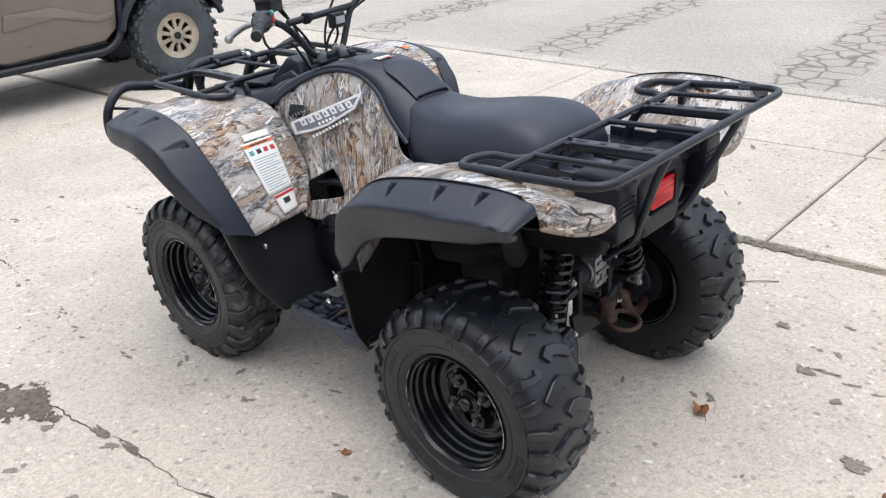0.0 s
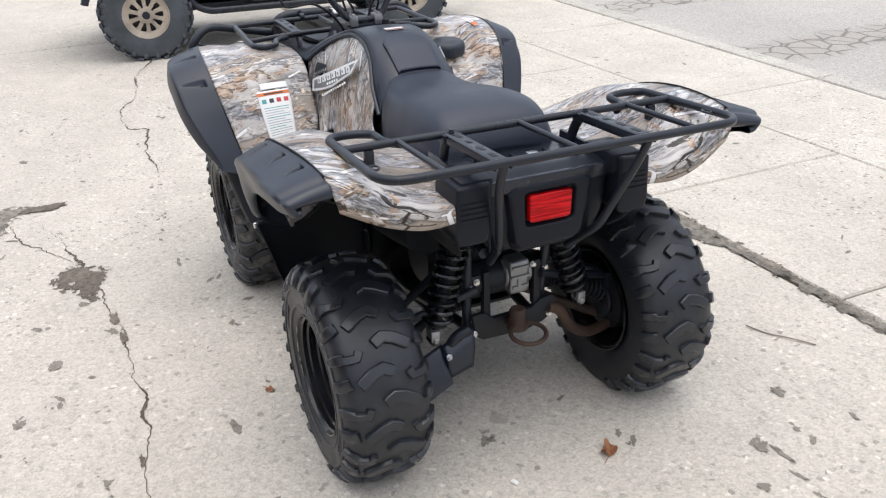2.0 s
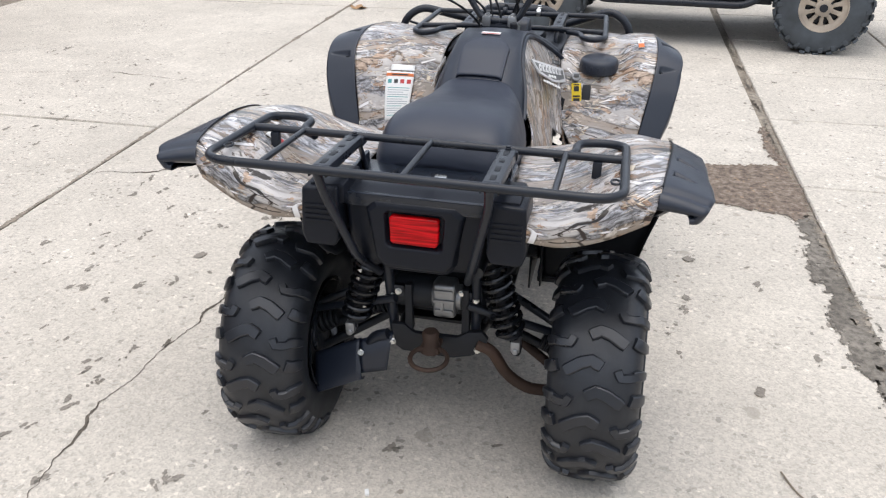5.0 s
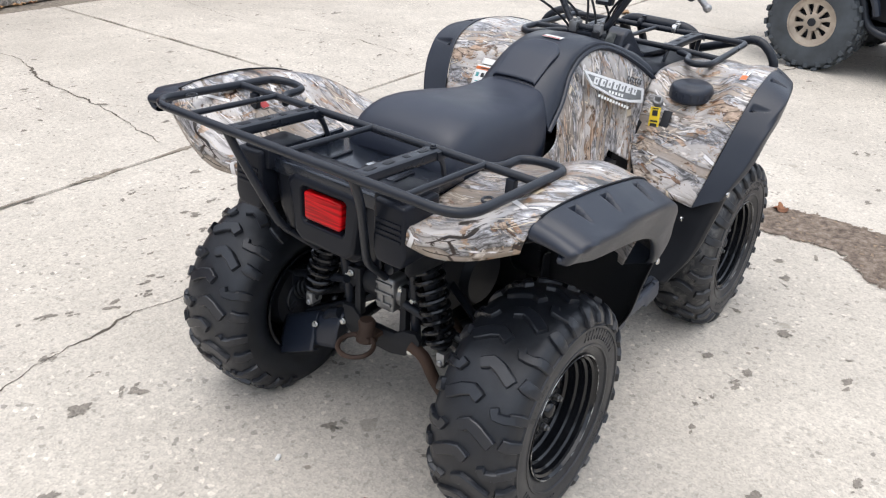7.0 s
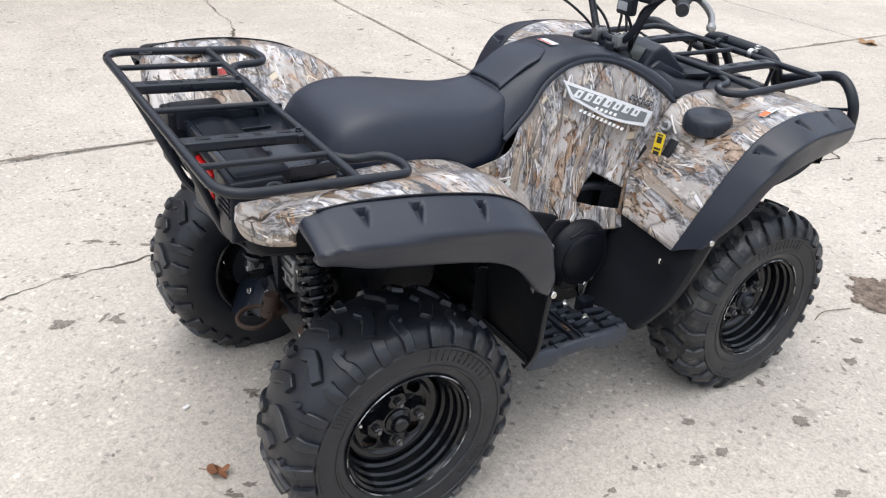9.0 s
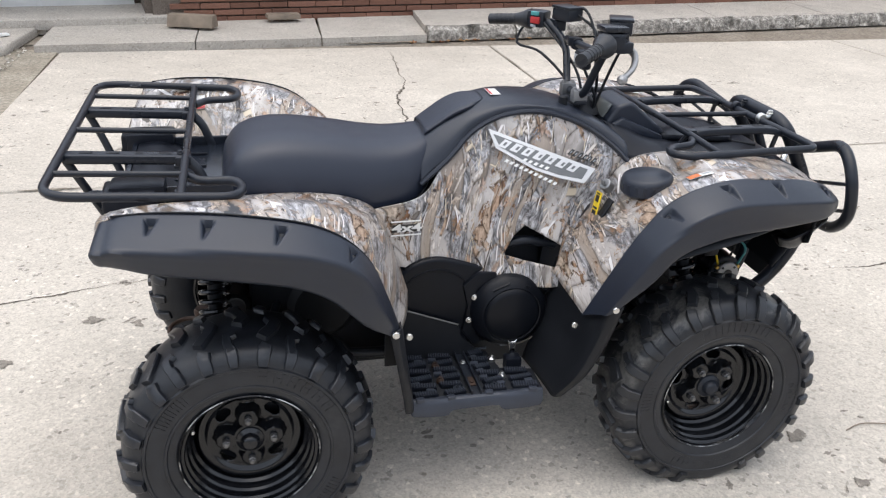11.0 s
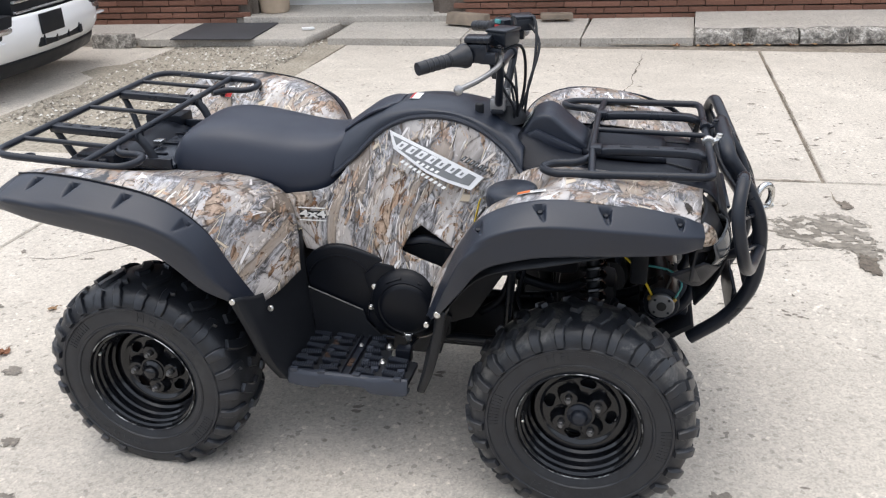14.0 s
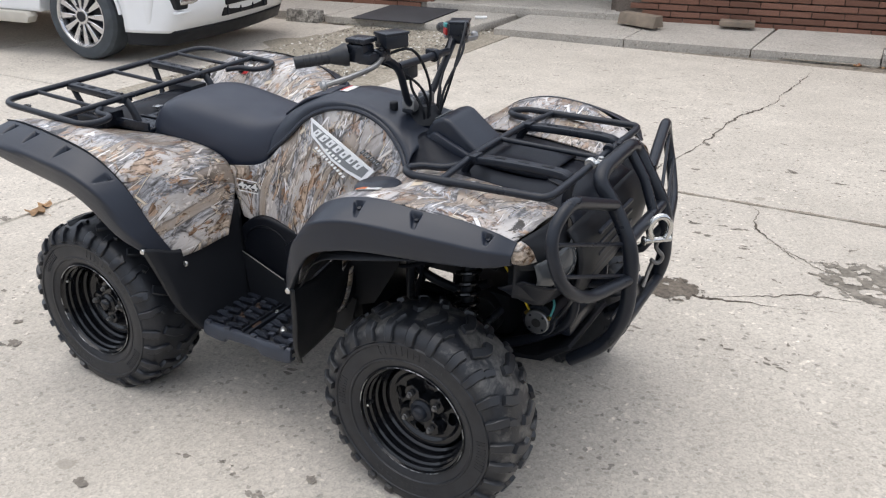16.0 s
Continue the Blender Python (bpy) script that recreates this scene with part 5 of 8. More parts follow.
def tank_cover():
    prof = [(-0.128, 0.150, 0.815, 0.082, 0.900, 0.908), (-0.095, 0.142, 0.845, 0.084, 0.925, 0.934), (-0.050, 0.138, 0.880, 0.086, 0.955, 0.966), (0.02, 0.117, 0.948, 0.084, 0.992, 1.002), (0.11, 0.107, 0.988, 0.080, 1.012, 1.020), (0.22, 0.107, 0.993, 0.080, 1.008, 1.014), (0.32, 0.127, 0.965, 0.094, 0.986, 0.990), (0.40, 0.168, 0.918, 0.125, 0.955, 0.955), (0.445, 0.208, 0.874, 0.16, 0.922, 0.930)]
    rows = []
    for x, we, ze, ws, zs, zc in prof:
        half = [(x, we, ze), (x, (we + ws) / 2 + 0.010, (ze + zs) / 2 + 0.006), (x, ws, zs), (x, ws * 0.5, zc - 0.001), (x, 0, zc)]
        rows.append(half + [(a, -b, c) for a, b, c in reversed(half[:-1])])
    part("tank_cover", loft(rows, 54, 40, True), PLASTIC, quad, "black plastic tank cover", thick=0.005)
    # raised inner plate with a rounded front edge
    plate = []
    for x, w, z in ((-0.105, 0.072, 0.936), (-0.03, 0.076, 0.987), (0.015, 0.075, 1.006), (0.05, 0.055, 1.014), (0.066, 0.040, 1.016)):
        plate.append([(x, w, z - 0.012), (x, w * 0.93, z - 0.002), (x, w * 0.5, z + 0.001), (x, 0, z + 0.002), (x, -w * 0.5, z + 0.001), (x, -w * 0.93, z - 0.002), (x, -w, z - 0.012)])
    part("tank_plate", loft(plate, 22, 24, True), VINYL, quad, "slightly raised black plate on the tank cover", thick=0.006)
    part("tank_core", box(0.06, 0, 0.80, 0.40, 0.17, 0.22, 0.03), DARKPLASTIC, quad)
    part("warning_label", moved(box(0, 0, 0, 0.030, 0.062, 0.0012, 0.0004), Matrix.Translation((0.104, 0.0, 1.0218))), WHITE, quad, "small white warning label")
    part("label_band", box(0.093, 0.0, 1.0228, 0.006, 0.058, 0.0008, 0), REDPRINT, quad)
    for s in (-1, 1):
        part("panel_trim", sided(tube(spline([(-0.128, 0.150, 0.812), (-0.05, 0.139, 0.878), (0.02, 0.118, 0.946), (0.11, 0.108, 0.986), (0.22, 0.108, 0.991), (0.32, 0.128, 0.963), (0.40, 0.169, 0.916), (0.445, 0.209, 0.872)], 40), 0.0075, 8), s), PLASTIC, quad)
    part("choke_knob", join(drum((0.30, -0.045, 1.003), (0, 0, 1), 0.013, 0.03, 16), drum((0.30, -0.045, 0.985), (0, 0, 1), 0.008, 0.03, 12)), DARKPLASTIC, quad)


def front_cowl():
    prof = [(0.42, 0.200, 0.880, 0.10, 0.945), (0.47, 0.212, 0.872, 0.11, 0.935), (0.54, 0.216, 0.880, 0.13, 0.905), (0.62, 0.216, 0.884, 0.14, 0.892), (0.78, 0.216, 0.872, 0.15, 0.882), (0.92, 0.216, 0.848, 0.15, 0.862), (0.965, 0.230, 0.820, 0.15, 0.835), (0.985, 0.25, 0.77, 0.15, 0.78)]
    rows = []
    for x, we, ze, ws, zs in prof:
        half = [(x, we, ze), (x, ws + 0.02, zs - 0.004), (x, ws * 0.6, zs), (x, 0, zs + 0.002)]
        rows.append(half + [(a, -b, c) for a, b, c in reversed(half[:-1])])
    part("front_cowl", loft(rows, 40, 30, True), SATINBLACK, quad, "black plastic cowl under the front rack", thick=0.004)
    for s in (-1, 1):
        part("cowl_rib", sided(tube([(0.60, 0.05, 0.893), (0.75, 0.075, 0.888), (0.90, 0.12, 0.868)], 0.004, 6), s), DARKPLASTIC, quad)
    part("storage_lid", loft([[(x, w, z - 0.012), (x, w * 0.9, z), (x, 0, z + 0.003), (x, -w * 0.9, z), (x, -w, z - 0.012)] for x, w, z in ((0.60, 0.105, 0.905), (0.66, 0.125, 0.906), (0.76, 0.125, 0.900), (0.83, 0.105, 0.890))], 14, 16, True), SATINBLACK, quad, thick=0.004)
    # instrument pod
    part("instrument_pod", slab([(0.428, 0.900), (0.428, 0.945), (0.455, 0.990), (0.492, 1.002), (0.512, 0.996), (0.612, 0.915), (0.612, 0.880), (0.47, 0.860)], -0.078, 0.078, "y", 0.012, 3), PLASTIC, quad, "angular black plastic instrument pod")
    for s in (-1, 1):
        part("pod_shoulder", sided(slab([(0.415, 0.900), (0.420, 0.935), (0.470, 0.962), (0.600, 0.905), (0.600, 0.880)], 0.076, 0.098, "y", 0.009, 2), s), PLASTIC, quad)
    lens = moved(box(0, 0, 0, 0.045, 0.10, 0.004, 0.002), Matrix.Translation((0.438, 0, 0.970)) @ Matrix.Rotation(radians(-58), 4, "Y"))
    part("display", lens, CLEAR, quad, "grey liquid crystal display")


def fuel_cap():
    g = lathe([(0.0, 0.036), (0.040, 0.036), (0.044, 0.033), (0.056, 0.033), (0.064, 0.028), (0.068, 0.018), (0.069, -0.010), (0.062, -0.018), (0.0, -0.018)], 40)
    up = Matrix.Translation((0.440, -0.352, 0.846)) @ Matrix.Rotation(radians(90), 4, "X") @ Matrix.Rotation(radians(4), 4, "Z")
    cap = part("fuel_cap", moved(g, up), PLASTIC, quad, "round black fuel filler cap")
    for k in range(18):
        a = k * math.pi / 9
        part("cap_grip", moved(box(0.0680, 0.006, 0, 0.0022, 0.022, 0.009, 0.0008, 1), up @ Matrix.Rotation(a, 4, "Y")), PLASTIC, cap)


def badge(s):
    """Silver badge with barred lettering, laid on the side panel."""
    # the left one sits lower in front
    o = Vector((0.190, 0.184, 0.884 if s < 0 else 0.862))
    ex = Vector((0.288, 0.081, -0.099 if s < 0 else -0.122)).normalized()
    n0 = Vector((0.03, 1.0, 0.46))
    n0 = (n0 - ex * n0.dot(ex)).normalized()
    ez = n0.cross(ex) * (1 if n0.cross(ex).z > 0 else -1)
    m = Matrix((ex, n0, ez)).transposed().to_4x4()
    m.translation = o + n0 * 0.008

    def bars(count, x0, step, z0, dz, wide, high, mat, y0):
        for i in range(count):
            x, z = x0 + i * step, z0 + i * dz
            # each mark is a slanted block with a notch
            lean = high * 0.55
            part("letter_bar", sided(moved(slab([(x - lean, z - high), (x - lean + wide * 0.86, z - high), (x + lean + wide * 0.86, z + high), (x + lean, z + high)], y0, y0 + 0.0014, "y", 0), m), s), mat, k, smooth=False)
            if high > 0.008:
                q = wide * (0.42 if i % 2 else 0.30)
                part("letter_notch", sided(moved(slab([(x + q - lean * 0.4, z - high * 0.45), (x + q + wide * 0.26 - lean * 0.4, z - high * 0.45), (x + q + wide * 0.26 + lean * 0.4, z + high * 0.45), (x + q + lean * 0.4, z + high * 0.45)], y0 + 0.0014, y0 + 0.0020, "y", 0), m), s), BADGEGREY if mat is not BLACKPRINT else GREYPRINT, k, smooth=False)
    k = part("badge", sided(moved(slab([(-0.157, 0.026), (0.157, 0.026), (0.141, -0.023), (0.07, -0.033), (0.0, -0.036), (-0.121, -0.017)], -0.004, 0.002, "y", 0.0008, 1), m), s), SILVER, quad, "silver and grey badge with slanted lettering bars")
    part("badge_field", sided(moved(slab([(-0.140, 0.017), (0.138, 0.017), (0.130, -0.014), (0.066, -0.025), (0.0, -0.028), (-0.112, -0.010)], 0.002, 0.0032, "y", 0.0004, 1), m), s), BADGEGREY, k)
    bars(7, -0.112, 0.033, 0.002, 0.0008, 0.025, 0.012, SILVER, 0.0032)
    bars(5, -0.040, 0.016, -0.0195, 0.0, 0.010, 0.0045, WHITE, 0.0032)
    bars(11, -0.085, 0.0145, -0.038, -0.0012, 0.010, 0.0045, WHITE, -0.004)
    bars(6, 0.075, 0.0135, 0.047, 0.0, 0.010, 0.009, BLACKPRINT, -0.005)


def drive_sign():
    """The small drive badge on the right side panel."""
    cu = bpy.data.curves.new("badge_text", "FONT")
    cu.body, cu.size, cu.extrude, cu.align_x, cu.align_y = "4x4", 0.040, 0.0008, "CENTER", "CENTER"
    ob = new("drive_sign", cu)
    ob.parent = quad
    ob.matrix_world = Matrix.Translation((-0.176, -0.2112, 0.711)) @ Matrix.Rotation(radians(1.5), 4, "Z") @ Matrix.Rotation(radians(94), 4, "X") @ Matrix.Diagonal((1.35, 0.8, 1, 1))
    cu.offset = 0.0012
    cu.materials.append(WHITE)
    part("sign_plate", moved(box(0, 0, 0, 0.080, 0.001, 0.022, 0), Matrix.Translation((-0.176, -0.2100, 0.711)) @ Matrix.Rotation(radians(1.5), 4, "Z") @ Matrix.Rotation(radians(4), 4, "X")), BLACKPRINT, quad)
    for z in (0.731, 0.691):
        part("sign_bar", moved(box(0, 0, 0, 0.082, 0.0015, 0.0035, 0), Matrix.Translation((-0.178, -0.2105, z)) @ Matrix.Rotation(radians(1.5), 4, "Z")), WHITE, quad)


def warning_sticker():
    """Tall white safety sticker on the left front fender, over the arch of the fender."""
    edge_in = [Vector(q) for q in ((0.358, 0.308, 0.845), (0.334, 0.306, 0.815), (0.309, 0.306, 0.777), (0.287, 0.309, 0.739), (0.267, 0.312, 0.700), (0.247, 0.316, 0.662), (0.231, 0.321, 0.625), (0.215, 0.327, 0.585))]
    edge_out = [Vector(q) for q in ((0.376, 0.413, 0.843), (0.347, 0.414, 0.810), (0.322, 0.414, 0.772), (0.299, 0.412, 0.732), (0.278, 0.408, 0.691), (0.258, 0.402, 0.649), (0.238, 0.395, 0.612), (0.221, 0.384, 0.575))]

    def on(u, v, lift):
        # u across from the inner edge, v down the sticker: 0 at its top, 1 at its foot
        k = min(6.999, max(0.0, 1 + v * 4))
        i, t = int(k), k - int(k)
        p = edge_in[i].lerp(edge_in[i + 1], t).lerp(edge_out[i].lerp(edge_out[i + 1], t), u)
        return p + Vector((-0.86, 0.10, 0.47)) * (0.006 + 0.004 * math.sin(math.pi * u) + lift)

    def sheet(u0, u1, v0, v1, lift, n=8):
        pts = [[tuple(on(u0 + (u1 - u0) * i / n, v0 + (v1 - v0) * j / n, lift)) for i in range(n + 1)] for j in range(n + 1)]
        vv = [p for r in pts for p in r]
        return vv, [(j * (n + 1) + i, j * (n + 1) + i + 1, (j + 1) * (n + 1) + i + 1, (j + 1) * (n + 1) + i) for j in range(n) for i in range(n)]
    st = part("warning_sticker", sheet(0.0, 1.0, 0.0, 1.0, 0.0, 12), WHITE, quad, "tall white safety sticker with an orange band and grey lines", thick=0.0012, side=0)
    part("sticker_band", sheet(0.0, 1.0, 0.03, 0.095, 0.0014), ORANGE, st)
    part("sticker_band", sheet(0.2, 0.8, 0.05, 0.075, 0.0022), BLACKPRINT, st)
    for i, m in enumerate((REDPRINT, REDPRINT, BLACKPRINT, TEALPRINT)):
        part("pictogram", sheet(0.08 + 0.23 * i, 0.22 + 0.23 * i, 0.16, 0.245, 0.0014, 4), m, st)
    for i in range(13):
        part("text_line", sheet(0.10 + 0.2 * (i % 3 == 2), 0.90, 0.33 + 0.047 * i, 0.343 + 0.047 * i, 0.0014, 5), GREYPRINT if i % 4 else TEALPRINT, st)
    part("small_label", sheet(0.0, 0.86, -0.17, -0.03, 0.001), WHITE, quad, "small white label above the sticker", thick=0.0012, side=0)
    lo = part("small_label", sheet(0.02, 0.86, 1.02, 1.42, 0.0), WHITE, quad, "small white label with a red band", thick=0.0012, side=0)
    part("label_band", sheet(0.02, 0.86, 1.03, 1.09, 0.0014), REDPRINT, lo)
    part("pictogram", sheet(0.30, 0.60, 1.14, 1.25, 0.0014, 4), BLACKPRINT, lo)


def fender_label(on, centre, ex, ey, half_x, half_y, label, bands):
    """Thin printed label pressed onto a fender: a fine sheet laid over the fender's curve from above."""
    tree = BVHTree.FromPolygons([v.co for v in on.data.vertices], [tuple(p.vertices) for p in on.data.polygons])

    def sheet(u0, u1, v0, v1, lift, n=8):
        vv = []
        for j in range(n + 1):
            for i in range(n + 1):
                u, v = u0 + (u1 - u0) * i / n, v0 + (v1 - v0) * j / n
                x, y = centre[0] + ex[0] * u * half_x + ey[0] * v * half_y, centre[1] + ex[1] * u * half_x + ey[1] * v * half_y
                hit = tree.ray_cast(Vector((x, y, 1.3)), Vector((0, 0, -1)))[0]
                vv.append((x, y, (hit.z if hit else centre[2]) + lift))
        return vv, [(j * (n + 1) + i, j * (n + 1) + i + 1, (j + 1) * (n + 1) + i + 1, (j + 1) * (n + 1) + i) for j in range(n) for i in range(n)]
    base = part("fender_label", sheet(-1, 1, -1, 1, 0.0042), WHITE, quad, label, thick=0.0008, side=0)
    for u0, u1, v0, v1, mat in bands:
        part("label_band", sheet(u0, u1, v0, v1, 0.0058, 4), mat, base)


def key_and_tag():
    part("ignition_key", join(drum((0.362, -0.276, 0.822), (-0.7, -0.2, 0.6), 0.017, 0.026), box(0.347, -0.280, 0.835, 0.006, 0.020, 0.014, 0.002)), ALLOY, quad, "ignition lock with its key")
    m = Matrix.Translation((0.332, -0.285, 0.768)) @ Matrix.Rotation(radians(12), 4, "Y") @ Matrix.Rotation(radians(-5), 4, "X")
    tag = part("key_tag", moved(box(0, 0, 0, 0.0025, 0.034, 0.082, 0.001), m), YELLOW, quad, "yellow warning tag hanging from the key")
    for z, h, w in ((0.022, 0.018, 0.018), (-0.004, 0.006, 0.024), (-0.018, 0.014, 0.022), (0.036, 0.004, 0.02)):
        part("tag_print", moved(box(-0.0018, 0, z, 0.0008, w, h, 0), m), BLACKPRINT, tag)
    part("fuse_hatch", moved(box(0, 0, 0, 0.006, 0.030, 0.055, 0.003), Matrix.Translation((0.346, -0.318, 0.775)) @ Matrix.Rotation(radians(30), 4, "Y")), DARKPLASTIC, quad)


def hand_start():
    """Left side: the dark pull-start recess above the badge."""
    knob = part("pull_handle", join(drum((0.388, 0.146, 0.912), (0.4, -0.2, 0.8), 0.019, 0.030, 18, 0.008), tube([(0.385, 0.148, 0.900), (0.366, 0.160, 0.880), (0.350, 0.172, 0.868)], 0.011, 12)), DARKPLASTIC, quad, "black pull knob on the side panel")
    part("knob_recess", moved(box(0, 0, 0, 0.060, 0.020, 0.042, 0.008), Matrix.Translation((0.342, 0.186, 0.858)) @ Matrix.Rotation(radians(16), 4, "Z") @ Matrix.Rotation(radians(24), 4, "X")), DARKPLASTIC, knob)


def tail():
    part("tail_body", loft([[(-0.70, y * 1.05, 0.80), (-0.80, y * 1.03, 0.852), (-0.868, y * 1.01, 0.852), (-0.880, y * 0.98, 0.835), (-0.876, y * 0.94, 0.735), (-0.855, y * 0.84, 0.655)] for y in (-0.172, -0.168, -0.1, 0, 0.1, 0.168, 0.172)], 24, 30), SATINBLACK, quad, "black plastic tail housing", thick=0.006)

    def ring_of(w_top, w_bot, z_top, z_bot, cut):
        return [(-w_top + cut, z_top), (w_top - cut, z_top), (w_top, z_top - cut), (w_bot, z_bot + cut), (w_bot - cut, z_bot), (-w_bot + cut, z_bot), (-w_bot, z_bot + cut), (-w_top, z_top - cut)]
    # framed lamp panel: rings stepping out, over the rim and into the recess
    v, f = [], []
    for x, spec in ((-0.868, (0.128, 0.098, 0.846, 0.655, 0.022)), (-0.893, (0.116, 0.092, 0.836, 0.668, 0.020)), (-0.898, (0.106, 0.086, 0.828, 0.676, 0.018)), (-0.898, (0.074, 0.070, 0.818, 0.722, 0.010)), (-0.888, (0.069, 0.066, 0.813, 0.727, 0.008)), (-0.876, (0.066, 0.063, 0.810, 0.730, 0.008))):
        v += [(x, y, z) for y, z in ring_of(*spec)]
    for k in range(5):
        f += [(k * 8 + i, k * 8 + (i + 1) % 8, (k + 1) * 8 + (i + 1) % 8, (k + 1) * 8 + i) for i in range(8)]
    f.append(tuple(range(40, 48)))
    part("lamp_surround", (v, f), SATINBLACK, quad, "raised black frame round the tail lamp", angle=20, bevel=0.003)
    part("tail_lamp", slab([(-0.056, 0.806), (0.056, 0.806), (0.060, 0.800), (0.058, 0.740), (0.052, 0.734), (-0.052, 0.734), (-0.058, 0.740), (-0.060, 0.800)], -0.900, -0.878, "x", 0.006, 3), LENS, quad, "glossy red rectangular tail lamp")
    part("letter_bar", box(-0.884, 0, 0.842, 0.003, 0.07, 0.004, 0.001), BLACKPRINT, quad)
    part("tail_skirt", slab([(-0.10, 0.70), (0.10, 0.70), (0.090, 0.660), (0.07, 0.645), (-0.07, 0.645), (-0.090, 0.660)], -0.868, -0.80, "x", 0.012, 3), SATINBLACK, quad)
    for s in (-1, 1):
        blk = part("tail_block", sided(slab([(0.176, 0.872), (0.262, 0.868), (0.268, 0.752), (0.258, 0.722), (0.186, 0.722), (0.176, 0.745)], -0.925, -0.80, "x", 0.009, 3), s), SATINBLACK, quad)
        for k in range(4):
            part("block_rib", sided(box(-0.9262, 0.220, 0.826 - 0.013 * k, 0.004, 0.070, 0.0075, 0.0015), s), SATINBLACK, blk)
        part("inner_fender", sided(loft([[(-0.905, 0.27, 0.785), (-0.82, 0.28, 0.79), (-0.60, 0.28, 0.80)], [(-0.885, 0.24, 0.70), (-0.80, 0.235, 0.69), (-0.60, 0.23, 0.70)], [(-0.84, 0.215, 0.655), (-0.78, 0.21, 0.64), (-0.60, 0.20, 0.62)]], 10, 10), s), DARKPLASTIC, quad, thick=0.003, side=0)
    part("gear_case", join(box(-0.47, 0, 0.49, 0.26, 0.26, 0.24, 0.03), drum((-0.40, 0, 0.45), (0, 1, 0), 0.10, 0.30, 28, 0.02)), DARKPLASTIC, quad)
    part("tail_core", box(-0.66, 0, 0.715, 0.30, 0.20, 0.16, 0.02), DARKPLASTIC, quad)
    tray = part("cargo_tray", join(box(-0.755, 0, 0.826, 0.27, 0.40, 0.016, 0.006), box(-0.755, 0.196, 0.842, 0.27, 0.012, 0.030, 0.004), box(-0.755, -0.196, 0.842, 0.27, 0.012, 0.030, 0.004), box(-0.884, 0, 0.840, 0.014, 0.38, 0.026, 0.004)), TRAYPLASTIC, quad, "black plastic cargo tray behind the saddle")
    for y in (-0.10, 0.0, 0.10):
        part("tray_rib", box(-0.775, y, 0.8365, 0.17, 0.010, 0.006, 0.002), SATINBLACK, tray)
    for s in (-1, 1):
        part("tray_bin", sided(box(-0.845, 0.205, 0.852, 0.13, 0.085, 0.05, 0.01), s), SATINBLACK, quad)
    part("seat_latch", box(-0.755, -0.03, 0.852, 0.03, 0.03, 0.01, 0.002), ZINC, quad)


for s in (-1, 1):
    front_fender(s)
    rear_fender(s)
    flare(FRONT_FLARE if s > 0 else FRONT_FLARE_RIGHT, s, "front_flare", ((0.388, 0.858, 0.017, 0.017), (0.531, 0.925, 0.018, 0.017), (0.683, 0.918, 0.018, 0.017), (0.855, 0.882, 0.016, 0.016)))
    flare(REAR_FLARE, s, "rear_flare", ((-0.368, 0.836, 0.017, 0.017), (-0.518, 0.908, 0.018, 0.017), (-0.666, 0.928, 0.018, 0.017), (-0.780, 0.932, 0.018, 0.017)))
    side_panel(s)
    badge(s)
seat()
tank_cover()
front_cowl()
fuel_cap()
drive_sign()
warning_sticker()
for ob in list(quad.children):
    left = ob.type == "MESH" and ob.data.vertices[0].co.y > 0
    if ob.name.startswith("front_fender") and left:
        fender_label(ob, (0.72, 0.37, 0.915), (1, 0.06), (-0.06, 1), 0.030, 0.009, "small white label on the fender", ())
    elif ob.name.startswith("front_fender"):
        fender_label(ob, (0.505, -0.492, 0.92), (1, 0.10), (-0.10, 1), 0.034, 0.010, "white label with an orange band", ((-1, -0.1, -1, 1, ORANGE), (0.1, 0.85, -0.3, 0.3, GREYPRINT)))
    elif ob.name.startswith("rear_fender") and left:
        fender_label(ob, (-0.71, 0.41, 0.915), (1, 0), (0, 1), 0.012, 0.024, "small white and red label", ((-1, 1, -1, -0.2, REDPRINT),))
key_and_tag()
hand_start()
tail()


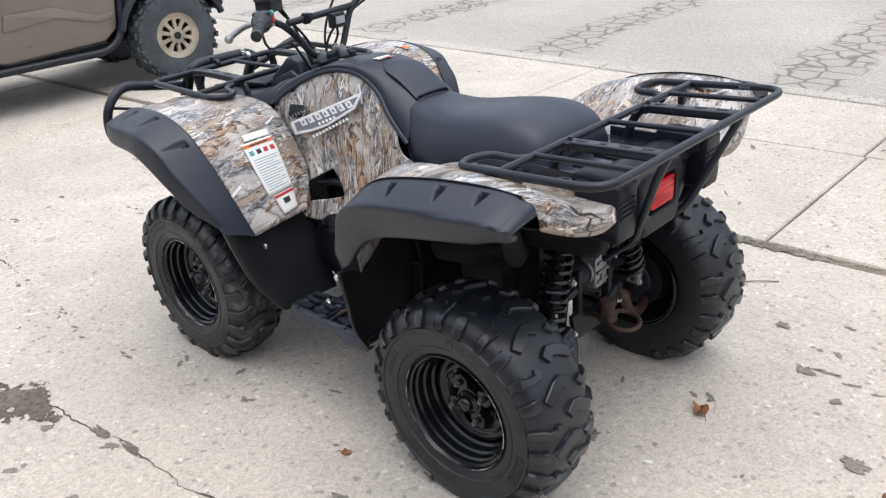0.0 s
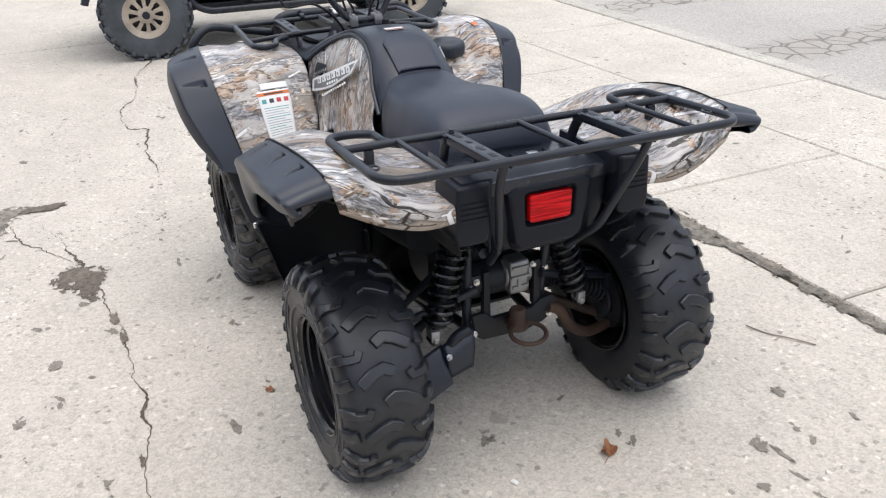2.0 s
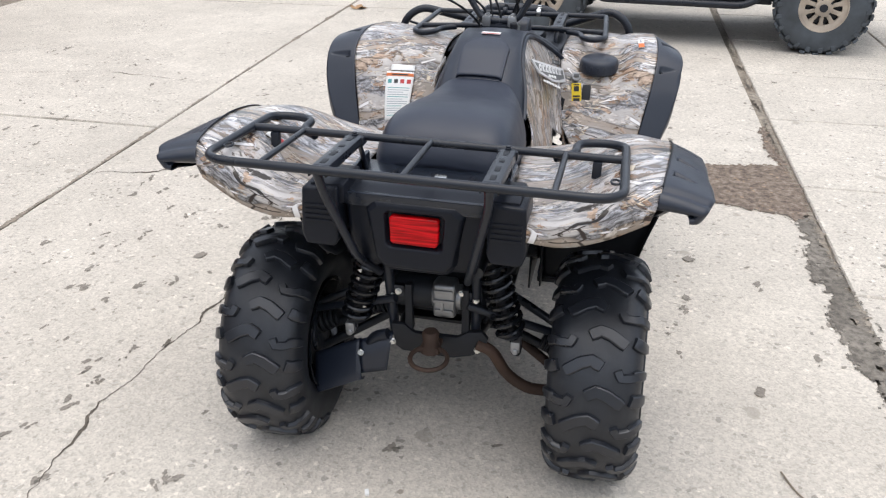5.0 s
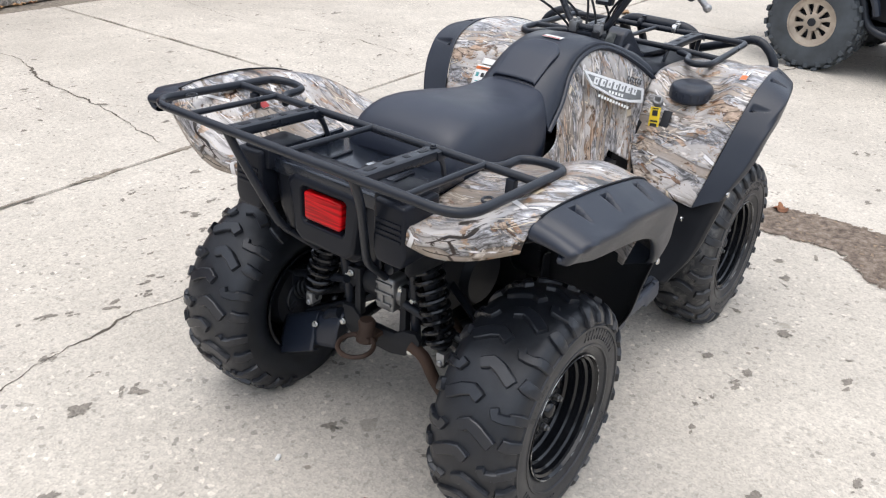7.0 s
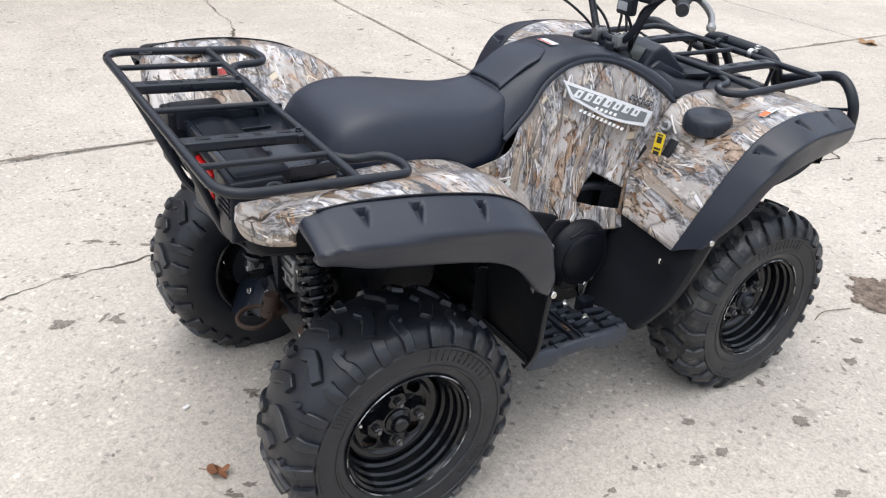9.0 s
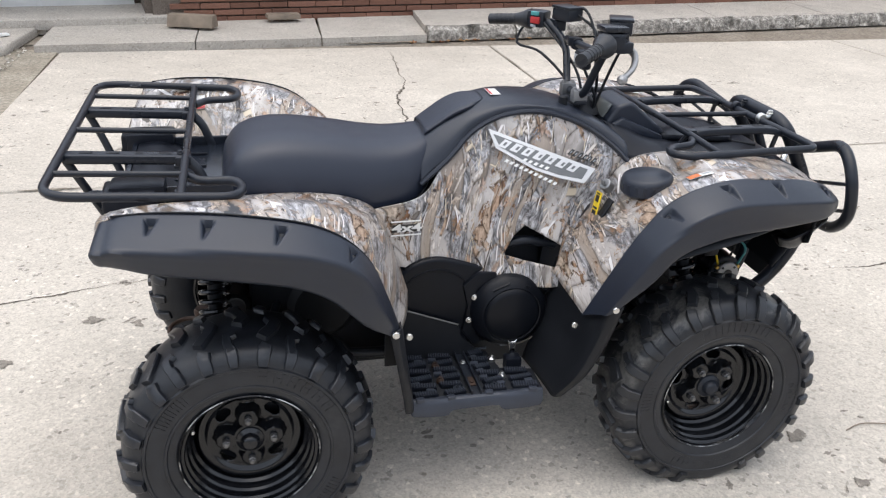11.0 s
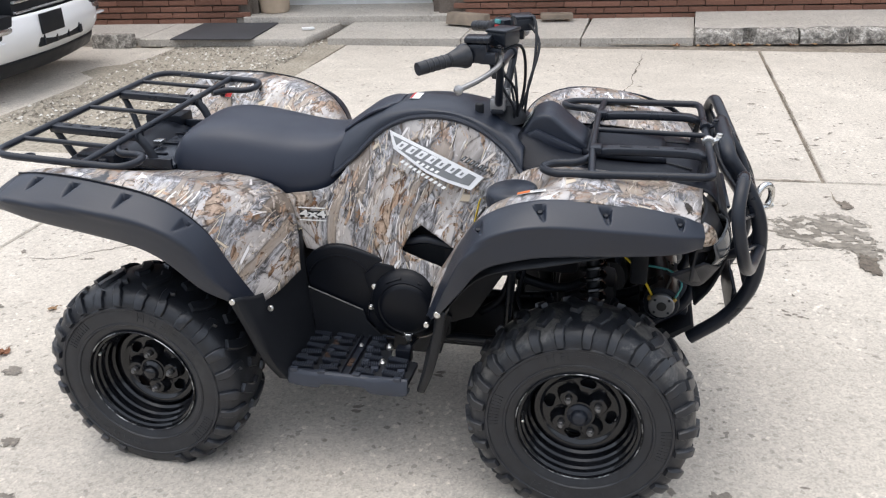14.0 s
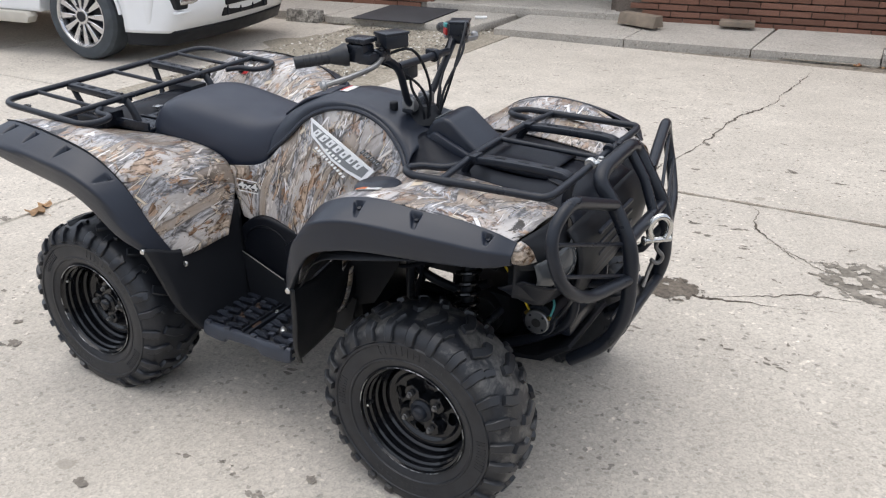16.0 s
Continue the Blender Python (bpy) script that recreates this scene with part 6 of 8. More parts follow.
# ---- racks, bumper and handlebar ----
def rear_rack():
    rack = part("rear_rack", tube(fillet([(-0.722, 0.30, 0.920), (-0.690, 0.345, 0.922), (-0.612, 0.345, 0.922), (-0.592, 0.400, 0.922), (-0.612, 0.462, 0.926), (-1.008, 0.466, 0.948), (-1.012, -0.466, 0.948), (-0.612, -0.462, 0.926), (-0.592, -0.400, 0.922), (-0.612, -0.345, 0.922), (-0.690, -0.345, 0.922), (-0.722, -0.30, 0.920)], 0.075, 8), 0.0106, 12), STEEL, quad, "black tubular steel rear carrier rack")
    part("rack_tube", tube([(-0.728, -0.458, 0.932), (-0.728, 0.458, 0.932)], 0.0098, 12), STEEL, rack)
    for y in (-0.325, 0.0, 0.325):
        part("rack_bar", tube([(-0.728, y, 0.934), (-1.008, y, 0.948)], 0.0075, 10), STEEL, rack)
    for y in (-0.19, 0.19):
        def top(x):
            return 0.936 - 0.05 * (x + 0.728)
        rows = [[(x, y - 0.021, top(x) - 0.020), (x, y - 0.019, top(x)), (x, y, top(x) + 0.001), (x, y + 0.019, top(x)), (x, y + 0.021, top(x) - 0.020)] for x in (-0.715, -0.80, -0.90, -1.005)]
        ch = part("rack_channel", loft(rows, 12, 13, True), STEEL, rack, "pressed steel channel with slots", thick=0.003)
        for x in (-0.775, -0.835, -0.895, -0.955):
            part("channel_slot", box(x, y, top(x) + 0.0022, 0.030 if x != -0.835 else 0.016, 0.013, 0.001, 0.0004), DARKPLASTIC, ch)
        part("rack_clamp", join(box(-0.735, y, 0.925, 0.034, 0.05, 0.022, 0.004), bolt_geo((-0.740, y, 0.940), (0, 0, 1), 0.006)), STEEL, rack)
        part("rack_strut", tube(fillet([(-0.728, y, 0.925), (-0.70, y, 0.895), (-0.665, y * 0.96, 0.800)], 0.02), 0.013, 8, squash=0.5), STEEL, rack)
        part("rack_strut", tube(fillet([(-1.008, y, 0.945), (-0.978, y * 0.98, 0.880), (-0.90, y * 0.74, 0.690), (-0.80, y * 0.60, 0.600)], 0.03), 0.0105, 10), STEEL, rack)
    for s in (-1, 1):
        part("tie_loop", tube([(-0.90 + 0.014 * math.cos(a), s * 0.446 + 0.010 * math.sin(a), 0.944) for a in [k * 0.5236 for k in range(12)]], 0.003, 6, True), STEEL, rack)
        part("rack_foot", box(-0.735, s * 0.40, 0.905, 0.018, 0.022, 0.040, 0.003), STEEL, rack)


def front_rack():
    path = fillet([(0.632, 0.215, 0.926), (0.605, 0.268, 0.924), (0.535, 0.280, 0.924), (0.506, 0.322, 0.924), (0.545, 0.362, 0.924), (0.931, 0.348, 0.928), (0.938, 0.300, 0.928), (0.938, -0.300, 0.928), (0.931, -0.348, 0.928), (0.545, -0.362, 0.924), (0.506, -0.322, 0.924), (0.535, -0.280, 0.924), (0.605, -0.268, 0.924), (0.632, -0.215, 0.926)], 0.055, 7)
    rack = part("front_rack", tube(path, 0.0106, 12), STEEL, quad, "black tubular steel front carrier rack")
    part("rack_tube", tube(fillet([(0.640, -0.355, 0.925), (0.630, -0.16, 0.935), (0.630, 0.16, 0.935), (0.640, 0.355, 0.925)], 0.05), 0.0098, 12), STEEL, rack)
    part("rack_bar", tube([(0.632, 0.0, 0.936), (0.938, 0.0, 0.930)], 0.0075, 10), STEEL, rack)
    for y in (-0.175, 0.175):
        rows = [[(x, y - 0.020, z - 0.018), (x, y - 0.018, z), (x, y, z + 0.001), (x, y + 0.018, z), (x, y + 0.020, z - 0.018)] for x, z in ((0.645, 0.936), (0.70, 0.942), (0.88, 0.942), (0.930, 0.930))]
        ch = part("rack_channel", loft(rows, 12, 13), STEEL, rack, "pressed steel channel with slots", thick=0.003)
        for x in (0.72, 0.79, 0.86):
            part("channel_slot", box(x, y, 0.9448, 0.032, 0.012, 0.001, 0.0004), DARKPLASTIC, ch)
        part("rack_strut", tube(fillet([(0.930, y, 0.925), (0.918, y, 0.88), (0.90, y * 0.9, 0.72)], 0.03), 0.014, 8, squash=0.5), STEEL, rack)
        part("rack_strut", tube(fillet([(0.64, y, 0.925), (0.615, y, 0.900), (0.60, y, 0.84)], 0.02), 0.012, 8, squash=0.5), STEEL, rack)
        part("rack_clamp", box(0.640, y, 0.935, 0.03, 0.045, 0.018, 0.004), STEEL, rack)
    for y in (-0.07, 0.07):
        part("bumper_clamp", join(tube([(0.945, y, 0.935), (0.968, y, 0.944), (0.986, y, 0.940)], 0.008, 8), drum((0.938, y, 0.935), (0, 1, 0), 0.016, 0.018), bolt_geo((0.966, y, 0.950), (0, 0, 1), 0.008)), ZINC if y < 0 else STEEL, rack)


def bumper():
    hold = part("front_bumper", tube(fillet([(0.940, -0.150, 0.350), (1.045, -0.150, 0.435), (1.100, -0.165, 0.560), (1.095, -0.150, 0.740), (1.035, -0.142, 0.850), (0.988, -0.150, 0.918), (0.984, -0.105, 0.938), (0.984, 0.105, 0.938), (0.988, 0.150, 0.918), (1.035, 0.142, 0.850), (1.095, 0.150, 0.740), (1.100, 0.165, 0.560), (1.045, 0.150, 0.435), (0.940, 0.150, 0.350)], 0.06, 7), 0.021, 14), STEEL, quad, "heavy black tubular front bumper with side hoops")
    for s in (-1, 1):
        w, f = (0.045, 0.0) if s > 0 else (0.0, 0.012)
        part("bumper_hoop", sided(tube(fillet([(1.035, 0.150, 0.860), (0.990 + f, 0.388 + w, 0.950 - 0.6 * w), (0.974 + f, 0.464 + w, 0.885 - 0.6 * w), (1.004 + f, 0.458 + w, 0.762 - 0.4 * w), (1.046, 0.360 + w, 0.682), (1.096, 0.165, 0.662)], 0.06, 8), 0.0165, 12), s), STEEL, hold)
        for z, dz, x0, x1 in ((0.862, -0.105, 0.985, 1.072), (0.782, -0.115, 1.008, 1.090)):
            part("bumper_rod", sided(tube([(x0, 0.456 + w, z), (x1, 0.155, z + dz)], 0.0055, 8), s), STEEL, hold)
        part("bumper_brace", sided(tube([(1.095, 0.155, 0.70), (1.04, 0.12, 0.62), (0.93, 0.11, 0.58)], 0.014, 10), s), STEEL, hold)
    part("bumper_post", tube([(0.990, 0.085, 0.930), (1.042, 0.078, 0.855), (1.078, 0.065, 0.770)], 0.015, 12), STEEL, hold)
    part("bumper_cross", tube([(1.080, -0.150, 0.765), (1.080, 0.150, 0.765)], 0.017, 12), STEEL, hold)
    part("bumper_cross", tube([(1.090, -0.160, 0.520), (1.090, 0.160, 0.520)], 0.015, 12), STEEL, hold)
    part("bumper_plate", slab([(-0.14, 0.40), (0.14, 0.40), (0.14, 0.52), (-0.14, 0.52)], 1.045, 1.052, "x", 0.002, 1), STEEL, hold)
    # bow shackle on the upper cross tube, with its pin and the winch hook
    c, along = Vector((1.118, 0.030, 0.748)), Vector((0.72, 0.62, 0.0)).normalized()
    bow = [c + along * (0.030 * math.sin(a)) + Vector((0, 0, 0.036 * math.cos(a))) for a in [radians(-142 + 284 * k / 24) for k in range(25)]]
    shk = part("shackle", tube(bow, 0.0100, 12), ZINC, quad, "bright zinc bow shackle on the bumper")
    part("shackle_pin", tube([c - along * 0.040 - Vector((0, 0, 0.034)), c + along * 0.036 - Vector((0, 0, 0.034))], 0.0085, 12), ZINC, shk)
    part("pin_head", drum(c - along * 0.043 - Vector((0, 0, 0.034)), along, 0.014, 0.008), ZINC, shk)
    hook = part("winch_hook", tube(spline([c - Vector((0, 0, 0.034)), c - Vector((0.004, 0.0, 0.060)), c + along * 0.018 - Vector((0, 0, 0.088)), c + along * 0.004 - Vector((0, 0, 0.108)), c - along * 0.016 - Vector((0, 0, 0.095))], 18), 0.0062, 10), NUTSTEEL, quad, "zinc winch hook below the shackle")
    part("hook_strap", tube([c - Vector((0.01, 0, 0.105)), c - Vector((0.022, -0.01, 0.145)), c - Vector((0.03, 0, 0.19))], 0.006, 8), ALLOY, hook)


def handlebar():
    bar = None
    drop = {-1: -0.007, 1: -0.034}
    for s in (-1, 1):
        g = sided(tube(fillet([(0.352, 0.0, 1.010), (0.356, 0.062, 1.014), (0.374, 0.140, 1.160 + drop[s]), (0.345, 0.250, 1.212 + drop[s]), (0.205, 0.385, 1.192 + drop[s])], 0.05, 8), 0.0112, 12), s)
        bar = part("handlebar", g, STEEL, quad, "black steel handlebar half") if bar is None else bar
        if s > 0:
            part("bar_half", g, STEEL, bar)
        part("grip", sided(tube([(0.300, 0.293, 1.206), (0.205, 0.385, 1.192)], 0.0165, 16), s), RUBBER, bar, "ribbed black rubber grip")
        d = (Vector((0.205, 0.385, 1.192)) - Vector((0.300, 0.293, 1.206))).normalized()
        for k in range(7):
            p = Vector((0.292, 0.301, 1.205)) + d * (0.016 * k)
            part("grip_rib", sided(drum(p, d, 0.0176, 0.004, 16, 0.001), s), RUBBER, bar)
        part("grip_flange", sided(moved(lathe([(0.0, 0.0), (0.0175, 0.0), (0.026, -0.030), (0.031, -0.040), (0.031, -0.050), (0.0, -0.050)], 20), Matrix.Translation((0.272, 0.320, 1.202)) @ Vector((0, 1, 0)).rotation_difference(d).to_matrix().to_4x4()), s), RUBBER, bar)
        lv = part("brake_lever", sided(tube(spline([(0.385, 0.235, 1.195), (0.390, 0.285, 1.182 + (0.008 if s > 0 else 0)), (0.358, 0.350, 1.164 + (0.020 if s > 0 else 0)), (0.312 if s < 0 else 0.330, 0.396, 1.147 + (0.030 if s > 0 else 0))], 20), 0.0095, 10, squash=0.75), s), ALLOY, bar, "bare alloy brake lever")
        part("lever_ball", sided(drum((0.310 if s < 0 else 0.328, 0.398, 1.1465 + (0.030 if s > 0 else 0)), d, 0.0125, 0.022, 16, 0.007), s), ALLOY, lv)
        part("lever_perch", sided(join(box(0.372, 0.222, 1.200, 0.040, 0.045, 0.034, 0.006), bolt_geo((0.385, 0.235, 1.219), (0, 0, 1), 0.006)), s), STEEL, bar)
        part("reservoir", sided(moved(join(box(0, 0, 0, 0.058, 0.075, 0.036, 0.006), box(0, 0, 0.021, 0.062, 0.079, 0.008, 0.003)), Matrix.Translation((0.388, 0.190, 1.236)) @ Matrix.Rotation(radians(22), 4, "Z")), s), STEEL, bar, "black brake fluid reservoir")
        part("bar_clamp", sided(join(box(0.352, 0.045, 1.012, 0.044, 0.030, 0.036, 0.006), bolt_geo((0.366, 0.045, 1.031), (0, 0, 1), 0.006), bolt_geo((0.338, 0.045, 1.031), (0, 0, 1), 0.006)), s), ALLOY, bar, "handlebar clamp")
    part("bar_brace", tube([(0.373, -0.138, 1.146), (0.373, 0.138, 1.138)], 0.0115, 12), STEEL, bar)
    part("brace_clamp", join(drum((0.373, 0.062, 1.140), (0, 1, 0), 0.019, 0.022), box(0.360, 0.062, 1.146, 0.030, 0.020, 0.026, 0.005)), STEEL, bar)
    # right: throttle housing; left: switch block with red and green buttons, four-wheel-drive switch on the right of the bar
    part("throttle_housing", join(box(0.332, -0.262, 1.212, 0.060, 0.058, 0.050, 0.010), box(0.362, -0.268, 1.200, 0.045, 0.045, 0.030, 0.008), box(0.335, -0.258, 1.245, 0.065, 0.062, 0.014, 0.005)), STEEL, bar, "black thumb throttle housing")
    sw = part("switch_block", moved(box(0, 0, 0, 0.055, 0.058, 0.050, 0.008), Matrix.Translation((0.325, 0.266, 1.212)) @ Matrix.Rotation(radians(45), 4, "Z")), STEEL, bar, "black switch block with coloured buttons")
    back = Matrix.Translation((0.325, 0.266, 1.212)) @ Matrix.Rotation(radians(45), 4, "Z")
    part("stop_switch", moved(box(-0.029, -0.002, -0.002, 0.010, 0.030, 0.020, 0.003), back), REDPRINT, sw, "red stop switch")
    part("lamp_switch", moved(box(-0.029, 0.0, 0.018, 0.010, 0.026, 0.012, 0.003), back), TEALPRINT, sw, "green lamp switch")
    part("start_button", moved(box(-0.029, 0.004, -0.019, 0.008, 0.016, 0.008, 0.002), back), GREYPRINT, sw)
    part("drive_switch", join(box(0.352, -0.050, 1.116, 0.030, 0.058, 0.050, 0.008), box(0.336, -0.050, 1.116, 0.004, 0.048, 0.038, 0.002)), STEEL, bar, "black drive selector with a grey face")
    part("switch_face", box(0.3330, -0.050, 1.118, 0.002, 0.038, 0.024, 0.0005), GREYPRINT, bar)
    # the left end of the bar sits lower than the right
    for ob in bar.children:
        y = sum(v.co.y for v in ob.data.vertices) / len(ob.data.vertices)
        if abs(y) > 0.15 and not ob.name.startswith("bar_half"):
            ob.location.z += drop[1 if y > 0 else -1]
    # cables and hoses
    runs = [[(0.372, -0.222, 1.19), (0.43, -0.15, 1.20), (0.43, -0.06, 1.08), (0.40, -0.03, 0.95)], [(0.372, 0.222, 1.19), (0.43, 0.15, 1.22), (0.44, 0.06, 1.10), (0.40, 0.03, 0.95)],
            [(0.335, -0.25, 1.19), (0.36, -0.12, 1.13), (0.40, -0.05, 1.06), (0.41, -0.02, 0.95)], [(0.325, 0.25, 1.18), (0.37, 0.13, 1.10), (0.39, 0.06, 1.04), (0.40, 0.02, 0.94)],
            [(0.30, 0.30, 1.17), (0.27, 0.30, 1.10), (0.31, 0.19, 1.09), (0.37, 0.10, 1.02), (0.39, 0.05, 0.94)], [(0.355, -0.05, 1.095), (0.37, -0.06, 1.06), (0.40, -0.05, 1.0), (0.39, -0.03, 0.94)],
            [(0.39, 0.19, 1.22), (0.45, 0.10, 1.16), (0.43, 0.02, 1.05), (0.42, 0.0, 0.94)]]
    for r in runs:
        part("cable", tube(spline(r, 22), 0.0042, 8), DARKPLASTIC, bar)
    part("steering_stem", join(tube([(0.352, 0, 1.010), (0.43, 0, 0.86)], 0.017, 14), box(0.352, 0, 0.995, 0.036, 0.13, 0.012, 0.004)), STEEL, quad)
    part("stem_boot", lathe([(0.060, 0.0), (0.050, 0.02), (0.040, 0.035), (0.030, 0.05)], 24), DARKPLASTIC, quad).matrix_local = Matrix.Translation((0.375, 0, 0.955)) @ Matrix.Rotation(radians(90), 4, "X")


rear_rack()
front_rack()
bumper()
handlebar()


# ---- chassis, engine, suspension, footboards ----
# paler footboard plastic: highlights on ridges and rim put into its dusty colour
LITSLATE = plain("lit_dusty_slate_plastic", (0.030, 0.036, 0.050), 0.40, 0.0, 0.25, 200.0, 0.3, 0.45)
COVERBLACK = plain("black_engine_cover", (0.0050, 0.0062, 0.0095), 0.38, 0.0, 0.15, 300.0, 0.2, 0.20)


def footwell(s):
    """Footboard with its mud guards fore and aft."""
    board = part("footboard", sided(slab([(-0.205, 0.232), (0.060, 0.232), (0.075, 0.330), (0.165, 0.350), (0.163, 0.452), (0.150, 0.458), (-0.190, 0.458), (-0.205, 0.450)], 0.286, 0.301, "z", 0.003, 2), s), DARKPLASTIC, quad, "black plastic footboard with raised grip treads")
    # long slanting grip bars with toothed tops in rows, short studs and dark pockets between them
    r = random.Random(7)
    for j in range(6):
        y = 0.256 + j * 0.036
        for x0, x1 in ((-0.196, -0.122), (-0.118, -0.046), (-0.004, 0.066), (0.074, 0.152)):
            if x1 > 0.06 and y < 0.335:
                x1 = 0.052 if x0 < 0.06 else x0
            if x1 - x0 < 0.03:
                continue
            lean = radians((8 if (j + int(x0 * 30)) % 2 else -7) + r.uniform(-3, 3))
            long, wide = (x1 - x0) * r.uniform(0.80, 1.0), r.uniform(0.015, 0.021)
            m = Matrix.Translation(((x0 + x1) / 2 + r.uniform(-0.004, 0.004), y, 0.303)) @ Matrix.Rotation(lean, 4, "Z")
            block = part("grip_bar", sided(moved(slab([(-long / 2, -wide / 2), (long / 2 - 0.006, -wide / 2), (long / 2, wide / 2), (-long / 2 + 0.006, wide / 2)], -0.004, 0.010, "z", 0.0015, 1), m), s), SATINBLACK, board)
            ridges = [moved(box(-long / 2 + 0.007 + k * 0.0068, 0.001, 0.0115, 0.0034, wide * 0.9, 0.005, 0), m) for k in range(int((long - 0.010) / 0.0068) + 1)]
            tagged(part("ridged_top", sided(join(*ridges), s), LITSLATE, block, smooth=False), kind="stuff")
            if r.random() < 0.7:
                q = r.choice((-0.3, 0.25))
                part("grip_stud", sided(moved(box(q * long, 0.018, 0.003, 0.022, 0.014, 0.012, 0.002), m), s), LITSLATE, board)
    # thin pale bars that draw the highlight along the board's lip
    part("board_lip", sided(join(tube([(-0.205, 0.238, 0.306), (-0.19, 0.234, 0.311), (0.062, 0.234, 0.309)], 0.0035, 8), tube([(-0.203, 0.240, 0.306), (-0.203, 0.452, 0.304)], 0.003, 8)), s), LITSLATE, board)
    rows = []
    for x, drop, out in ((-0.203, 0.276, 0.452), (-0.196, 0.264, 0.464), (-0.110, 0.262, 0.470), (-0.088, 0.274, 0.468), (0.030, 0.275, 0.468), (0.052, 0.262, 0.470), (0.150, 0.260, 0.464), (0.160, 0.274, 0.452)):
        rows.append([(x, 0.446, 0.304), (x, out - 0.006, 0.301), (x, out, drop), (x, out - 0.015, drop - 0.004)])
    part("board_rim", sided(loft(rows, 40, 12), s), LITSLATE, board, thick=0.003, side=0, angle=30)
    peg = part("foot_peg", sided(join(box(-0.038, 0.345, 0.309, 0.005, 0.215, 0.014, 0.001), box(-0.012, 0.345, 0.309, 0.005, 0.215, 0.014, 0.001), box(-0.025, 0.345, 0.303, 0.026, 0.215, 0.006, 0.001)), s), STEEL, board)
    part("peg_rust", sided(join(box(-0.025, 0.395, 0.3075, 0.018, 0.040, 0.004, 0.001), drum((-0.025, 0.398, 0.311), (0, 0, 1), 0.007, 0.005, 12, 0.001)), s), RUST, peg)
    part("peg_bolt", sided(bolt_geo((-0.025, 0.299, 0.309), (0, 0, 1), 0.006), s), ZINC, peg)
    for x, y, shine in ((-0.105, 0.300, 0), (-0.108, 0.375, 0), (-0.072, 0.425, 0), (0.030, 0.425, 0), (0.062, 0.290, 1), (0.066, 0.378, 1)):
        part("board_bolt", sided(join(drum((x, y, 0.305), (0, 0, 1), 0.011, 0.014, 16, 0.003), bolt_geo((x, y, 0.313), (0, 0, 1), 0.0055)), s), ZINC if shine else RUST if x < -0.09 else STEEL, board)
    if s < 0:
        part("brake_pedal", sided(join(box(0.115, 0.318, 0.316, 0.046, 0.036, 0.044, 0.005), tube([(0.115, 0.310, 0.320), (0.130, 0.270, 0.335), (0.150, 0.230, 0.345)], 0.009, 8)), s), SATINBLACK, quad, "black rubber brake pedal pad")
    board.location.z = 0.010
    # guard behind the front wheel
    rows = [[(0.255, 0.235, 0.60), (0.262, 0.35, 0.60), (0.268, 0.45, 0.585), (0.278, 0.560, 0.612), (0.305, 0.575, 0.615)],
            [(0.235, 0.245, 0.50), (0.245, 0.35, 0.50), (0.250, 0.45, 0.49), (0.258, 0.540, 0.500), (0.285, 0.552, 0.505)],
            [(0.200, 0.250, 0.39), (0.215, 0.35, 0.39), (0.222, 0.45, 0.385), (0.228, 0.512, 0.385), (0.252, 0.522, 0.39)],
            [(0.168, 0.255, 0.290), (0.180, 0.35, 0.288), (0.186, 0.42, 0.286), (0.190, 0.457, 0.285), (0.212, 0.465, 0.290)]]
    part("front_mudguard", sided(loft(rows, 22, 24), s), DARKPLASTIC, quad, "black plastic mudguard panel", thick=0.004, side=0)
    rows = [[(-0.215, 0.225, 0.66), (-0.228, 0.35, 0.63), (-0.240, 0.46, 0.57), (-0.258, 0.572, 0.605), (-0.285, 0.588, 0.605)],
            [(-0.205, 0.235, 0.52), (-0.215, 0.35, 0.51), (-0.225, 0.45, 0.49), (-0.240, 0.545, 0.500), (-0.265, 0.558, 0.505)],
            [(-0.195, 0.245, 0.39), (-0.205, 0.35, 0.39), (-0.210, 0.44, 0.385), (-0.218, 0.515, 0.385), (-0.242, 0.526, 0.39)],
            [(-0.188, 0.255, 0.290), (-0.192, 0.35, 0.288), (-0.195, 0.42, 0.286), (-0.200, 0.460, 0.285), (-0.222, 0.470, 0.290)]]
    part("rear_mudguard", sided(loft(rows, 22, 24, True), s), DARKPLASTIC, quad, "black plastic mudguard panel", thick=0.004, side=0)
    for x, y, z in ((0.283, 0.578, 0.608), (-0.272, 0.592, 0.600), (0.226, 0.470, 0.512), (-0.218, 0.482, 0.527)):
        part("guard_bolt", sided(drum((x, y, z), (0, 1, 0.1), 0.009, 0.008, 14, 0.002), s), ZINC, quad)
    part("wheel_liner", sided(loft([[(-0.262, 0.24, 0.70), (-0.285, 0.40, 0.70), (-0.305, 0.575, 0.655)], [(-0.34, 0.22, 0.76), (-0.36, 0.40, 0.775), (-0.38, 0.60, 0.745)], [(-0.55, 0.20, 0.79), (-0.56, 0.40, 0.80), (-0.57, 0.62, 0.79)], [(-0.82, 0.22, 0.77), (-0.81, 0.40, 0.790), (-0.79, 0.535, 0.850)]], 20, 14), s), DARKPLASTIC, quad, thick=0.003, side=0)
    part("wheel_liner", sided(loft([[(0.265, 0.24, 0.62), (0.275, 0.40, 0.62), (0.300, 0.55, 0.62)], [(0.35, 0.22, 0.77), (0.37, 0.40, 0.775), (0.40, 0.58, 0.74)], [(0.55, 0.20, 0.82), (0.56, 0.40, 0.85), (0.57, 0.59, 0.79)], [(0.88, 0.22, 0.79), (0.88, 0.36, 0.81), (0.87, 0.48, 0.81)]], 20, 14), s), DARKPLASTIC, quad, thick=0.003, side=0)
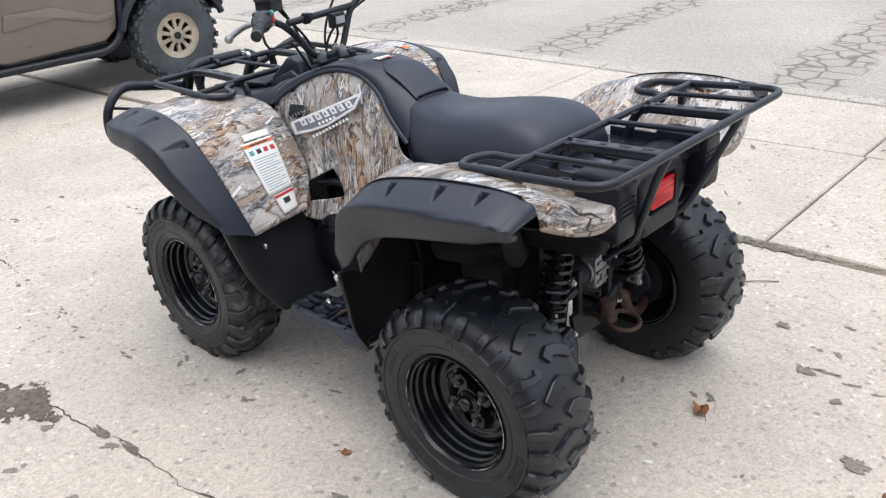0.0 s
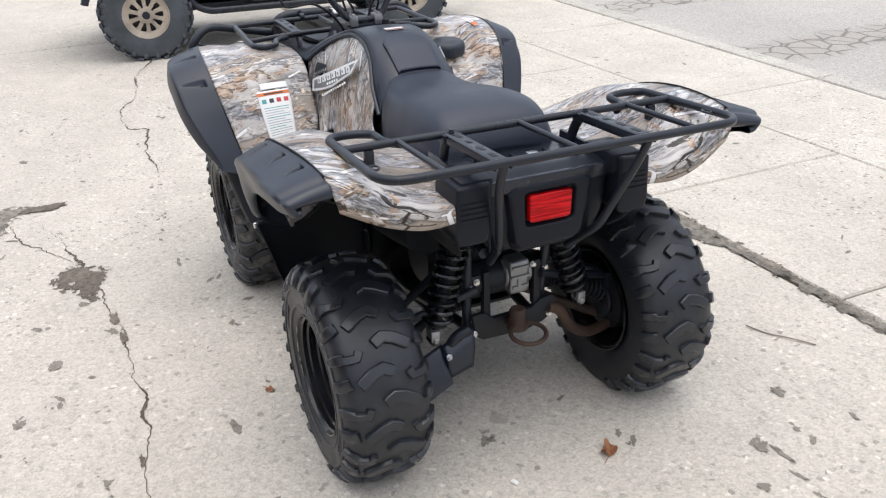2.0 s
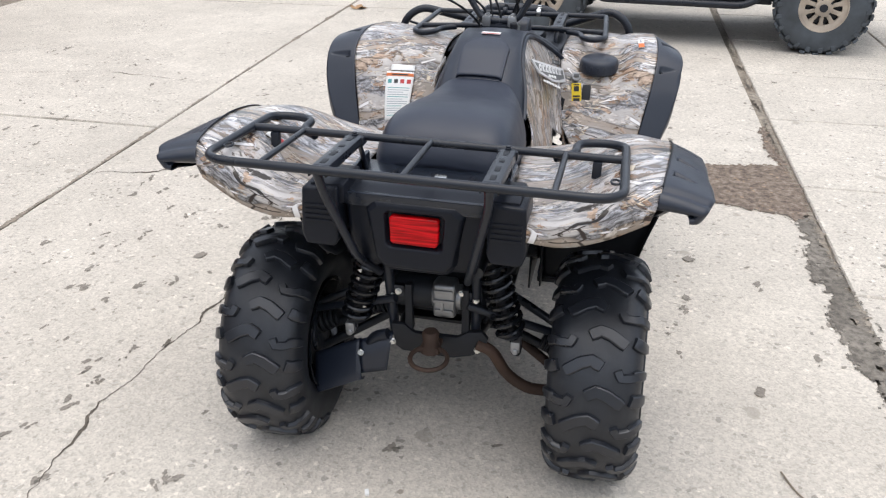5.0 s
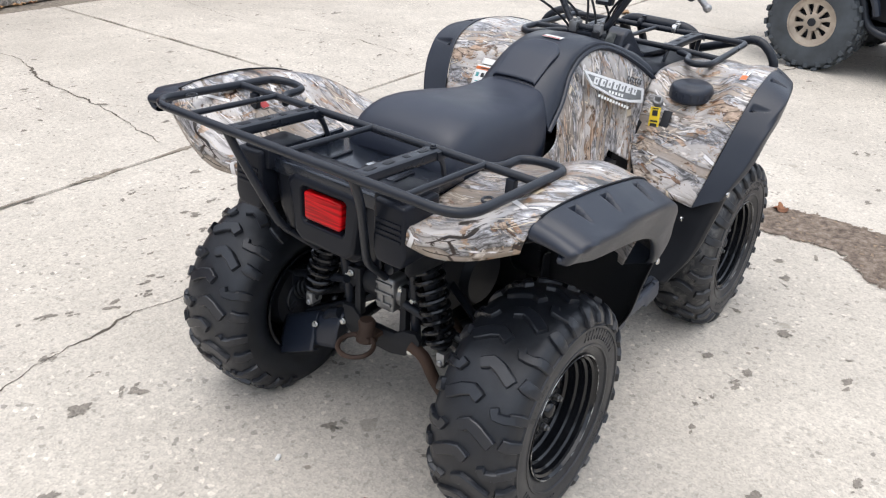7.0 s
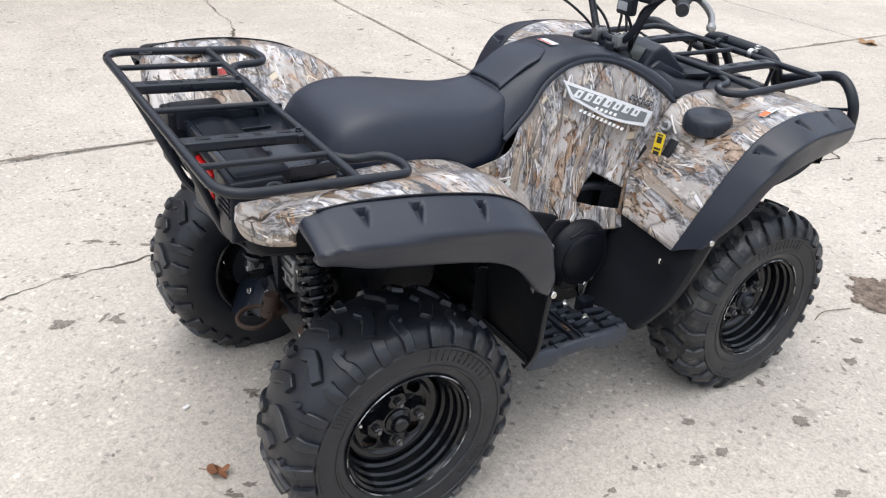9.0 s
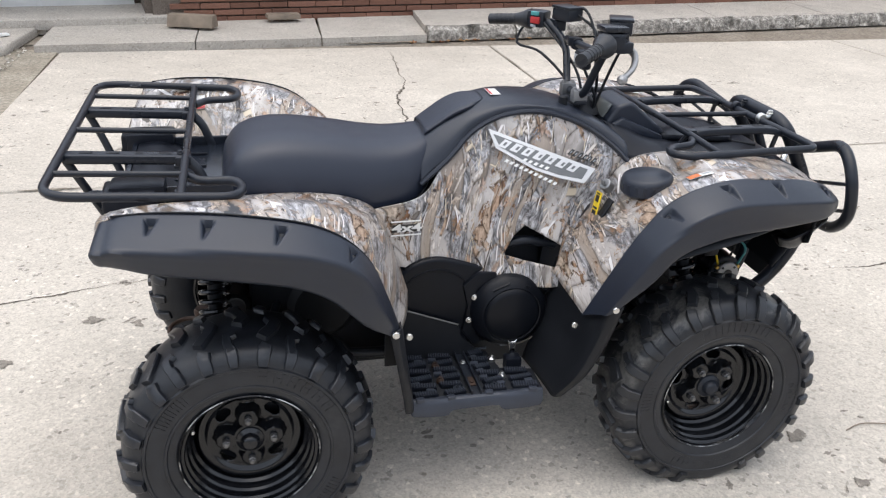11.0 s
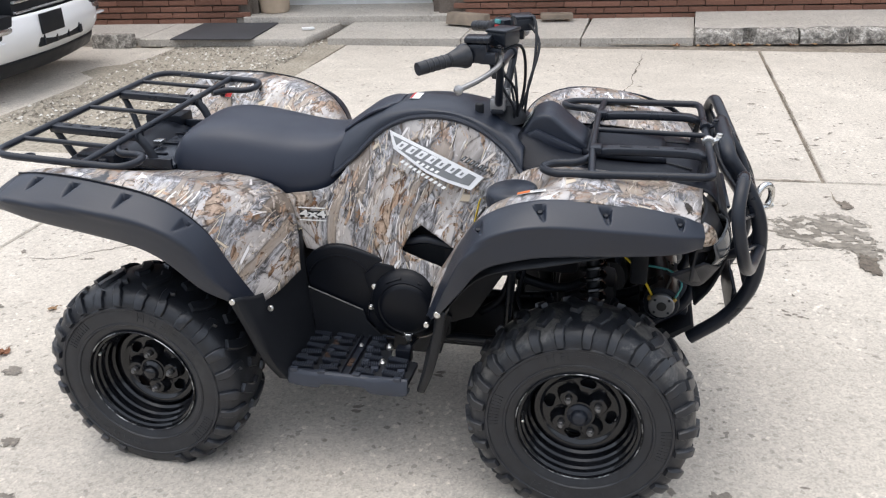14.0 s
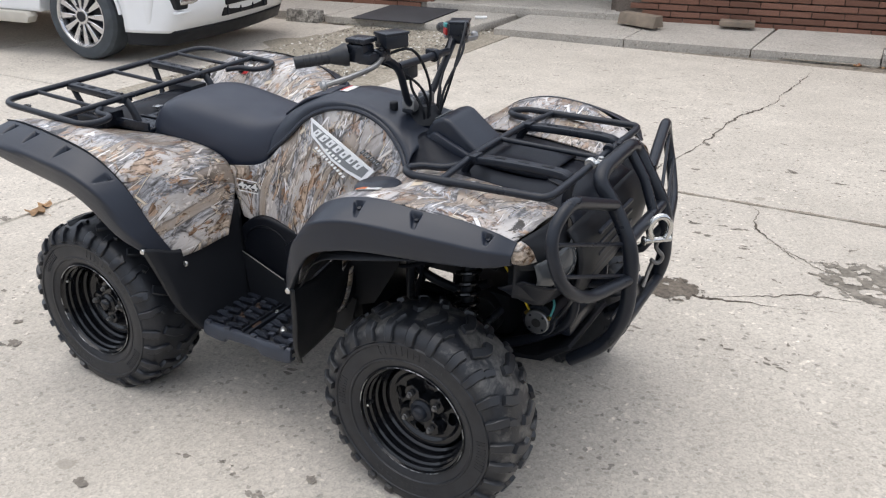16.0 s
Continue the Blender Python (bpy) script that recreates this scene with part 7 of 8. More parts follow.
    part("inner_fender", sided(slab([(0.235, 0.80), (0.42, 0.80), (0.40, 0.56), (0.30, 0.40), (0.20, 0.36)], 0.196, 0.200, "y", 0), s), DARKPLASTIC, quad)
    part("apron", sided(slab([(-0.240, 0.296), (-0.240, 0.484), (-0.228, 0.490), (-0.030, 0.414), (-0.020, 0.375), (0.020, 0.335), (0.045, 0.296)], 0.242, 0.248, "y", 0.002, 1), s), DARKPLASTIC, quad)
    # added dark panel that keeps light from showing below the belt cover
    part("sump_guard", sided(slab([(-0.19, 0.262), (0.20, 0.262), (0.24, 0.40), (0.10, 0.44), (-0.19, 0.40)], 0.205, 0.211, "y", 0.002, 1), s), DARKPLASTIC, quad)
    part("apron_edge", sided(tube([(-0.236, 0.2485, 0.487), (-0.228, 0.2485, 0.490), (-0.030, 0.2485, 0.414)], 0.0022, 6), s), BADGEGREY, quad)


def engine(s):
    """Belt cover: a flat rear drum, a domed front one that stands further out, and the apron below them."""
    cx, cz, dx, dz = 0.116, 0.451, -0.097, 0.480
    pts = [(dx + 0.139 * math.cos(a), dz + 0.139 * math.sin(a)) for a in (radians(72 + 190 * k / 21) for k in range(22))]
    pts += [(cx + 0.112 * math.cos(a), cz + 0.112 * math.sin(a)) for a in (radians(-100 + 180 * k / 19) for k in range(20))]
    cover = part("belt_cover", sided(slab(pts, 0.12, 0.236, "y", 0.012, 3), s), COVERBLACK, quad, "black plastic belt cover")
    arc = [(dx + 0.106 * math.cos(a), 0.2365, dz + 0.106 * math.sin(a)) for a in (radians(-20 + 190 * k / 24) for k in range(25))]
    part("cover_ridge", sided(tube(arc, 0.0030, 6), s), COVERBLACK, cover)
    part("cover_drum", sided(moved(lathe([(0.0, 0.296), (0.066, 0.294), (0.076, 0.290), (0.081, 0.284), (0.0845, 0.2855), (0.102, 0.274), (0.112, 0.258), (0.1165, 0.236), (0.118, 0.12)], 52), Matrix.Translation((cx, 0, cz))), s), COVERBLACK, cover)
    part("cover_flange", sided(slab([(-0.020, 0.535), (0.022, 0.572), (0.075, 0.570), (0.085, 0.545), (0.020, 0.500), (0.014, 0.400), (0.045, 0.352), (0.020, 0.340), (-0.018, 0.390), (-0.004, 0.470)], 0.150, 0.248, "y", 0.007, 2), s), COVERBLACK, cover)
    for turn, wide in ((112, 0.052), (62, 0.014)):
        m = Matrix.Translation((cx + 0.091 * math.cos(radians(turn)), 0.277, cz + 0.091 * math.sin(radians(turn)))) @ Matrix.Rotation(radians(90 - turn), 4, "Y") @ Matrix.Rotation(radians(-38), 4, "X")
        part("cover_mark", sided(moved(box(0, 0, 0, wide, 0.006, 0.014, 0.002), m), s), COVERBLACK, cover)
    for x, z in ((0.013, 0.499), (-0.001, 0.428)):
        part("cover_bolt", sided(bolt_geo((x, 0.252, z), (0, 1, 0), 0.0068), s), ZINC, cover)
    for a in (215, 265, 320, 20):
        part("cover_bolt", sided(bolt_geo((cx + 0.121 * math.cos(radians(a)), 0.236, cz + 0.121 * math.sin(radians(a))), (0, 1, 0), 0.0055), s), STEEL, cover)
    part("clamp_tab", sided(slab([(0.108, 0.372), (0.116, 0.366), (0.128, 0.366), (0.136, 0.374), (0.130, 0.336), (0.116, 0.336)], 0.284, 0.290, "y", 0.002, 1), s), ZINC, quad, "bright bent metal tab")
    lip = [[(0.247, 0.232, 0.528), (0.246, 0.250, 0.522)], [(0.240, 0.238, 0.455), (0.236, 0.258, 0.450)], [(0.208, 0.246, 0.372), (0.204, 0.262, 0.372)], [(0.150, 0.250, 0.340), (0.150, 0.264, 0.344)], [(0.096, 0.250, 0.338), (0.097, 0.262, 0.341)]]
    part("panel_lip", sided(loft(lip, 20, 5), s), CAMO, quad, thick=0.004, side=0)


def chassis():
    part("engine_block", join(box(0.02, 0, 0.46, 0.42, 0.34, 0.34, 0.03), box(0.12, 0, 0.68, 0.20, 0.22, 0.20, 0.02), box(-0.12, 0, 0.70, 0.28, 0.26, 0.14, 0.02)), DARKPLASTIC, quad, "black engine and gearbox mass")
    part("skid_plate", slab([(-0.50, 0.285), (-0.30, 0.262), (0.40, 0.262), (0.86, 0.330), (0.95, 0.40), (0.94, 0.41), (0.84, 0.345), (0.40, 0.275), (-0.30, 0.275), (-0.50, 0.297)], -0.15, 0.15, "y", 0.002, 1), DARKPLASTIC, quad)
    part("battery_box", box(-0.52, 0, 0.70, 0.34, 0.30, 0.16, 0.02), DARKPLASTIC, quad)
    part("air_box", join(box(0.50, 0, 0.62, 0.22, 0.24, 0.20, 0.03), tube([(0.43, 0, 0.86), (0.50, 0, 0.44)], 0.020, 12)), DARKPLASTIC, quad)
    # hoses and wires added to break up the light gap behind the front flare
    part("coolant_hose", tube(spline([(0.30, -0.10, 0.66), (0.38, -0.12, 0.56), (0.44, -0.11, 0.50), (0.56, -0.10, 0.47), (0.66, -0.10, 0.52)], 24), 0.015, 10), SATINBLACK, quad, "black hose added to break up a bright gap")
    part("coolant_hose", tube(spline([(0.34, 0.02, 0.70), (0.40, -0.04, 0.52), (0.37, -0.06, 0.40), (0.30, -0.05, 0.33)], 20), 0.013, 10), SATINBLACK, quad, "black hose added to break up a bright gap")
    part("wiring_loom", join(tube(spline([(0.26, -0.16, 0.62), (0.36, -0.17, 0.54), (0.47, -0.16, 0.57), (0.58, -0.15, 0.66)], 20), 0.007, 8), tube(spline([(0.42, -0.16, 0.70), (0.45, -0.15, 0.56), (0.43, -0.14, 0.44), (0.48, -0.14, 0.34)], 20), 0.006, 8)), SATINBLACK, quad)
    part("radiator", box(0.78, 0, 0.66, 0.05, 0.36, 0.24, 0.01), DARKPLASTIC, quad)
    for s in (-1, 1):
        part("frame_rail", sided(tube(fillet([(-0.82, 0.14, 0.64), (-0.40, 0.15, 0.66), (-0.15, 0.17, 0.70), (0.35, 0.16, 0.72), (0.90, 0.14, 0.70)], 0.08), 0.016, 10), s), STEEL, quad)
        part("frame_rail", sided(tube(fillet([(-0.66, 0.10, 0.32), (-0.30, 0.15, 0.29), (0.40, 0.15, 0.29), (0.75, 0.12, 0.34), (0.94, 0.11, 0.46), (0.93, 0.12, 0.72)], 0.08), 0.016, 10), s), STEEL, quad)
        part("frame_post", sided(tube([(-0.66, 0.115, 0.335), (-0.70, 0.125, 0.64)], 0.014, 10), s), STEEL, quad)
        part("frame_post", sided(tube([(0.40, 0.15, 0.30), (0.42, 0.16, 0.70)], 0.014, 10), s), STEEL, quad)
        # rear arms, shaft and shock
        up = part("upper_arm", sided(join(tube([(-0.70, 0.10, 0.470), (-0.64, 0.36, 0.372)], 0.012, 10), tube([(-0.52, 0.11, 0.470), (-0.61, 0.36, 0.372)], 0.012, 10)), s), STEEL, quad)
        low = part("lower_arm", sided(join(tube(spline([(-0.70, 0.125, 0.352), (-0.695, 0.168, 0.330), (-0.69, 0.210, 0.262), (-0.685, 0.271, 0.220), (-0.665, 0.345, 0.208), (-0.650, 0.375, 0.205)], 22), 0.0165, 12), tube([(-0.50, 0.12, 0.335), (-0.61, 0.37, 0.215)], 0.014, 10)), s), RUST if s < 0 else STEEL, quad, "tubular lower suspension arm")
        part("drive_shaft", sided(join(tube([(-0.62, 0.07, 0.43), (-0.62, 0.37, 0.288)], 0.013, 10), *[drum((-0.62, 0.115 + 0.014 * k, 0.414 - 0.0056 * k), (0, 1, -0.4), 0.036 - 0.0035 * k, 0.010, 18, 0.003) for k in range(6)], *[drum((-0.62, 0.30 + 0.014 * k, 0.338 - 0.0056 * k), (0, 1, -0.4), 0.024 + 0.0035 * k, 0.010, 18, 0.003) for k in range(5)]), s), DARKPLASTIC, quad)
        part("knuckle", sided(join(box(-0.628, 0.375, 0.290, 0.06, 0.035, 0.19, 0.01), drum((-0.622, 0.38, 0.283), (0, 1, 0), 0.06, 0.05)), s), STEEL, quad)
        shock((-0.695, s * 0.233, 0.352), (-0.685, s * 0.142, 0.655), True)
        # front arms, shock, steering rod
        part("upper_arm", sided(join(tube([(0.72, 0.14, 0.460), (0.645, 0.36, 0.365)], 0.012, 10), tube([(0.52, 0.14, 0.460), (0.630, 0.36, 0.365)], 0.012, 10)), s), STEEL, quad)
        part("lower_arm", sided(join(tube([(0.74, 0.13, 0.315), (0.645, 0.37, 0.215)], 0.014, 10), tube([(0.50, 0.13, 0.315), (0.630, 0.37, 0.215)], 0.014, 10)), s), STEEL, quad)
        part("steering_rod", sided(join(tube([(0.53, 0.05, 0.40), (0.52, 0.37, 0.33)], 0.008, 8), drum((0.52, 0.365, 0.33), (0, 0, 1), 0.015, 0.03)), s), STEEL, quad)
        part("knuckle", sided(join(box(0.640, 0.378, 0.290, 0.05, 0.035, 0.19, 0.01), drum((0.645, 0.385, 0.283), (0, 1, 0), 0.055, 0.05)), s), STEEL, quad)
        part("drive_shaft", sided(join(tube([(0.628, 0.08, 0.40), (0.640, 0.38, 0.285)], 0.012, 10), *[drum((0.628, 0.13 + 0.013 * k, 0.385 - 0.004 * k), (0, 1, -0.3), 0.034 - 0.003 * k, 0.009, 18, 0.003) for k in range(6)]), s), DARKPLASTIC, quad)
        shock((0.665, s * 0.275, 0.375), (0.645, s * 0.190, 0.735), False)
        part("horn", sided(join(drum((0.560, 0.245, 0.735), (0, 1, 0), 0.026, 0.018, 28), drum((0.560, 0.256, 0.735), (0, 1, 0), 0.012, 0.008, 20)), s), STEEL, quad)
    part("front_gearbox", join(box(0.63, 0, 0.40, 0.18, 0.15, 0.15, 0.03), drum((0.628, 0, 0.40), (0, 1, 0), 0.07, 0.22)), DARKPLASTIC, quad)
    # rear gearbox: black axle housing with a small bare alloy case, two posts, guard plate, hitch and ring
    part("axle_housing", join(drum((-0.640, 0.055, 0.468), (0, 1, 0), 0.046, 0.13, 30, 0.010), drum((-0.640, 0.105, 0.466), (0, 1, 0), 0.036, 0.05, 24, 0.006), drum((-0.640, -0.10, 0.466), (0, 1, 0), 0.040, 0.09, 28, 0.010)), DARKPLASTIC, quad)
    box_rear = part("final_drive", join(box(-0.672, -0.034, 0.474, 0.060, 0.062, 0.102, 0.012, 3), drum((-0.655, -0.004, 0.474), (0, 1, 0), 0.040, 0.014, 28, 0.004), drum((-0.655, -0.068, 0.470), (0, 1, 0), 0.036, 0.030, 28, 0.006)), ALLOY, quad, "bare alloy rear final drive case")
    for z, wide in ((0.506, 0.052), (0.477, 0.058), (0.447, 0.050)):
        part("case_rib", box(-0.703, -0.034, z, 0.010, wide, 0.009, 0.003), ALLOY, box_rear)
    part("case_rib", box(-0.703, -0.030, 0.462, 0.010, 0.010, 0.036, 0.003), ALLOY, box_rear)
    part("seal_ring", drum((-0.640, -0.142, 0.468), (0, 1, 0), 0.030, 0.010, 24, 0.003), ALLOY, box_rear)
    for y in (0.066, -0.092):
        part("frame_post", slab([(y - 0.011, 0.370), (y + 0.011, 0.370), (y + 0.009, 0.512), (y - 0.009, 0.512)], -0.695, -0.672, "x", 0.003, 2), DARKPLASTIC, quad)
    part("guard_plate", slab([(0.116, 0.388), (0.104, 0.318), (0.084, 0.304), (-0.058, 0.298), (-0.110, 0.312), (-0.148, 0.334), (-0.156, 0.372), (-0.140, 0.392), (-0.100, 0.386), (-0.070, 0.366), (0.050, 0.366), (0.078, 0.390)], -0.702, -0.686, "x", 0.003, 2), DARKPLASTIC, quad)
    for y, z in ((0.095, 0.486), (-0.081, 0.500), (-0.120, 0.482), (0.112, 0.470), (-0.128, 0.335), (0.112, 0.332)):
        part("frame_bolt", bolt_geo((-0.704 if z < 0.4 else -0.690, y, z), (-1, 0, 0), 0.0072), ZINC, quad)
    for s in (-1, 1):
        part("frame_ear", box(-0.672, s * 0.105, 0.485, 0.030, 0.050, 0.036, 0.006), STEEL, quad)
    hitch = part("hitch", join(box(-0.725, -0.006, 0.352, 0.070, 0.052, 0.014, 0.004), moved(lathe([(0.0, 0.062), (0.019, 0.062), (0.024, 0.054), (0.021, 0.030), (0.028, 0.012), (0.030, 0.0), (0.0, 0.0)], 24), Matrix.Translation((-0.738, -0.006, 0.340)) @ Matrix.Rotation(radians(90), 4, "X"))), RUST, quad, "rusty trailer hitch mount")
    part("tow_ring", tube([(-0.789 + 0.045 * math.cos(a), -0.012 + 0.050 * math.sin(a), 0.347 + 0.007 * math.cos(a)) for a in [k * math.pi / 14 for k in range(28)]], 0.0066, 10, True), RUST, hitch, "rusty steel tow ring")
    # angled steel guard under the left lower arm
    guard = part("arm_guard", loft([[(-0.690, 0.352, 0.252), (-0.712, 0.348, 0.215), (-0.738, 0.340, 0.148), (-0.715, 0.336, 0.140)], [(-0.690, 0.275, 0.290), (-0.712, 0.272, 0.252), (-0.738, 0.264, 0.185), (-0.715, 0.262, 0.176)], [(-0.690, 0.208, 0.322), (-0.712, 0.205, 0.285), (-0.738, 0.198, 0.218), (-0.715, 0.196, 0.208)]], 10, 12, True), PLASTIC, quad, "scratched black steel guard on the lower arm", thick=0.004, side=0)
    part("guard_arm", loft([[(-0.695, 0.212, 0.318), (-0.722, 0.206, 0.282), (-0.728, 0.200, 0.228)], [(-0.690, 0.112, 0.356), (-0.715, 0.116, 0.320), (-0.722, 0.126, 0.245)]], 8, 8, True), PLASTIC, guard, thick=0.004, side=0)
    part("guard_bolt", bolt_geo((-0.726, 0.200, 0.296), (-1, 0, 0.4), 0.007), ZINC, guard)
    part("muffler", tube(fillet([(-0.30, 0.20, 0.56), (-0.42, 0.19, 0.57), (-0.56, 0.185, 0.60)], 0.05), 0.062, 20), DARKPLASTIC, quad)
    # winch under the nose
    w = part("winch", join(drum((0.850, 0, 0.472), (0, 1, 0), 0.052, 0.33, 32, 0.004), box(0.86, 0, 0.435, 0.14, 0.22, 0.05, 0.01)), STEEL, quad, "black electric winch with a silver end cap")
    part("winch_cap", join(drum((0.850, -0.172, 0.472), (0, 1, 0), 0.037, 0.016, 32, 0.003)), ALLOY, w, "silver motor end cap")
    part("cap_mark", drum((0.850, -0.1815, 0.472), (0, 1, 0), 0.014, 0.003, 24, 0.001), BLACKPRINT, w)
    for k in range(4):
        a = radians(45 + 90 * k)
        part("cap_screw", drum((0.850 + 0.028 * math.cos(a), -0.1805, 0.472 + 0.028 * math.sin(a)), (0, 1, 0), 0.004, 0.004, 10, 0.001), STEEL, w)
    for k, (m, pts) in enumerate(((YELLOW, [(0.82, -0.165, 0.50), (0.79, -0.175, 0.56), (0.75, -0.16, 0.60), (0.70, -0.14, 0.64)]), (TEALPRINT, [(0.885, -0.165, 0.49), (0.90, -0.175, 0.55), (0.86, -0.17, 0.585), (0.76, -0.15, 0.59)]), (BLACKPRINT, [(0.86, -0.16, 0.52), (0.87, -0.16, 0.57), (0.84, -0.15, 0.63)]))):
        part("winch_lead", tube(spline(pts, 18), 0.0035, 8), m, w)
    for x in (0.815, 0.885):
        part("lead_stud", drum((x, -0.168, 0.492), (0, 1, 0), 0.006, 0.016, 10, 0.001), plain("brass", (0.55, 0.38, 0.12), 0.35, 1.0), w)
    part("fairlead", box(1.056, 0, 0.46, 0.02, 0.16, 0.05, 0.006), STEEL, quad)
    # nose: grille panel and lamps
    part("nose_panel", loft([[(0.965, y, 0.83), (0.995, y, 0.78), (1.000, y, 0.70), (0.97, y, 0.60), (0.93, y, 0.54)] for y in (-0.27, -0.2, -0.1, 0, 0.1, 0.2, 0.27)], 20, 20), DARKPLASTIC, quad, "black plastic nose panel", thick=0.006, side=0)
    for k in range(5):
        part("grille_bar", box(1.000 - 0.008 * max(0, k - 2), 0, 0.775 - 0.032 * k, 0.016, 0.26, 0.010, 0.003), PLASTIC, quad)
    for s in (-1, 1):
        lamp = part("headlamp", sided(loft([[(0.960, 0.245, 0.800), (0.985, 0.300, 0.805), (0.970, 0.380, 0.795), (0.945, 0.430, 0.785)], [(0.985, 0.245, 0.755), (1.000, 0.300, 0.750), (0.985, 0.380, 0.745), (0.955, 0.430, 0.750)], [(0.965, 0.250, 0.705), (0.985, 0.300, 0.700), (0.970, 0.370, 0.705), (0.945, 0.415, 0.720)]], 10, 14), s), plain("lamp_lens", (0.06, 0.065, 0.07), 0.06, 0.0, 0.1), quad, "clear headlamp lens", thick=0.004)
        part("lamp_surround", sided(loft([[(0.925, 0.235, 0.815), (0.93, 0.35, 0.82), (0.905, 0.45, 0.81)], [(0.930, 0.235, 0.66), (0.935, 0.35, 0.66), (0.895, 0.44, 0.70)]], 8, 10), s), DARKPLASTIC, quad, thick=0.004, side=0)
        part("nose_cheek", sided(loft([[(0.985, 0.25, 0.705), (0.975, 0.36, 0.70), (0.925, 0.45, 0.745)], [(0.96, 0.25, 0.64), (0.93, 0.36, 0.64), (0.85, 0.43, 0.70)], [(0.945, 0.22, 0.615), (0.905, 0.32, 0.625), (0.84, 0.39, 0.690)]], 12, 12), s), SATINBLACK, quad, thick=0.004, side=0)


def shock(lo, hi, rear):
    a, b = Vector(lo), Vector(hi)
    d = (b - a).normalized()
    body = part("shock_absorber", join(tube([a, a.lerp(b, 0.55)], 0.012, 12), tube([a.lerp(b, 0.4), b], 0.019, 14), drum(a.lerp(b, 0.14), d, 0.030, 0.010), drum(a.lerp(b, 0.93), d, 0.034, 0.012), drum(a - d * 0.004, (1, 0, 0), 0.014, 0.034), drum(b, (1, 0, 0), 0.014, 0.034)), DARKPLASTIC, quad, "coil-over shock absorber with a black spring")
    u = d.orthogonal().normalized()
    w = d.cross(u)
    turns = 9
    pts = [a.lerp(b, 0.16 + 0.76 * k / (turns * 14)) + (u * math.cos(k * 2 * math.pi / 14) + w * math.sin(k * 2 * math.pi / 14)) * (0.037 if rear else 0.032) for k in range(turns * 14 + 1)]
    part("coil_spring", tube(pts, 0.0072, 8), GLOSSBLACK, body)
    part("shock_clevis", join(box(a.x, a.y, a.z + 0.012, 0.04, 0.026, 0.034, 0.005), drum(a, (1, 0, 0), 0.009, 0.052)), ALLOY if rear else STEEL, body)


for s in (-1, 1):
    footwell(s)
    engine(s)
chassis()

# the sprung body behind the front fenders leans a little to its right, and the bumper sits off centre
LEAN_BODY = Matrix.Translation((0, 0, 0.4)) @ Matrix.Rotation(radians(1.15), 4, "X") @ Matrix.Translation((0, 0, -0.4))
UPRIGHT = {"front_fender", "front_flare", "lamp_housing", "fender_corner", "warning_sticker", "small_label", "front_rack", "front_cowl", "cowl_rib", "storage_lid", "fuel_cap", "ignition_key", "key_tag", "fuse_hatch", "headlamp", "nose_cheek", "handlebar", "steering_stem", "stem_boot", "footboard", "brake_pedal", "front_mudguard", "rear_mudguard", "guard_bolt", "belt_cover", "apron", "apron_edge", "clamp_tab", "panel_lip", "arm_guard", "guard_plate", "frame_bolt", "frame_post", "frame_ear", "hitch", "final_drive", "axle_housing", "shock_absorber", "winch"}
for ob in quad.children:
    kind = ob.name.split(".")[0]
    if kind in UPRIGHT or kind in ("flare_screw", "fender_label") and ob.data.vertices[0].co.x > 0:
        continue
    if kind not in ("wheel", "knuckle", "lower_arm", "upper_arm", "drive_shaft", "steering_rod"):
        off = 0.025 if kind == "front_bumper" else 0.0
        ob.matrix_local = Matrix.Translation((0, off, 0)) @ LEAN_BODY @ ob.matrix_local


# ---- parked vehicles in the background ----
TAN = plain("tan_vehicle_paint", (0.20, 0.165, 0.14), 0.35, 0.25, 0.05, 300.0, 0.03)
BRONZE = plain("bronze_cast_wheel", (0.37, 0.315, 0.255), 0.5, 0.3, 0.3, 60.0, 0.1)
CARWHITE = plain("white_car_paint", (0.80, 0.81, 0.82), 0.18, 0.0, 0.02, 100.0, 0.01)
CHROME = plain("bright_wheel_alloy", (0.62, 0.62, 0.63), 0.22, 0.9, 0.08, 100.0, 0.02)
DARKGLASS = plain("dark_glass", (0.015, 0.018, 0.02), 0.05, 0.0, 0.1)
DUSTYRUBBER = plain("dusty_blue_grey_rubber", (0.052, 0.061, 0.070), 0.7, 0.0, 0.4, 60.0, 0.3)
STEP = plain("beige_running_board", (0.52, 0.49, 0.43), 0.5, 0.0, 0.08)


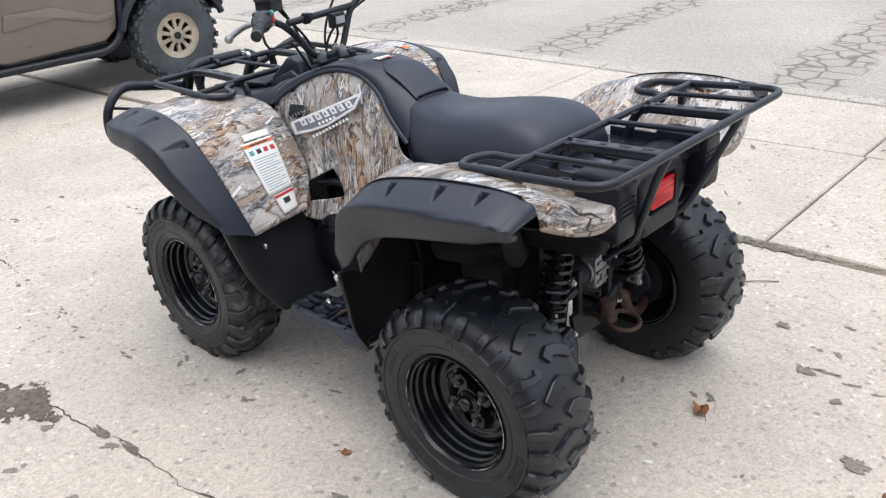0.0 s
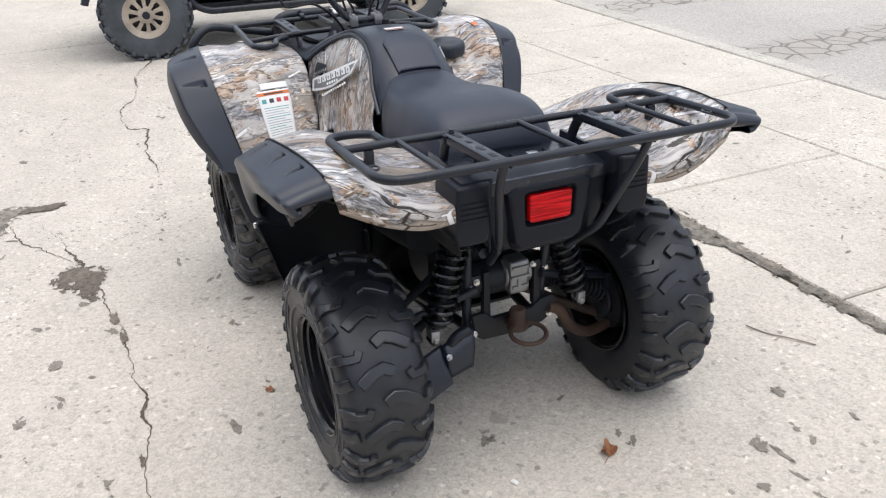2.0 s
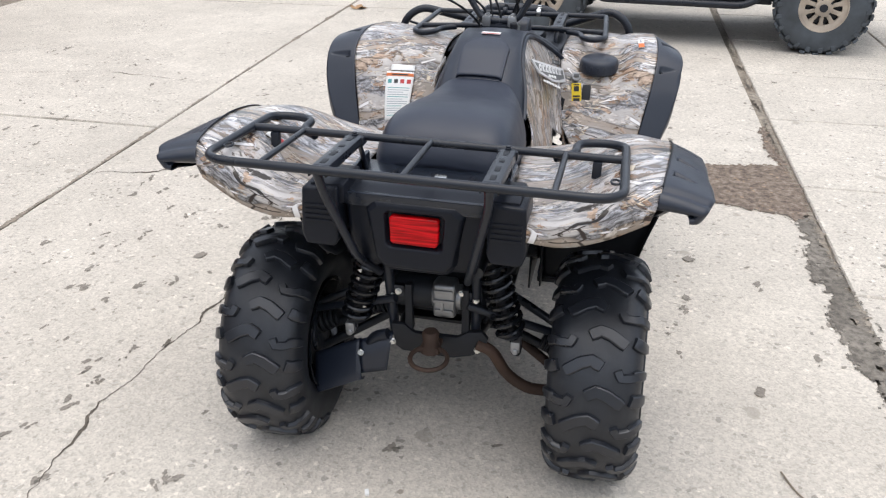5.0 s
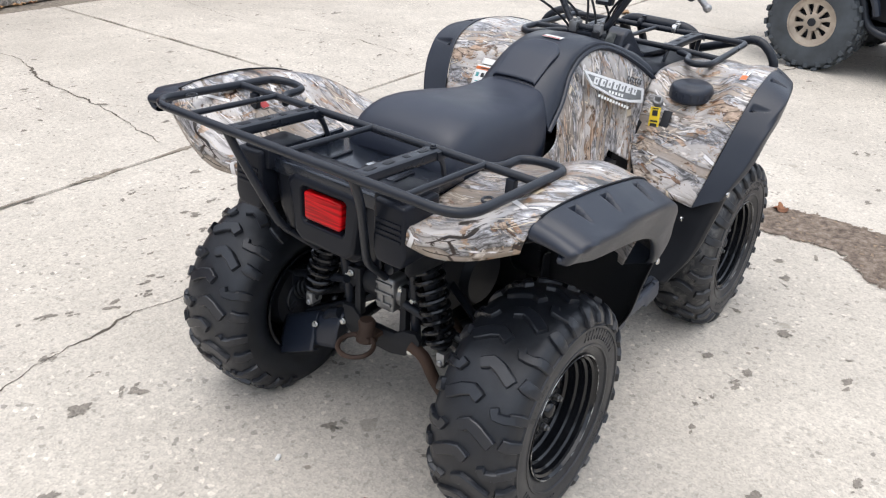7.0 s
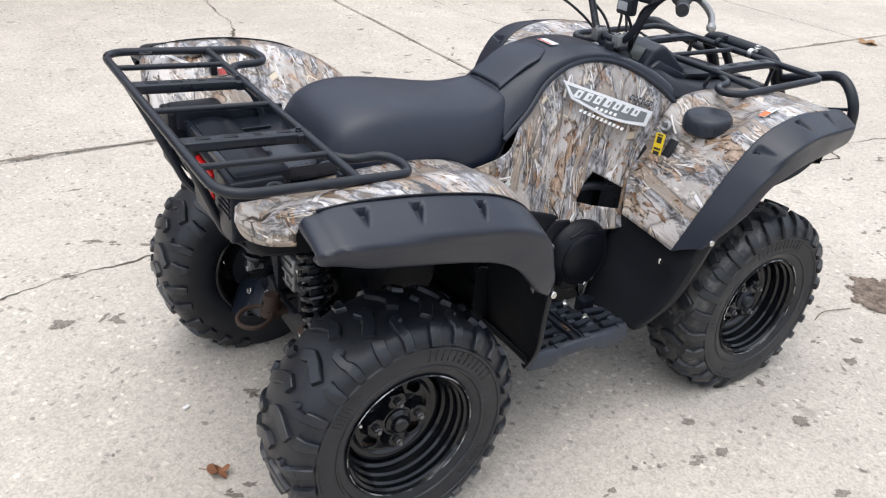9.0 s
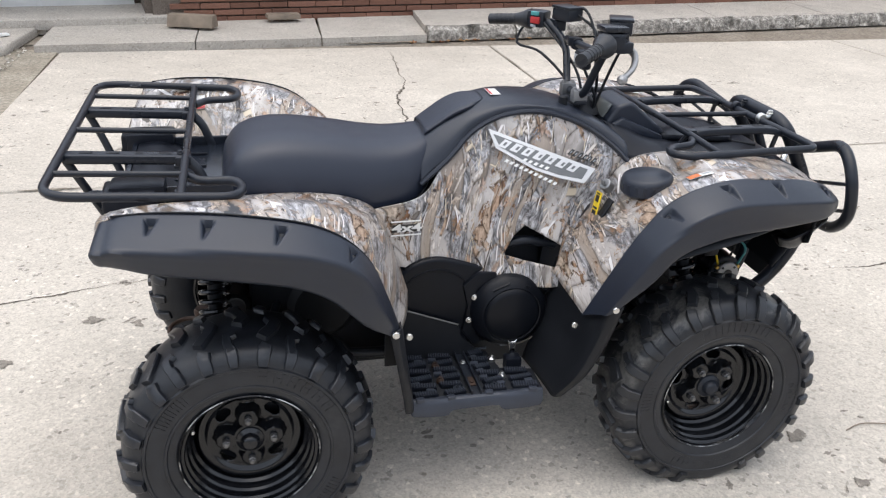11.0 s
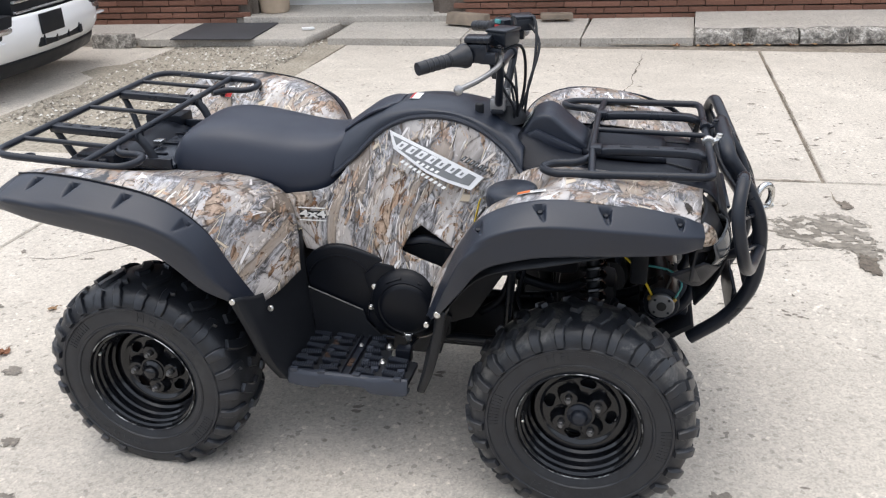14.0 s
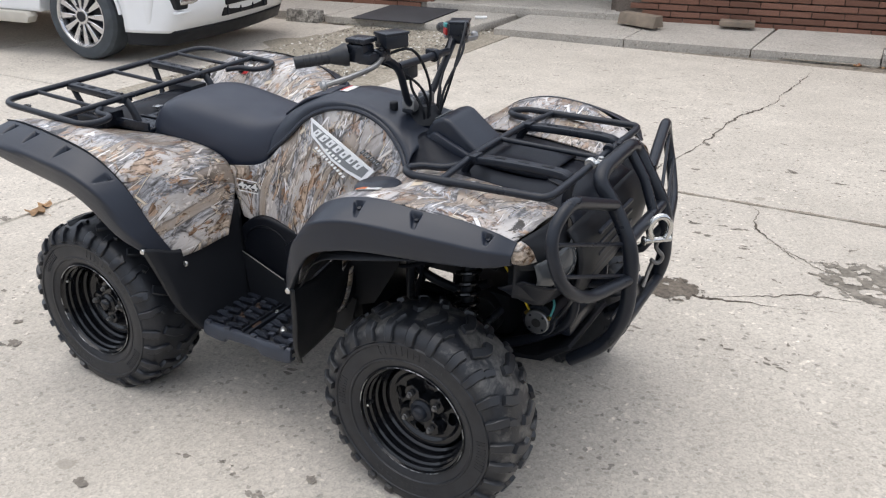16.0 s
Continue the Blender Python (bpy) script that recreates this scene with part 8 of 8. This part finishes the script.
def road_wheel(hold, x, y, r, w, face, rim_mat, spokes, knobs):
    """A wheel on the y-z plane of a parked vehicle; face is +1 or -1 along x."""
    base = new("wheel")
    base.parent = hold
    base.matrix_local = Matrix.Translation((x, y, r)) @ Matrix.Rotation(radians(-90 * face), 4, "Z")
    rr = r * (0.50 if knobs else 0.68)
    prof = [(rr, -w / 2), (r * 0.80, -w / 2 - 0.008), (r - 0.03, -w / 2 + 0.005), (r - 0.008, -w / 2 + 0.035), (r - 0.004, 0), (r - 0.008, w / 2 - 0.035), (r - 0.03, w / 2 - 0.005), (r * 0.80, w / 2 + 0.008), (rr, w / 2)]
    g = []
    if knobs:
        for k in range(22):
            for off, yy in ((0.0, w * 0.40), (0.14, w * 0.14), (0.07, -w * 0.14), (0.21, -w * 0.40)):
                g.append(moved(box(0, yy, r - 0.002, 0.045, w * 0.22, 0.022, 0.004, 1), Matrix.Rotation(2 * math.pi * k / 22 + off, 4, "Y")))
            for sgn in (-1, 1):
                g.append(moved(box(0, sgn * w * 0.49, r - 0.035, 0.035, 0.02, 0.04, 0.004, 1), Matrix.Rotation(2 * math.pi * k / 22 + 0.1, 4, "Y")))
    part("tyre", lathe(prof, 56, False), DUSTYRUBBER, base, angle=30)
    if g:
        tagged(part("knobbly_tread", join(*g), DUSTYRUBBER, base, angle=30), kind="stuff")
    rim = part("rim", lathe([(rr * 0.96, -w / 2 + 0.02), (rr * 1.01, w / 2 - 0.005), (rr * 1.02, w / 2 + 0.004), (rr * 0.97, w / 2 + 0.002), (rr * 0.92, w / 2 - 0.02), (rr * 0.90, w / 2 - 0.06), (rr * 0.88, -w / 2 + 0.03)], 48, False), rim_mat, base)
    for k in range(spokes):
        m = Matrix.Rotation(2 * math.pi * k / spokes, 4, "Y")
        part("spoke", moved(slab([(-0.010, rr * 0.20), (0.010, rr * 0.20), (rr * 0.09 + 0.006, rr * 0.94), (-rr * 0.09 - 0.006, rr * 0.94)] if not knobs else [(-rr * 0.09, rr * 0.25), (rr * 0.09, rr * 0.25), (rr * 0.085, rr * 0.62), (rr * 0.15, rr * 0.80), (-rr * 0.15, rr * 0.80), (-rr * 0.085, rr * 0.62)], w / 2 - 0.045, w / 2 - 0.015, "y", 0.004, 1), m), rim_mat, base)
    part("hub_cap", drum((0, w / 2 - 0.022, 0), (0, 1, 0), rr * (0.26 if not knobs else 0.38), 0.03), rim_mat, base)
    if knobs:
        part("rim_ring", lathe([(rr * 0.74, w / 2 - 0.040), (rr * 0.75, w / 2 - 0.016), (rr * 0.95, w / 2 - 0.006), (rr * 0.97, w / 2 - 0.030)], 48, False), rim_mat, base)
    part("hub_bore", drum((0, w / 2 - 0.004, 0), (0, 1, 0), rr * 0.17, 0.012), STEEL, base)
    part("brake_disc", drum((0, w / 2 - 0.08, 0), (0, 1, 0), rr * 0.8, 0.02, 36), STEEL, base)
    for k in range(5):
        a = 2 * math.pi * k / 5
        part("wheel_nut", drum((rr * 0.36 * math.cos(a), w / 2 - 0.014, rr * 0.36 * math.sin(a)), (0, 1, 0), 0.010, 0.014, 6, 0.001), STEEL, base)
    return base


def buggy():
    """Side-by-side buggy seen from its long side, which faces the quad."""
    b = thing("side_by_side_buggy", "tan and black side-by-side buggy with knobbly tyres and bronze wheels", "buggy", at=(4.88, 0.02, 0.0))
    b.rotation_euler = (0, 0, radians(-5.5))
    for y in (0.30, -1.93):
        road_wheel(b, 0.0, y, 0.362, 0.25, -1, BRONZE, 10, True)
        road_wheel(b, 1.30, y, 0.362, 0.25, 1, BRONZE, 10, True)
    part("sill_tube", tube(fillet([(-0.06, 0.02, 0.66), (-0.07, -0.08, 0.40), (-0.09, -0.20, 0.345), (-0.09, -1.36, 0.345), (-0.06, -1.50, 0.46), (-0.02, -1.56, 0.80), (0.0, -1.56, 1.2)], 0.10), 0.030, 12), STEEL, b)
    part("floor_pan", box(0.65, -0.80, 0.37, 1.30, 1.50, 0.05, 0.01), DARKPLASTIC, b)
    part("frame_rail", box(0.65, -0.80, 0.33, 0.5, 3.0, 0.05, 0.01), STEEL, b)
    kick = part("kick_panel", slab([(-0.08, 0.44), (-0.46, 0.40), (-0.62, 0.95), (0.0, 1.02)], -0.02, 0.05, "x", 0.01, 2), DARKPLASTIC, b, "black moulded lower panel")
    part("panel_boss", slab([(-0.20, 0.56), (-0.42, 0.50), (-0.46, 0.72), (-0.30, 0.74)], -0.035, -0.01, "x", 0.012, 2), PLASTIC, kick)
    door = part("door", slab([(-0.50, 0.40), (-0.60, 0.385), (-1.36, 0.415), (-1.47, 0.50), (-1.55, 0.98), (-0.70, 1.00)], -0.05, 0.03, "x", 0.02, 3), TAN, b, "tan metallic door skin")
    part("door_crease", slab([(-0.62, 0.62), (-1.02, 0.66), (-1.34, 0.57), (-1.46, 0.60), (-1.47, 0.645), (-1.34, 0.62), (-1.02, 0.74), (-0.66, 0.74)], -0.066, -0.04, "x", 0.008, 2), TAN, door)
    part("door_gap", tube(fillet([(-0.055, -0.665, 1.0), (-0.058, -0.505, 0.42), (-0.058, -0.59, 0.382), (-0.058, -1.36, 0.41)], 0.04), 0.007, 8), DARKPLASTIC, b)
    for y, sgn in ((0.30, 1), (-1.93, -1)):
        pts = [(0.0, 0.46 * math.cos(a) + y, 0.36 + 0.46 * math.sin(a)) for a in [radians(15 + 150 * k / 16) for k in range(17)]]
        for x0 in (-0.10, 1.18):
            part("wheel_arch", join(*[tube([(x0 + dx, p[1], p[2]) for _, p in enumerate(pts)], 0.03, 8) for dx in (0.0, 0.22)]), PLASTIC, b)
        part("arch_skin", loft([[(-0.10, p[1], p[2] + 0.02), (0.65, p[1], p[2] + 0.05), (1.40, p[1], p[2] + 0.02)] for p in pts], 24, 8), DARKPLASTIC, b, thick=0.01)
        part("wheel_well", box(0.65, y, 0.62, 0.85, 0.70, 0.40, 0.02), DARKPLASTIC, b)
        part("axle", tube([(0.0, y, 0.362), (1.30, y, 0.362)], 0.03, 10), STEEL, b)
    part("cargo_bed", slab([(0.95, 0.72), (-0.15, 0.74), (-0.15, 1.05), (1.0, 1.05)], 0.0, 1.30, "x", 0.03, 2), TAN, b)
    part("bonnet", slab([(-1.50, 0.80), (-2.35, 0.70), (-2.55, 0.78), (-2.45, 0.92), (-1.60, 1.08)], 0.05, 1.25, "x", 0.04, 3), TAN, b)
    part("nose", box(0.65, -2.45, 0.60, 0.9, 0.25, 0.25, 0.04), DARKPLASTIC, b)
    part("cabin_core", box(0.65, -0.80, 0.72, 1.2, 1.3, 0.62, 0.03), DARKPLASTIC, b)
    for x in (-0.02, 1.32):
        part("cage_tube", tube(fillet([(x, 0.05, 1.0), (x, -0.10, 1.75), (x, -1.15, 1.78), (x, -1.60, 1.05)], 0.15), 0.026, 10), STEEL, b)
    for y in (-0.13, -1.10):
        part("cage_tube", tube([(-0.02, y, 1.76), (1.32, y, 1.76)], 0.024, 10), STEEL, b)


def car():
    """White off-road car, nose towards the building."""
    c = thing("white_car", "white sport utility car with silver multi-spoke wheels", "car", at=(-5.0, 2.87, 0.0))
    c.rotation_euler = (0, 0, radians(-83))
    for y in (0.0, -2.95):
        road_wheel(c, -0.125, y, 0.392, 0.25, 1, CHROME, 12, False)
        road_wheel(c, -1.80, y, 0.392, 0.25, -1, CHROME, 12, False)

    def arch(y, up):
        return [(y + 0.47 * math.cos(a), 0.40 + 0.47 * math.sin(a)) for a in ([radians(180 - 180 * k / 14) for k in range(15)] if up else [])]
    side = [(-3.85, 0.50), (-3.42, 0.42)] + arch(-2.95, True) + [(-2.40, 0.40), (-0.60, 0.40)] + arch(0.0, True) + [(0.60, 0.34), (0.78, 0.36), (0.84, 0.62), (0.80, 0.98), (0.62, 1.10), (-0.55, 1.18), (-3.70, 1.20), (-3.88, 1.00)]
    part("body", slab(side, -1.92, 0.0, "x", 0.035, 3), CARWHITE, c, "glossy white bodywork")
    part("cabin", slab([(-0.50, 1.16), (-1.10, 1.72), (-3.35, 1.76), (-3.80, 1.18)], -1.80, -0.12, "x", 0.06, 3), CARWHITE, c)
    part("side_window", slab([(-0.72, 1.20), (-1.18, 1.64), (-3.20, 1.67), (-3.50, 1.22)], -0.125, -0.105, "x", 0.004, 1), DARKGLASS, c)
    part("windscreen", ([(-1.70, -0.55, 1.20), (-0.22, -0.55, 1.20), (-0.30, -1.06, 1.68), (-1.62, -1.06, 1.68)], [(0, 1, 2, 3)]), DARKGLASS, c, thick=0.01, smooth=False)
    for y in (0.0, -2.95):
        for x in (-0.14, -1.78):
            part("wheel_housing", box(x - (0.12 if x > -1 else -0.12), y, 0.58, 0.30, 0.90, 0.55, 0.02), DARKPLASTIC, c)
        pts = [(0.004, y + 0.475 * math.cos(a), 0.40 + 0.475 * math.sin(a)) for a in [radians(5 + 170 * k / 20) for k in range(21)]]
        part("arch_lip", tube(pts, 0.018, 8), CARWHITE, c)
    part("running_board", slab([(-2.35, 0.30), (-0.62, 0.30), (-0.58, 0.36), (-0.62, 0.40), (-2.35, 0.40)], -0.06, 0.05, "x", 0.012, 2), STEP, c, "cream running board along the sill")
    part("door_seam", box(0.002, -1.25, 0.80, 0.004, 0.010, 0.74, 0), DARKPLASTIC, c)
    # bumper with bowed front, dark valance, lamp pods and grille bars
    rows = []
    for z, out in ((0.30, 0.02), (0.40, 0.10), (0.52, 0.13), (0.64, 0.10)):
        rows.append([(0.012, 0.52, z), (-0.04, 0.80, z), (-0.22, 0.90 + out, z), (-0.96, 0.98 + out, z), (-1.70, 0.90 + out, z), (-1.88, 0.80, z), (-1.93, 0.52, z)])
    bump = part("bumper", loft(rows, 12, 40), CARWHITE, c, "white bowed front bumper", thick=0.02)
    part("valance", loft([[(0.0, 0.52, z), (-0.06, 0.80, z), (-0.24, 0.92 + o, z), (-0.96, 1.0 + o, z), (-1.68, 0.92 + o, z), (-1.86, 0.80, z), (-1.92, 0.52, z)] for z, o in ((0.19, -0.06), (0.25, 0.0), (0.31, 0.03))], 8, 36), DARKPLASTIC, c, "black lower valance", thick=0.02)
    for x in (-0.22, -1.70):
        part("fog_lamp", moved(slab([(-0.15, 0.09), (0.15, 0.09), (0.12, -0.08), (-0.10, -0.08)], -0.06, 0.06, "y", 0.012, 2), Matrix.Translation((x, 0.985, 0.575)) @ Matrix.Rotation(radians(-10 if x > -1 else 10), 4, "Z")), DARKPLASTIC, c)
        part("bumper_fin", box(x, 1.02, 0.470, 0.30, 0.06, 0.018, 0.006), CARWHITE, c)
        part("head_lamp", box(x + (0.02 if x > -1 else -0.02), 0.82, 0.80, 0.36, 0.14, 0.16, 0.04), DARKGLASS, c)
    part("blank_plate", box(-0.80, 1.125, 0.55, 0.34, 0.02, 0.16, 0.006), DARKPLASTIC, c, "dark plate holder")
    for x in (-0.22, -1.70):
        part("lamp_strip", moved(box(0, 0, 0, 0.20, 0.02, 0.045, 0.010), Matrix.Translation((x, 1.045, 0.555)) @ Matrix.Rotation(radians(-10 if x > -1 else 10), 4, "Z")), CHROME, c)
    part("grille", box(-0.96, 0.93, 0.74, 1.0, 0.16, 0.26, 0.03), DARKPLASTIC, c)
    for k in range(3):
        part("grille_bar", box(-0.96, 1.02, 0.66 + 0.08 * k, 0.98, 0.03, 0.022, 0.006), CHROME, c)
    part("air_intake", box(-0.96, 1.075, 0.42, 0.70, 0.06, 0.10, 0.02), DARKPLASTIC, c)
    for k in range(4):
        part("intake_bar", box(-1.24 + 0.19 * k, 1.10, 0.42, 0.02, 0.03, 0.09, 0.004), STEEL, c)


buggy()
car()


# ---- loose things on the ground ----
LEAFBROWN = plain("dry_brown_leaf", (0.20, 0.085, 0.04), 0.75, 0.0, 0.4, 60.0, 0.4)
LEAFTAN = plain("dry_tan_leaf", (0.33, 0.20, 0.10), 0.7, 0.0, 0.35, 60.0, 0.4)
OLDWOOD = plain("weathered_wood", (0.21, 0.17, 0.13), 0.85, 0.0, 0.35, 40.0, 0.6)
POT = plain("beige_planter", (0.50, 0.40, 0.30), 0.7, 0.0, 0.12, 40.0, 0.2)
MAT = plain("dark_rubber_mat", (0.045, 0.045, 0.05), 0.8, 0.0, 0.3, 80.0, 0.5)


def leaf(x, y, size, turn, mat, label, seed, curl=0.35):
    """A crumpled lobed leaf with a stalk."""
    r = random.Random(seed)
    n, v = 22, [(0, 0, 0.003)]
    for k in range(n):
        a = 2 * math.pi * k / n
        q = size * (0.55 + 0.42 * abs(math.cos(2.5 * a)) + 0.08 * r.random())
        v.append((q * math.cos(a), q * math.sin(a) * 0.75, 0.003 + curl * size * (0.5 + 0.5 * math.sin(3 * a + seed)) * r.uniform(0.6, 1.0)))
    f = [(0, k + 1, (k + 1) % n + 1) for k in range(n)]
    stalk = tube([(0, 0, 0.005), (size * 0.9, 0.1 * size, 0.010), (size * 1.7, -0.1 * size, 0.004)], 0.0012, 5)
    g = moved(join((v, f), stalk), Matrix.Translation((x, y, 0.002)) @ Matrix.Rotation(turn, 4, "Z"))
    tagged(part("leaf", g, mat, thick=0.0008, smooth=False), label, "leaf", "fallen leaves")


leaf(-0.965, -0.176, 0.032, 2.4, LEAFBROWN, "curled dry brown leaf lying on concrete", 3, 0.9)
leaf(-1.52, -0.10, 0.028, 1.8, LEAFBROWN, "reddish brown leaf lying flat on concrete", 4, 0.6)
leaf(-0.225, 0.615, 0.018, 0.6, LEAFBROWN, "small narrow reddish leaf on concrete", 5)
leaf(-1.56, 0.245, 0.022, 1.0, LEAFTAN, "small orange leaf on concrete", 8)
leaf(-2.20, 0.30, 0.060, 0.2, LEAFTAN, "crumpled tan leaf by a joint", 9, 0.5)
leaf(-2.24, 0.38, 0.050, 2.2, LEAFTAN, "crumpled tan leaf by a joint", 10, 0.5)
leaf(5.70, 2.30, 0.10, 1.2, LEAFTAN, "large tan leaf by a joint of the lot", 12, 0.4)
leaf(1.80, -0.42, 0.05, 0.4, LEAFBROWN, "brown leaf scraps in a dirty joint", 14, 0.5)
for k in range(16):
    x = rng.uniform(1.0, 3.4)
    leaf(x, walk_y(x) - 0.05 - rng.random() * 0.06, rng.uniform(0.02, 0.045), rng.random() * 6, LEAFTAN if k % 3 else LEAFBROWN, "dry leaf blown against the kerb", 30 + k, 0.6)
tagged(part("twig", tube(spline([(-0.83, -1.10, 0.004), (-0.76, -1.05, 0.007), (-0.70, -1.01, 0.004), (-0.63, -0.98, 0.006)], 14), 0.0025, 6), OLDWOOD), "thin bent twig lying on the concrete", "twig")
tagged(part("twig", tube(spline([(1.22, -0.42, 0.004), (1.30, -0.40, 0.006), (1.42, -0.43, 0.004)], 10), 0.002, 6), OLDWOOD), "thin bent twig lying on the concrete", "twig")
tagged(part("pebble", moved(box(0, 0, 0, 0.022, 0.012, 0.008, 0.003), Matrix.Translation((-0.957, 0.123, 0.005)) @ Matrix.Rotation(0.4, 4, "Z")), WHITE), "small white chip on the concrete", "stone")


def wood_block(x, y, z, length, turn, tall):
    g = slab([(-0.085, 0.0), (0.085, 0.0), (0.055, tall), (-0.055, tall)], -length / 2, length / 2, "x", 0.008, 2)
    g = [(a, b + 0.008 * noise.noise(Vector((a * 20, b * 20, c * 20 + x))), c + 0.006 * noise.noise(Vector((a * 14, b * 9, c * 11)))) for a, b, c in g[0]], g[1]
    return moved(g, Matrix.Translation((x, y, z)) @ Matrix.Rotation(turn, 4, "Z"))


tagged(part("timber_block", wood_block(-1.02, 6.52, 0.098, 0.46, -0.35, 0.115), OLDWOOD), "weathered grey timber block on the sidewalk", "timber block")
tagged(part("flat_block", moved(box(0, 0, 0, 0.34, 0.16, 0.05, 0.008), Matrix.Translation((-0.12, 6.86, 0.142)) @ Matrix.Rotation(0.15, 4, "Z")), OLDWOOD), "flat grey block lying by the brick wall", "block")
tagged(part("wheel_stop", wood_block(-4.55, 5.45, 0.0, 0.42, 0.1, 0.13), KERBSTONE), "broken piece of concrete kerb", "kerb piece")
tagged(part("door_mat", moved(box(0, 0, 0, 0.86, 0.95, 0.014, 0.004), Matrix.Translation((-3.54, 5.98, 0.085)) @ Matrix.Rotation(0.10, 4, "Z")), MAT), "flat dark rubber mat in front of the doorway", "mat")
part("mat_bed", slab([(-4.3, 5.50), (-2.55, 5.68), (-2.45, 6.9), (-4.2, 6.7)], -0.01, 0.077, "z", 0.01, 1), WALKCONCRETE, WALK)
tagged(part("paper_scrap", moved(box(0, 0, 0, 0.13, 0.08, 0.02, 0.006), Matrix.Translation((-2.68, 6.15, 0.095)) @ Matrix.Rotation(0.5, 4, "Z")), WHITE), "crumpled white paper scrap", "paper")
tagged(part("planter", moved(lathe([(0.0, 0.0), (0.155, 0.0), (0.165, 0.02), (0.205, 0.40), (0.215, 0.42), (0.215, 0.45), (0.19, 0.45), (0.185, 0.40), (0.0, 0.38)], 40), Matrix.Translation((-3.33, 6.82, 0.16)) @ Matrix.Rotation(radians(90), 4, "X")), POT), "round beige planter pot beside the doorway", "planter")
part("door_apron", slab([(-4.0, 6.5), (-1.2, 6.75), (-1.2, 7.9), (-4.0, 7.6)], 0.0, 0.155, "z", 0.01, 1), WALKCONCRETE, WALK)

# small stains and chips of the concrete
v, f = [], []
for k in range(420):
    x, y = rng.uniform(-3.2, 4.5), rng.uniform(-3.6, 5.6)
    if noise.noise(Vector((x * 0.8, y * 0.8, 3.0))) < -0.12:
        continue
    s0 = rng.choice((0.008, 0.012, 0.012, 0.018, 0.026))
    g = blot(x, y, s0 * rng.uniform(0.8, 2.0), s0 * rng.uniform(0.3, 0.8), 0.0026 + 0.000001 * k, k, 24, rng.random() * 3)
    b = len(v)
    v += g[0]
    f += [tuple(i + b for i in q) for q in g[1]]
spots = [(-1.268, -0.461, 0.02), (-0.967, -0.80, 0.025), (1.044, -0.418, 0.035), (-1.443, 0.454, 0.03), (-1.183, 0.718, 0.035), (0.34, -0.615, 0.02), (1.10, -0.651, 0.025), (0.666, -0.778, 0.03), (-0.252, -0.964, 0.025), (0.261, 1.241, 0.03), (-1.81, 0.22, 0.03), (-1.41, -0.20, 0.036), (-1.13, -0.57, 0.03)]
for x, y, q in spots:
    g = blot(x, y, q * 1.3, q, 0.0034, x * 10, 46)
    b = len(v)
    v += g[0]
    f += [tuple(i + b for i in t) for t in g[1]]
# flaked places: a loose cluster of small scars each
flaked = [(0.39, 1.58), (0.23, 1.97), (0.22, 1.71), (0.07, 1.83), (0.28, 1.64), (-0.12, 1.62), (-0.09, 1.56), (-0.15, 1.42), (-0.03, 1.36), (0.03, 1.25), (-0.23, 1.34), (-0.44, 1.41), (-0.46, 1.13), (-0.57, 1.22), (-0.65, 1.15), (-0.79, 1.16), (-1.00, 1.26), (-0.91, 1.21), (-1.04, 0.84), (-1.03, 0.68), (0.89, 1.77), (1.02, 1.91), (0.68, 1.62), (0.63, 1.50), (1.09, 1.70), (1.10, 1.59), (-1.12, -0.72)]
flaked += [(rng.uniform(-2.6, 3.6), rng.uniform(-1.3, 4.6)) for k in range(110)]
for x, y in flaked:
    wide, tall = rng.uniform(0.018, 0.05), rng.uniform(0.012, 0.03)
    for k in range(rng.randint(2, 6)):
        size = rng.uniform(0.006, 0.020)
        g = blot(x + rng.gauss(0, wide * 0.6), y + rng.gauss(0, tall * 0.6), size * rng.uniform(1.0, 1.9), size * rng.uniform(0.5, 0.9), 0.0010 + 0.00022 * k, k + x * 7, 28, rng.uniform(-0.7, 0.7))
        b = len(v)
        v += g[0]
        f += [tuple(i + b for i in t) for t in g[1]]
STAIN = concrete("stained_concrete", (0.225, 0.198, 0.165), (0.31, 0.28, 0.24))
tagged(part("stains", (v, f), STAIN, smooth=False), "small grey-brown stains and chips in the concrete", "stains", kind="stuff")


# ---- bricks of the shop front, the low courses singly, the rest as one body ----
rest_v, rest_f = [], []
count = 0
for row in range(44):
    z = 0.10 + 0.0685 * row
    x = -13.9 + (0.15 if row % 2 else 0.0) + (row % 3) * 0.02
    while x < 13.8:
        inside = -3.70 < x < -1.27 and row < 31
        if not inside:
            if row < 7 and -6.2 < x < 6.4 and count < 300:
                b = new("brick", brick_mesh)
                b.parent = building
                b.location = (x + 0.15, rng.uniform(-0.003, 0.003), z)
                count += 1
            else:
                k = len(rest_v)
                rest_v += [(p[0] + x + 0.15, p[1], p[2] + z) for p in bg[0]] if row < 12 else [(x + 0.004 + dx, dy, z + dz) for dx in (0, 0.292) for dy in (-0.015, 0.015) for dz in (-0.027, 0.027)]
                rest_f += [tuple(i + k for i in q) for q in bg[1]] if row < 12 else [tuple(k + i for i in q) for q in ((0, 4, 5, 1), (0, 1, 3, 2), (4, 6, 7, 5), (1, 5, 7, 3), (0, 2, 6, 4))]
        x += 0.30
tagged(part("brickwork", (rest_v, rest_f), BRICK, building, smooth=False), kind="stuff")
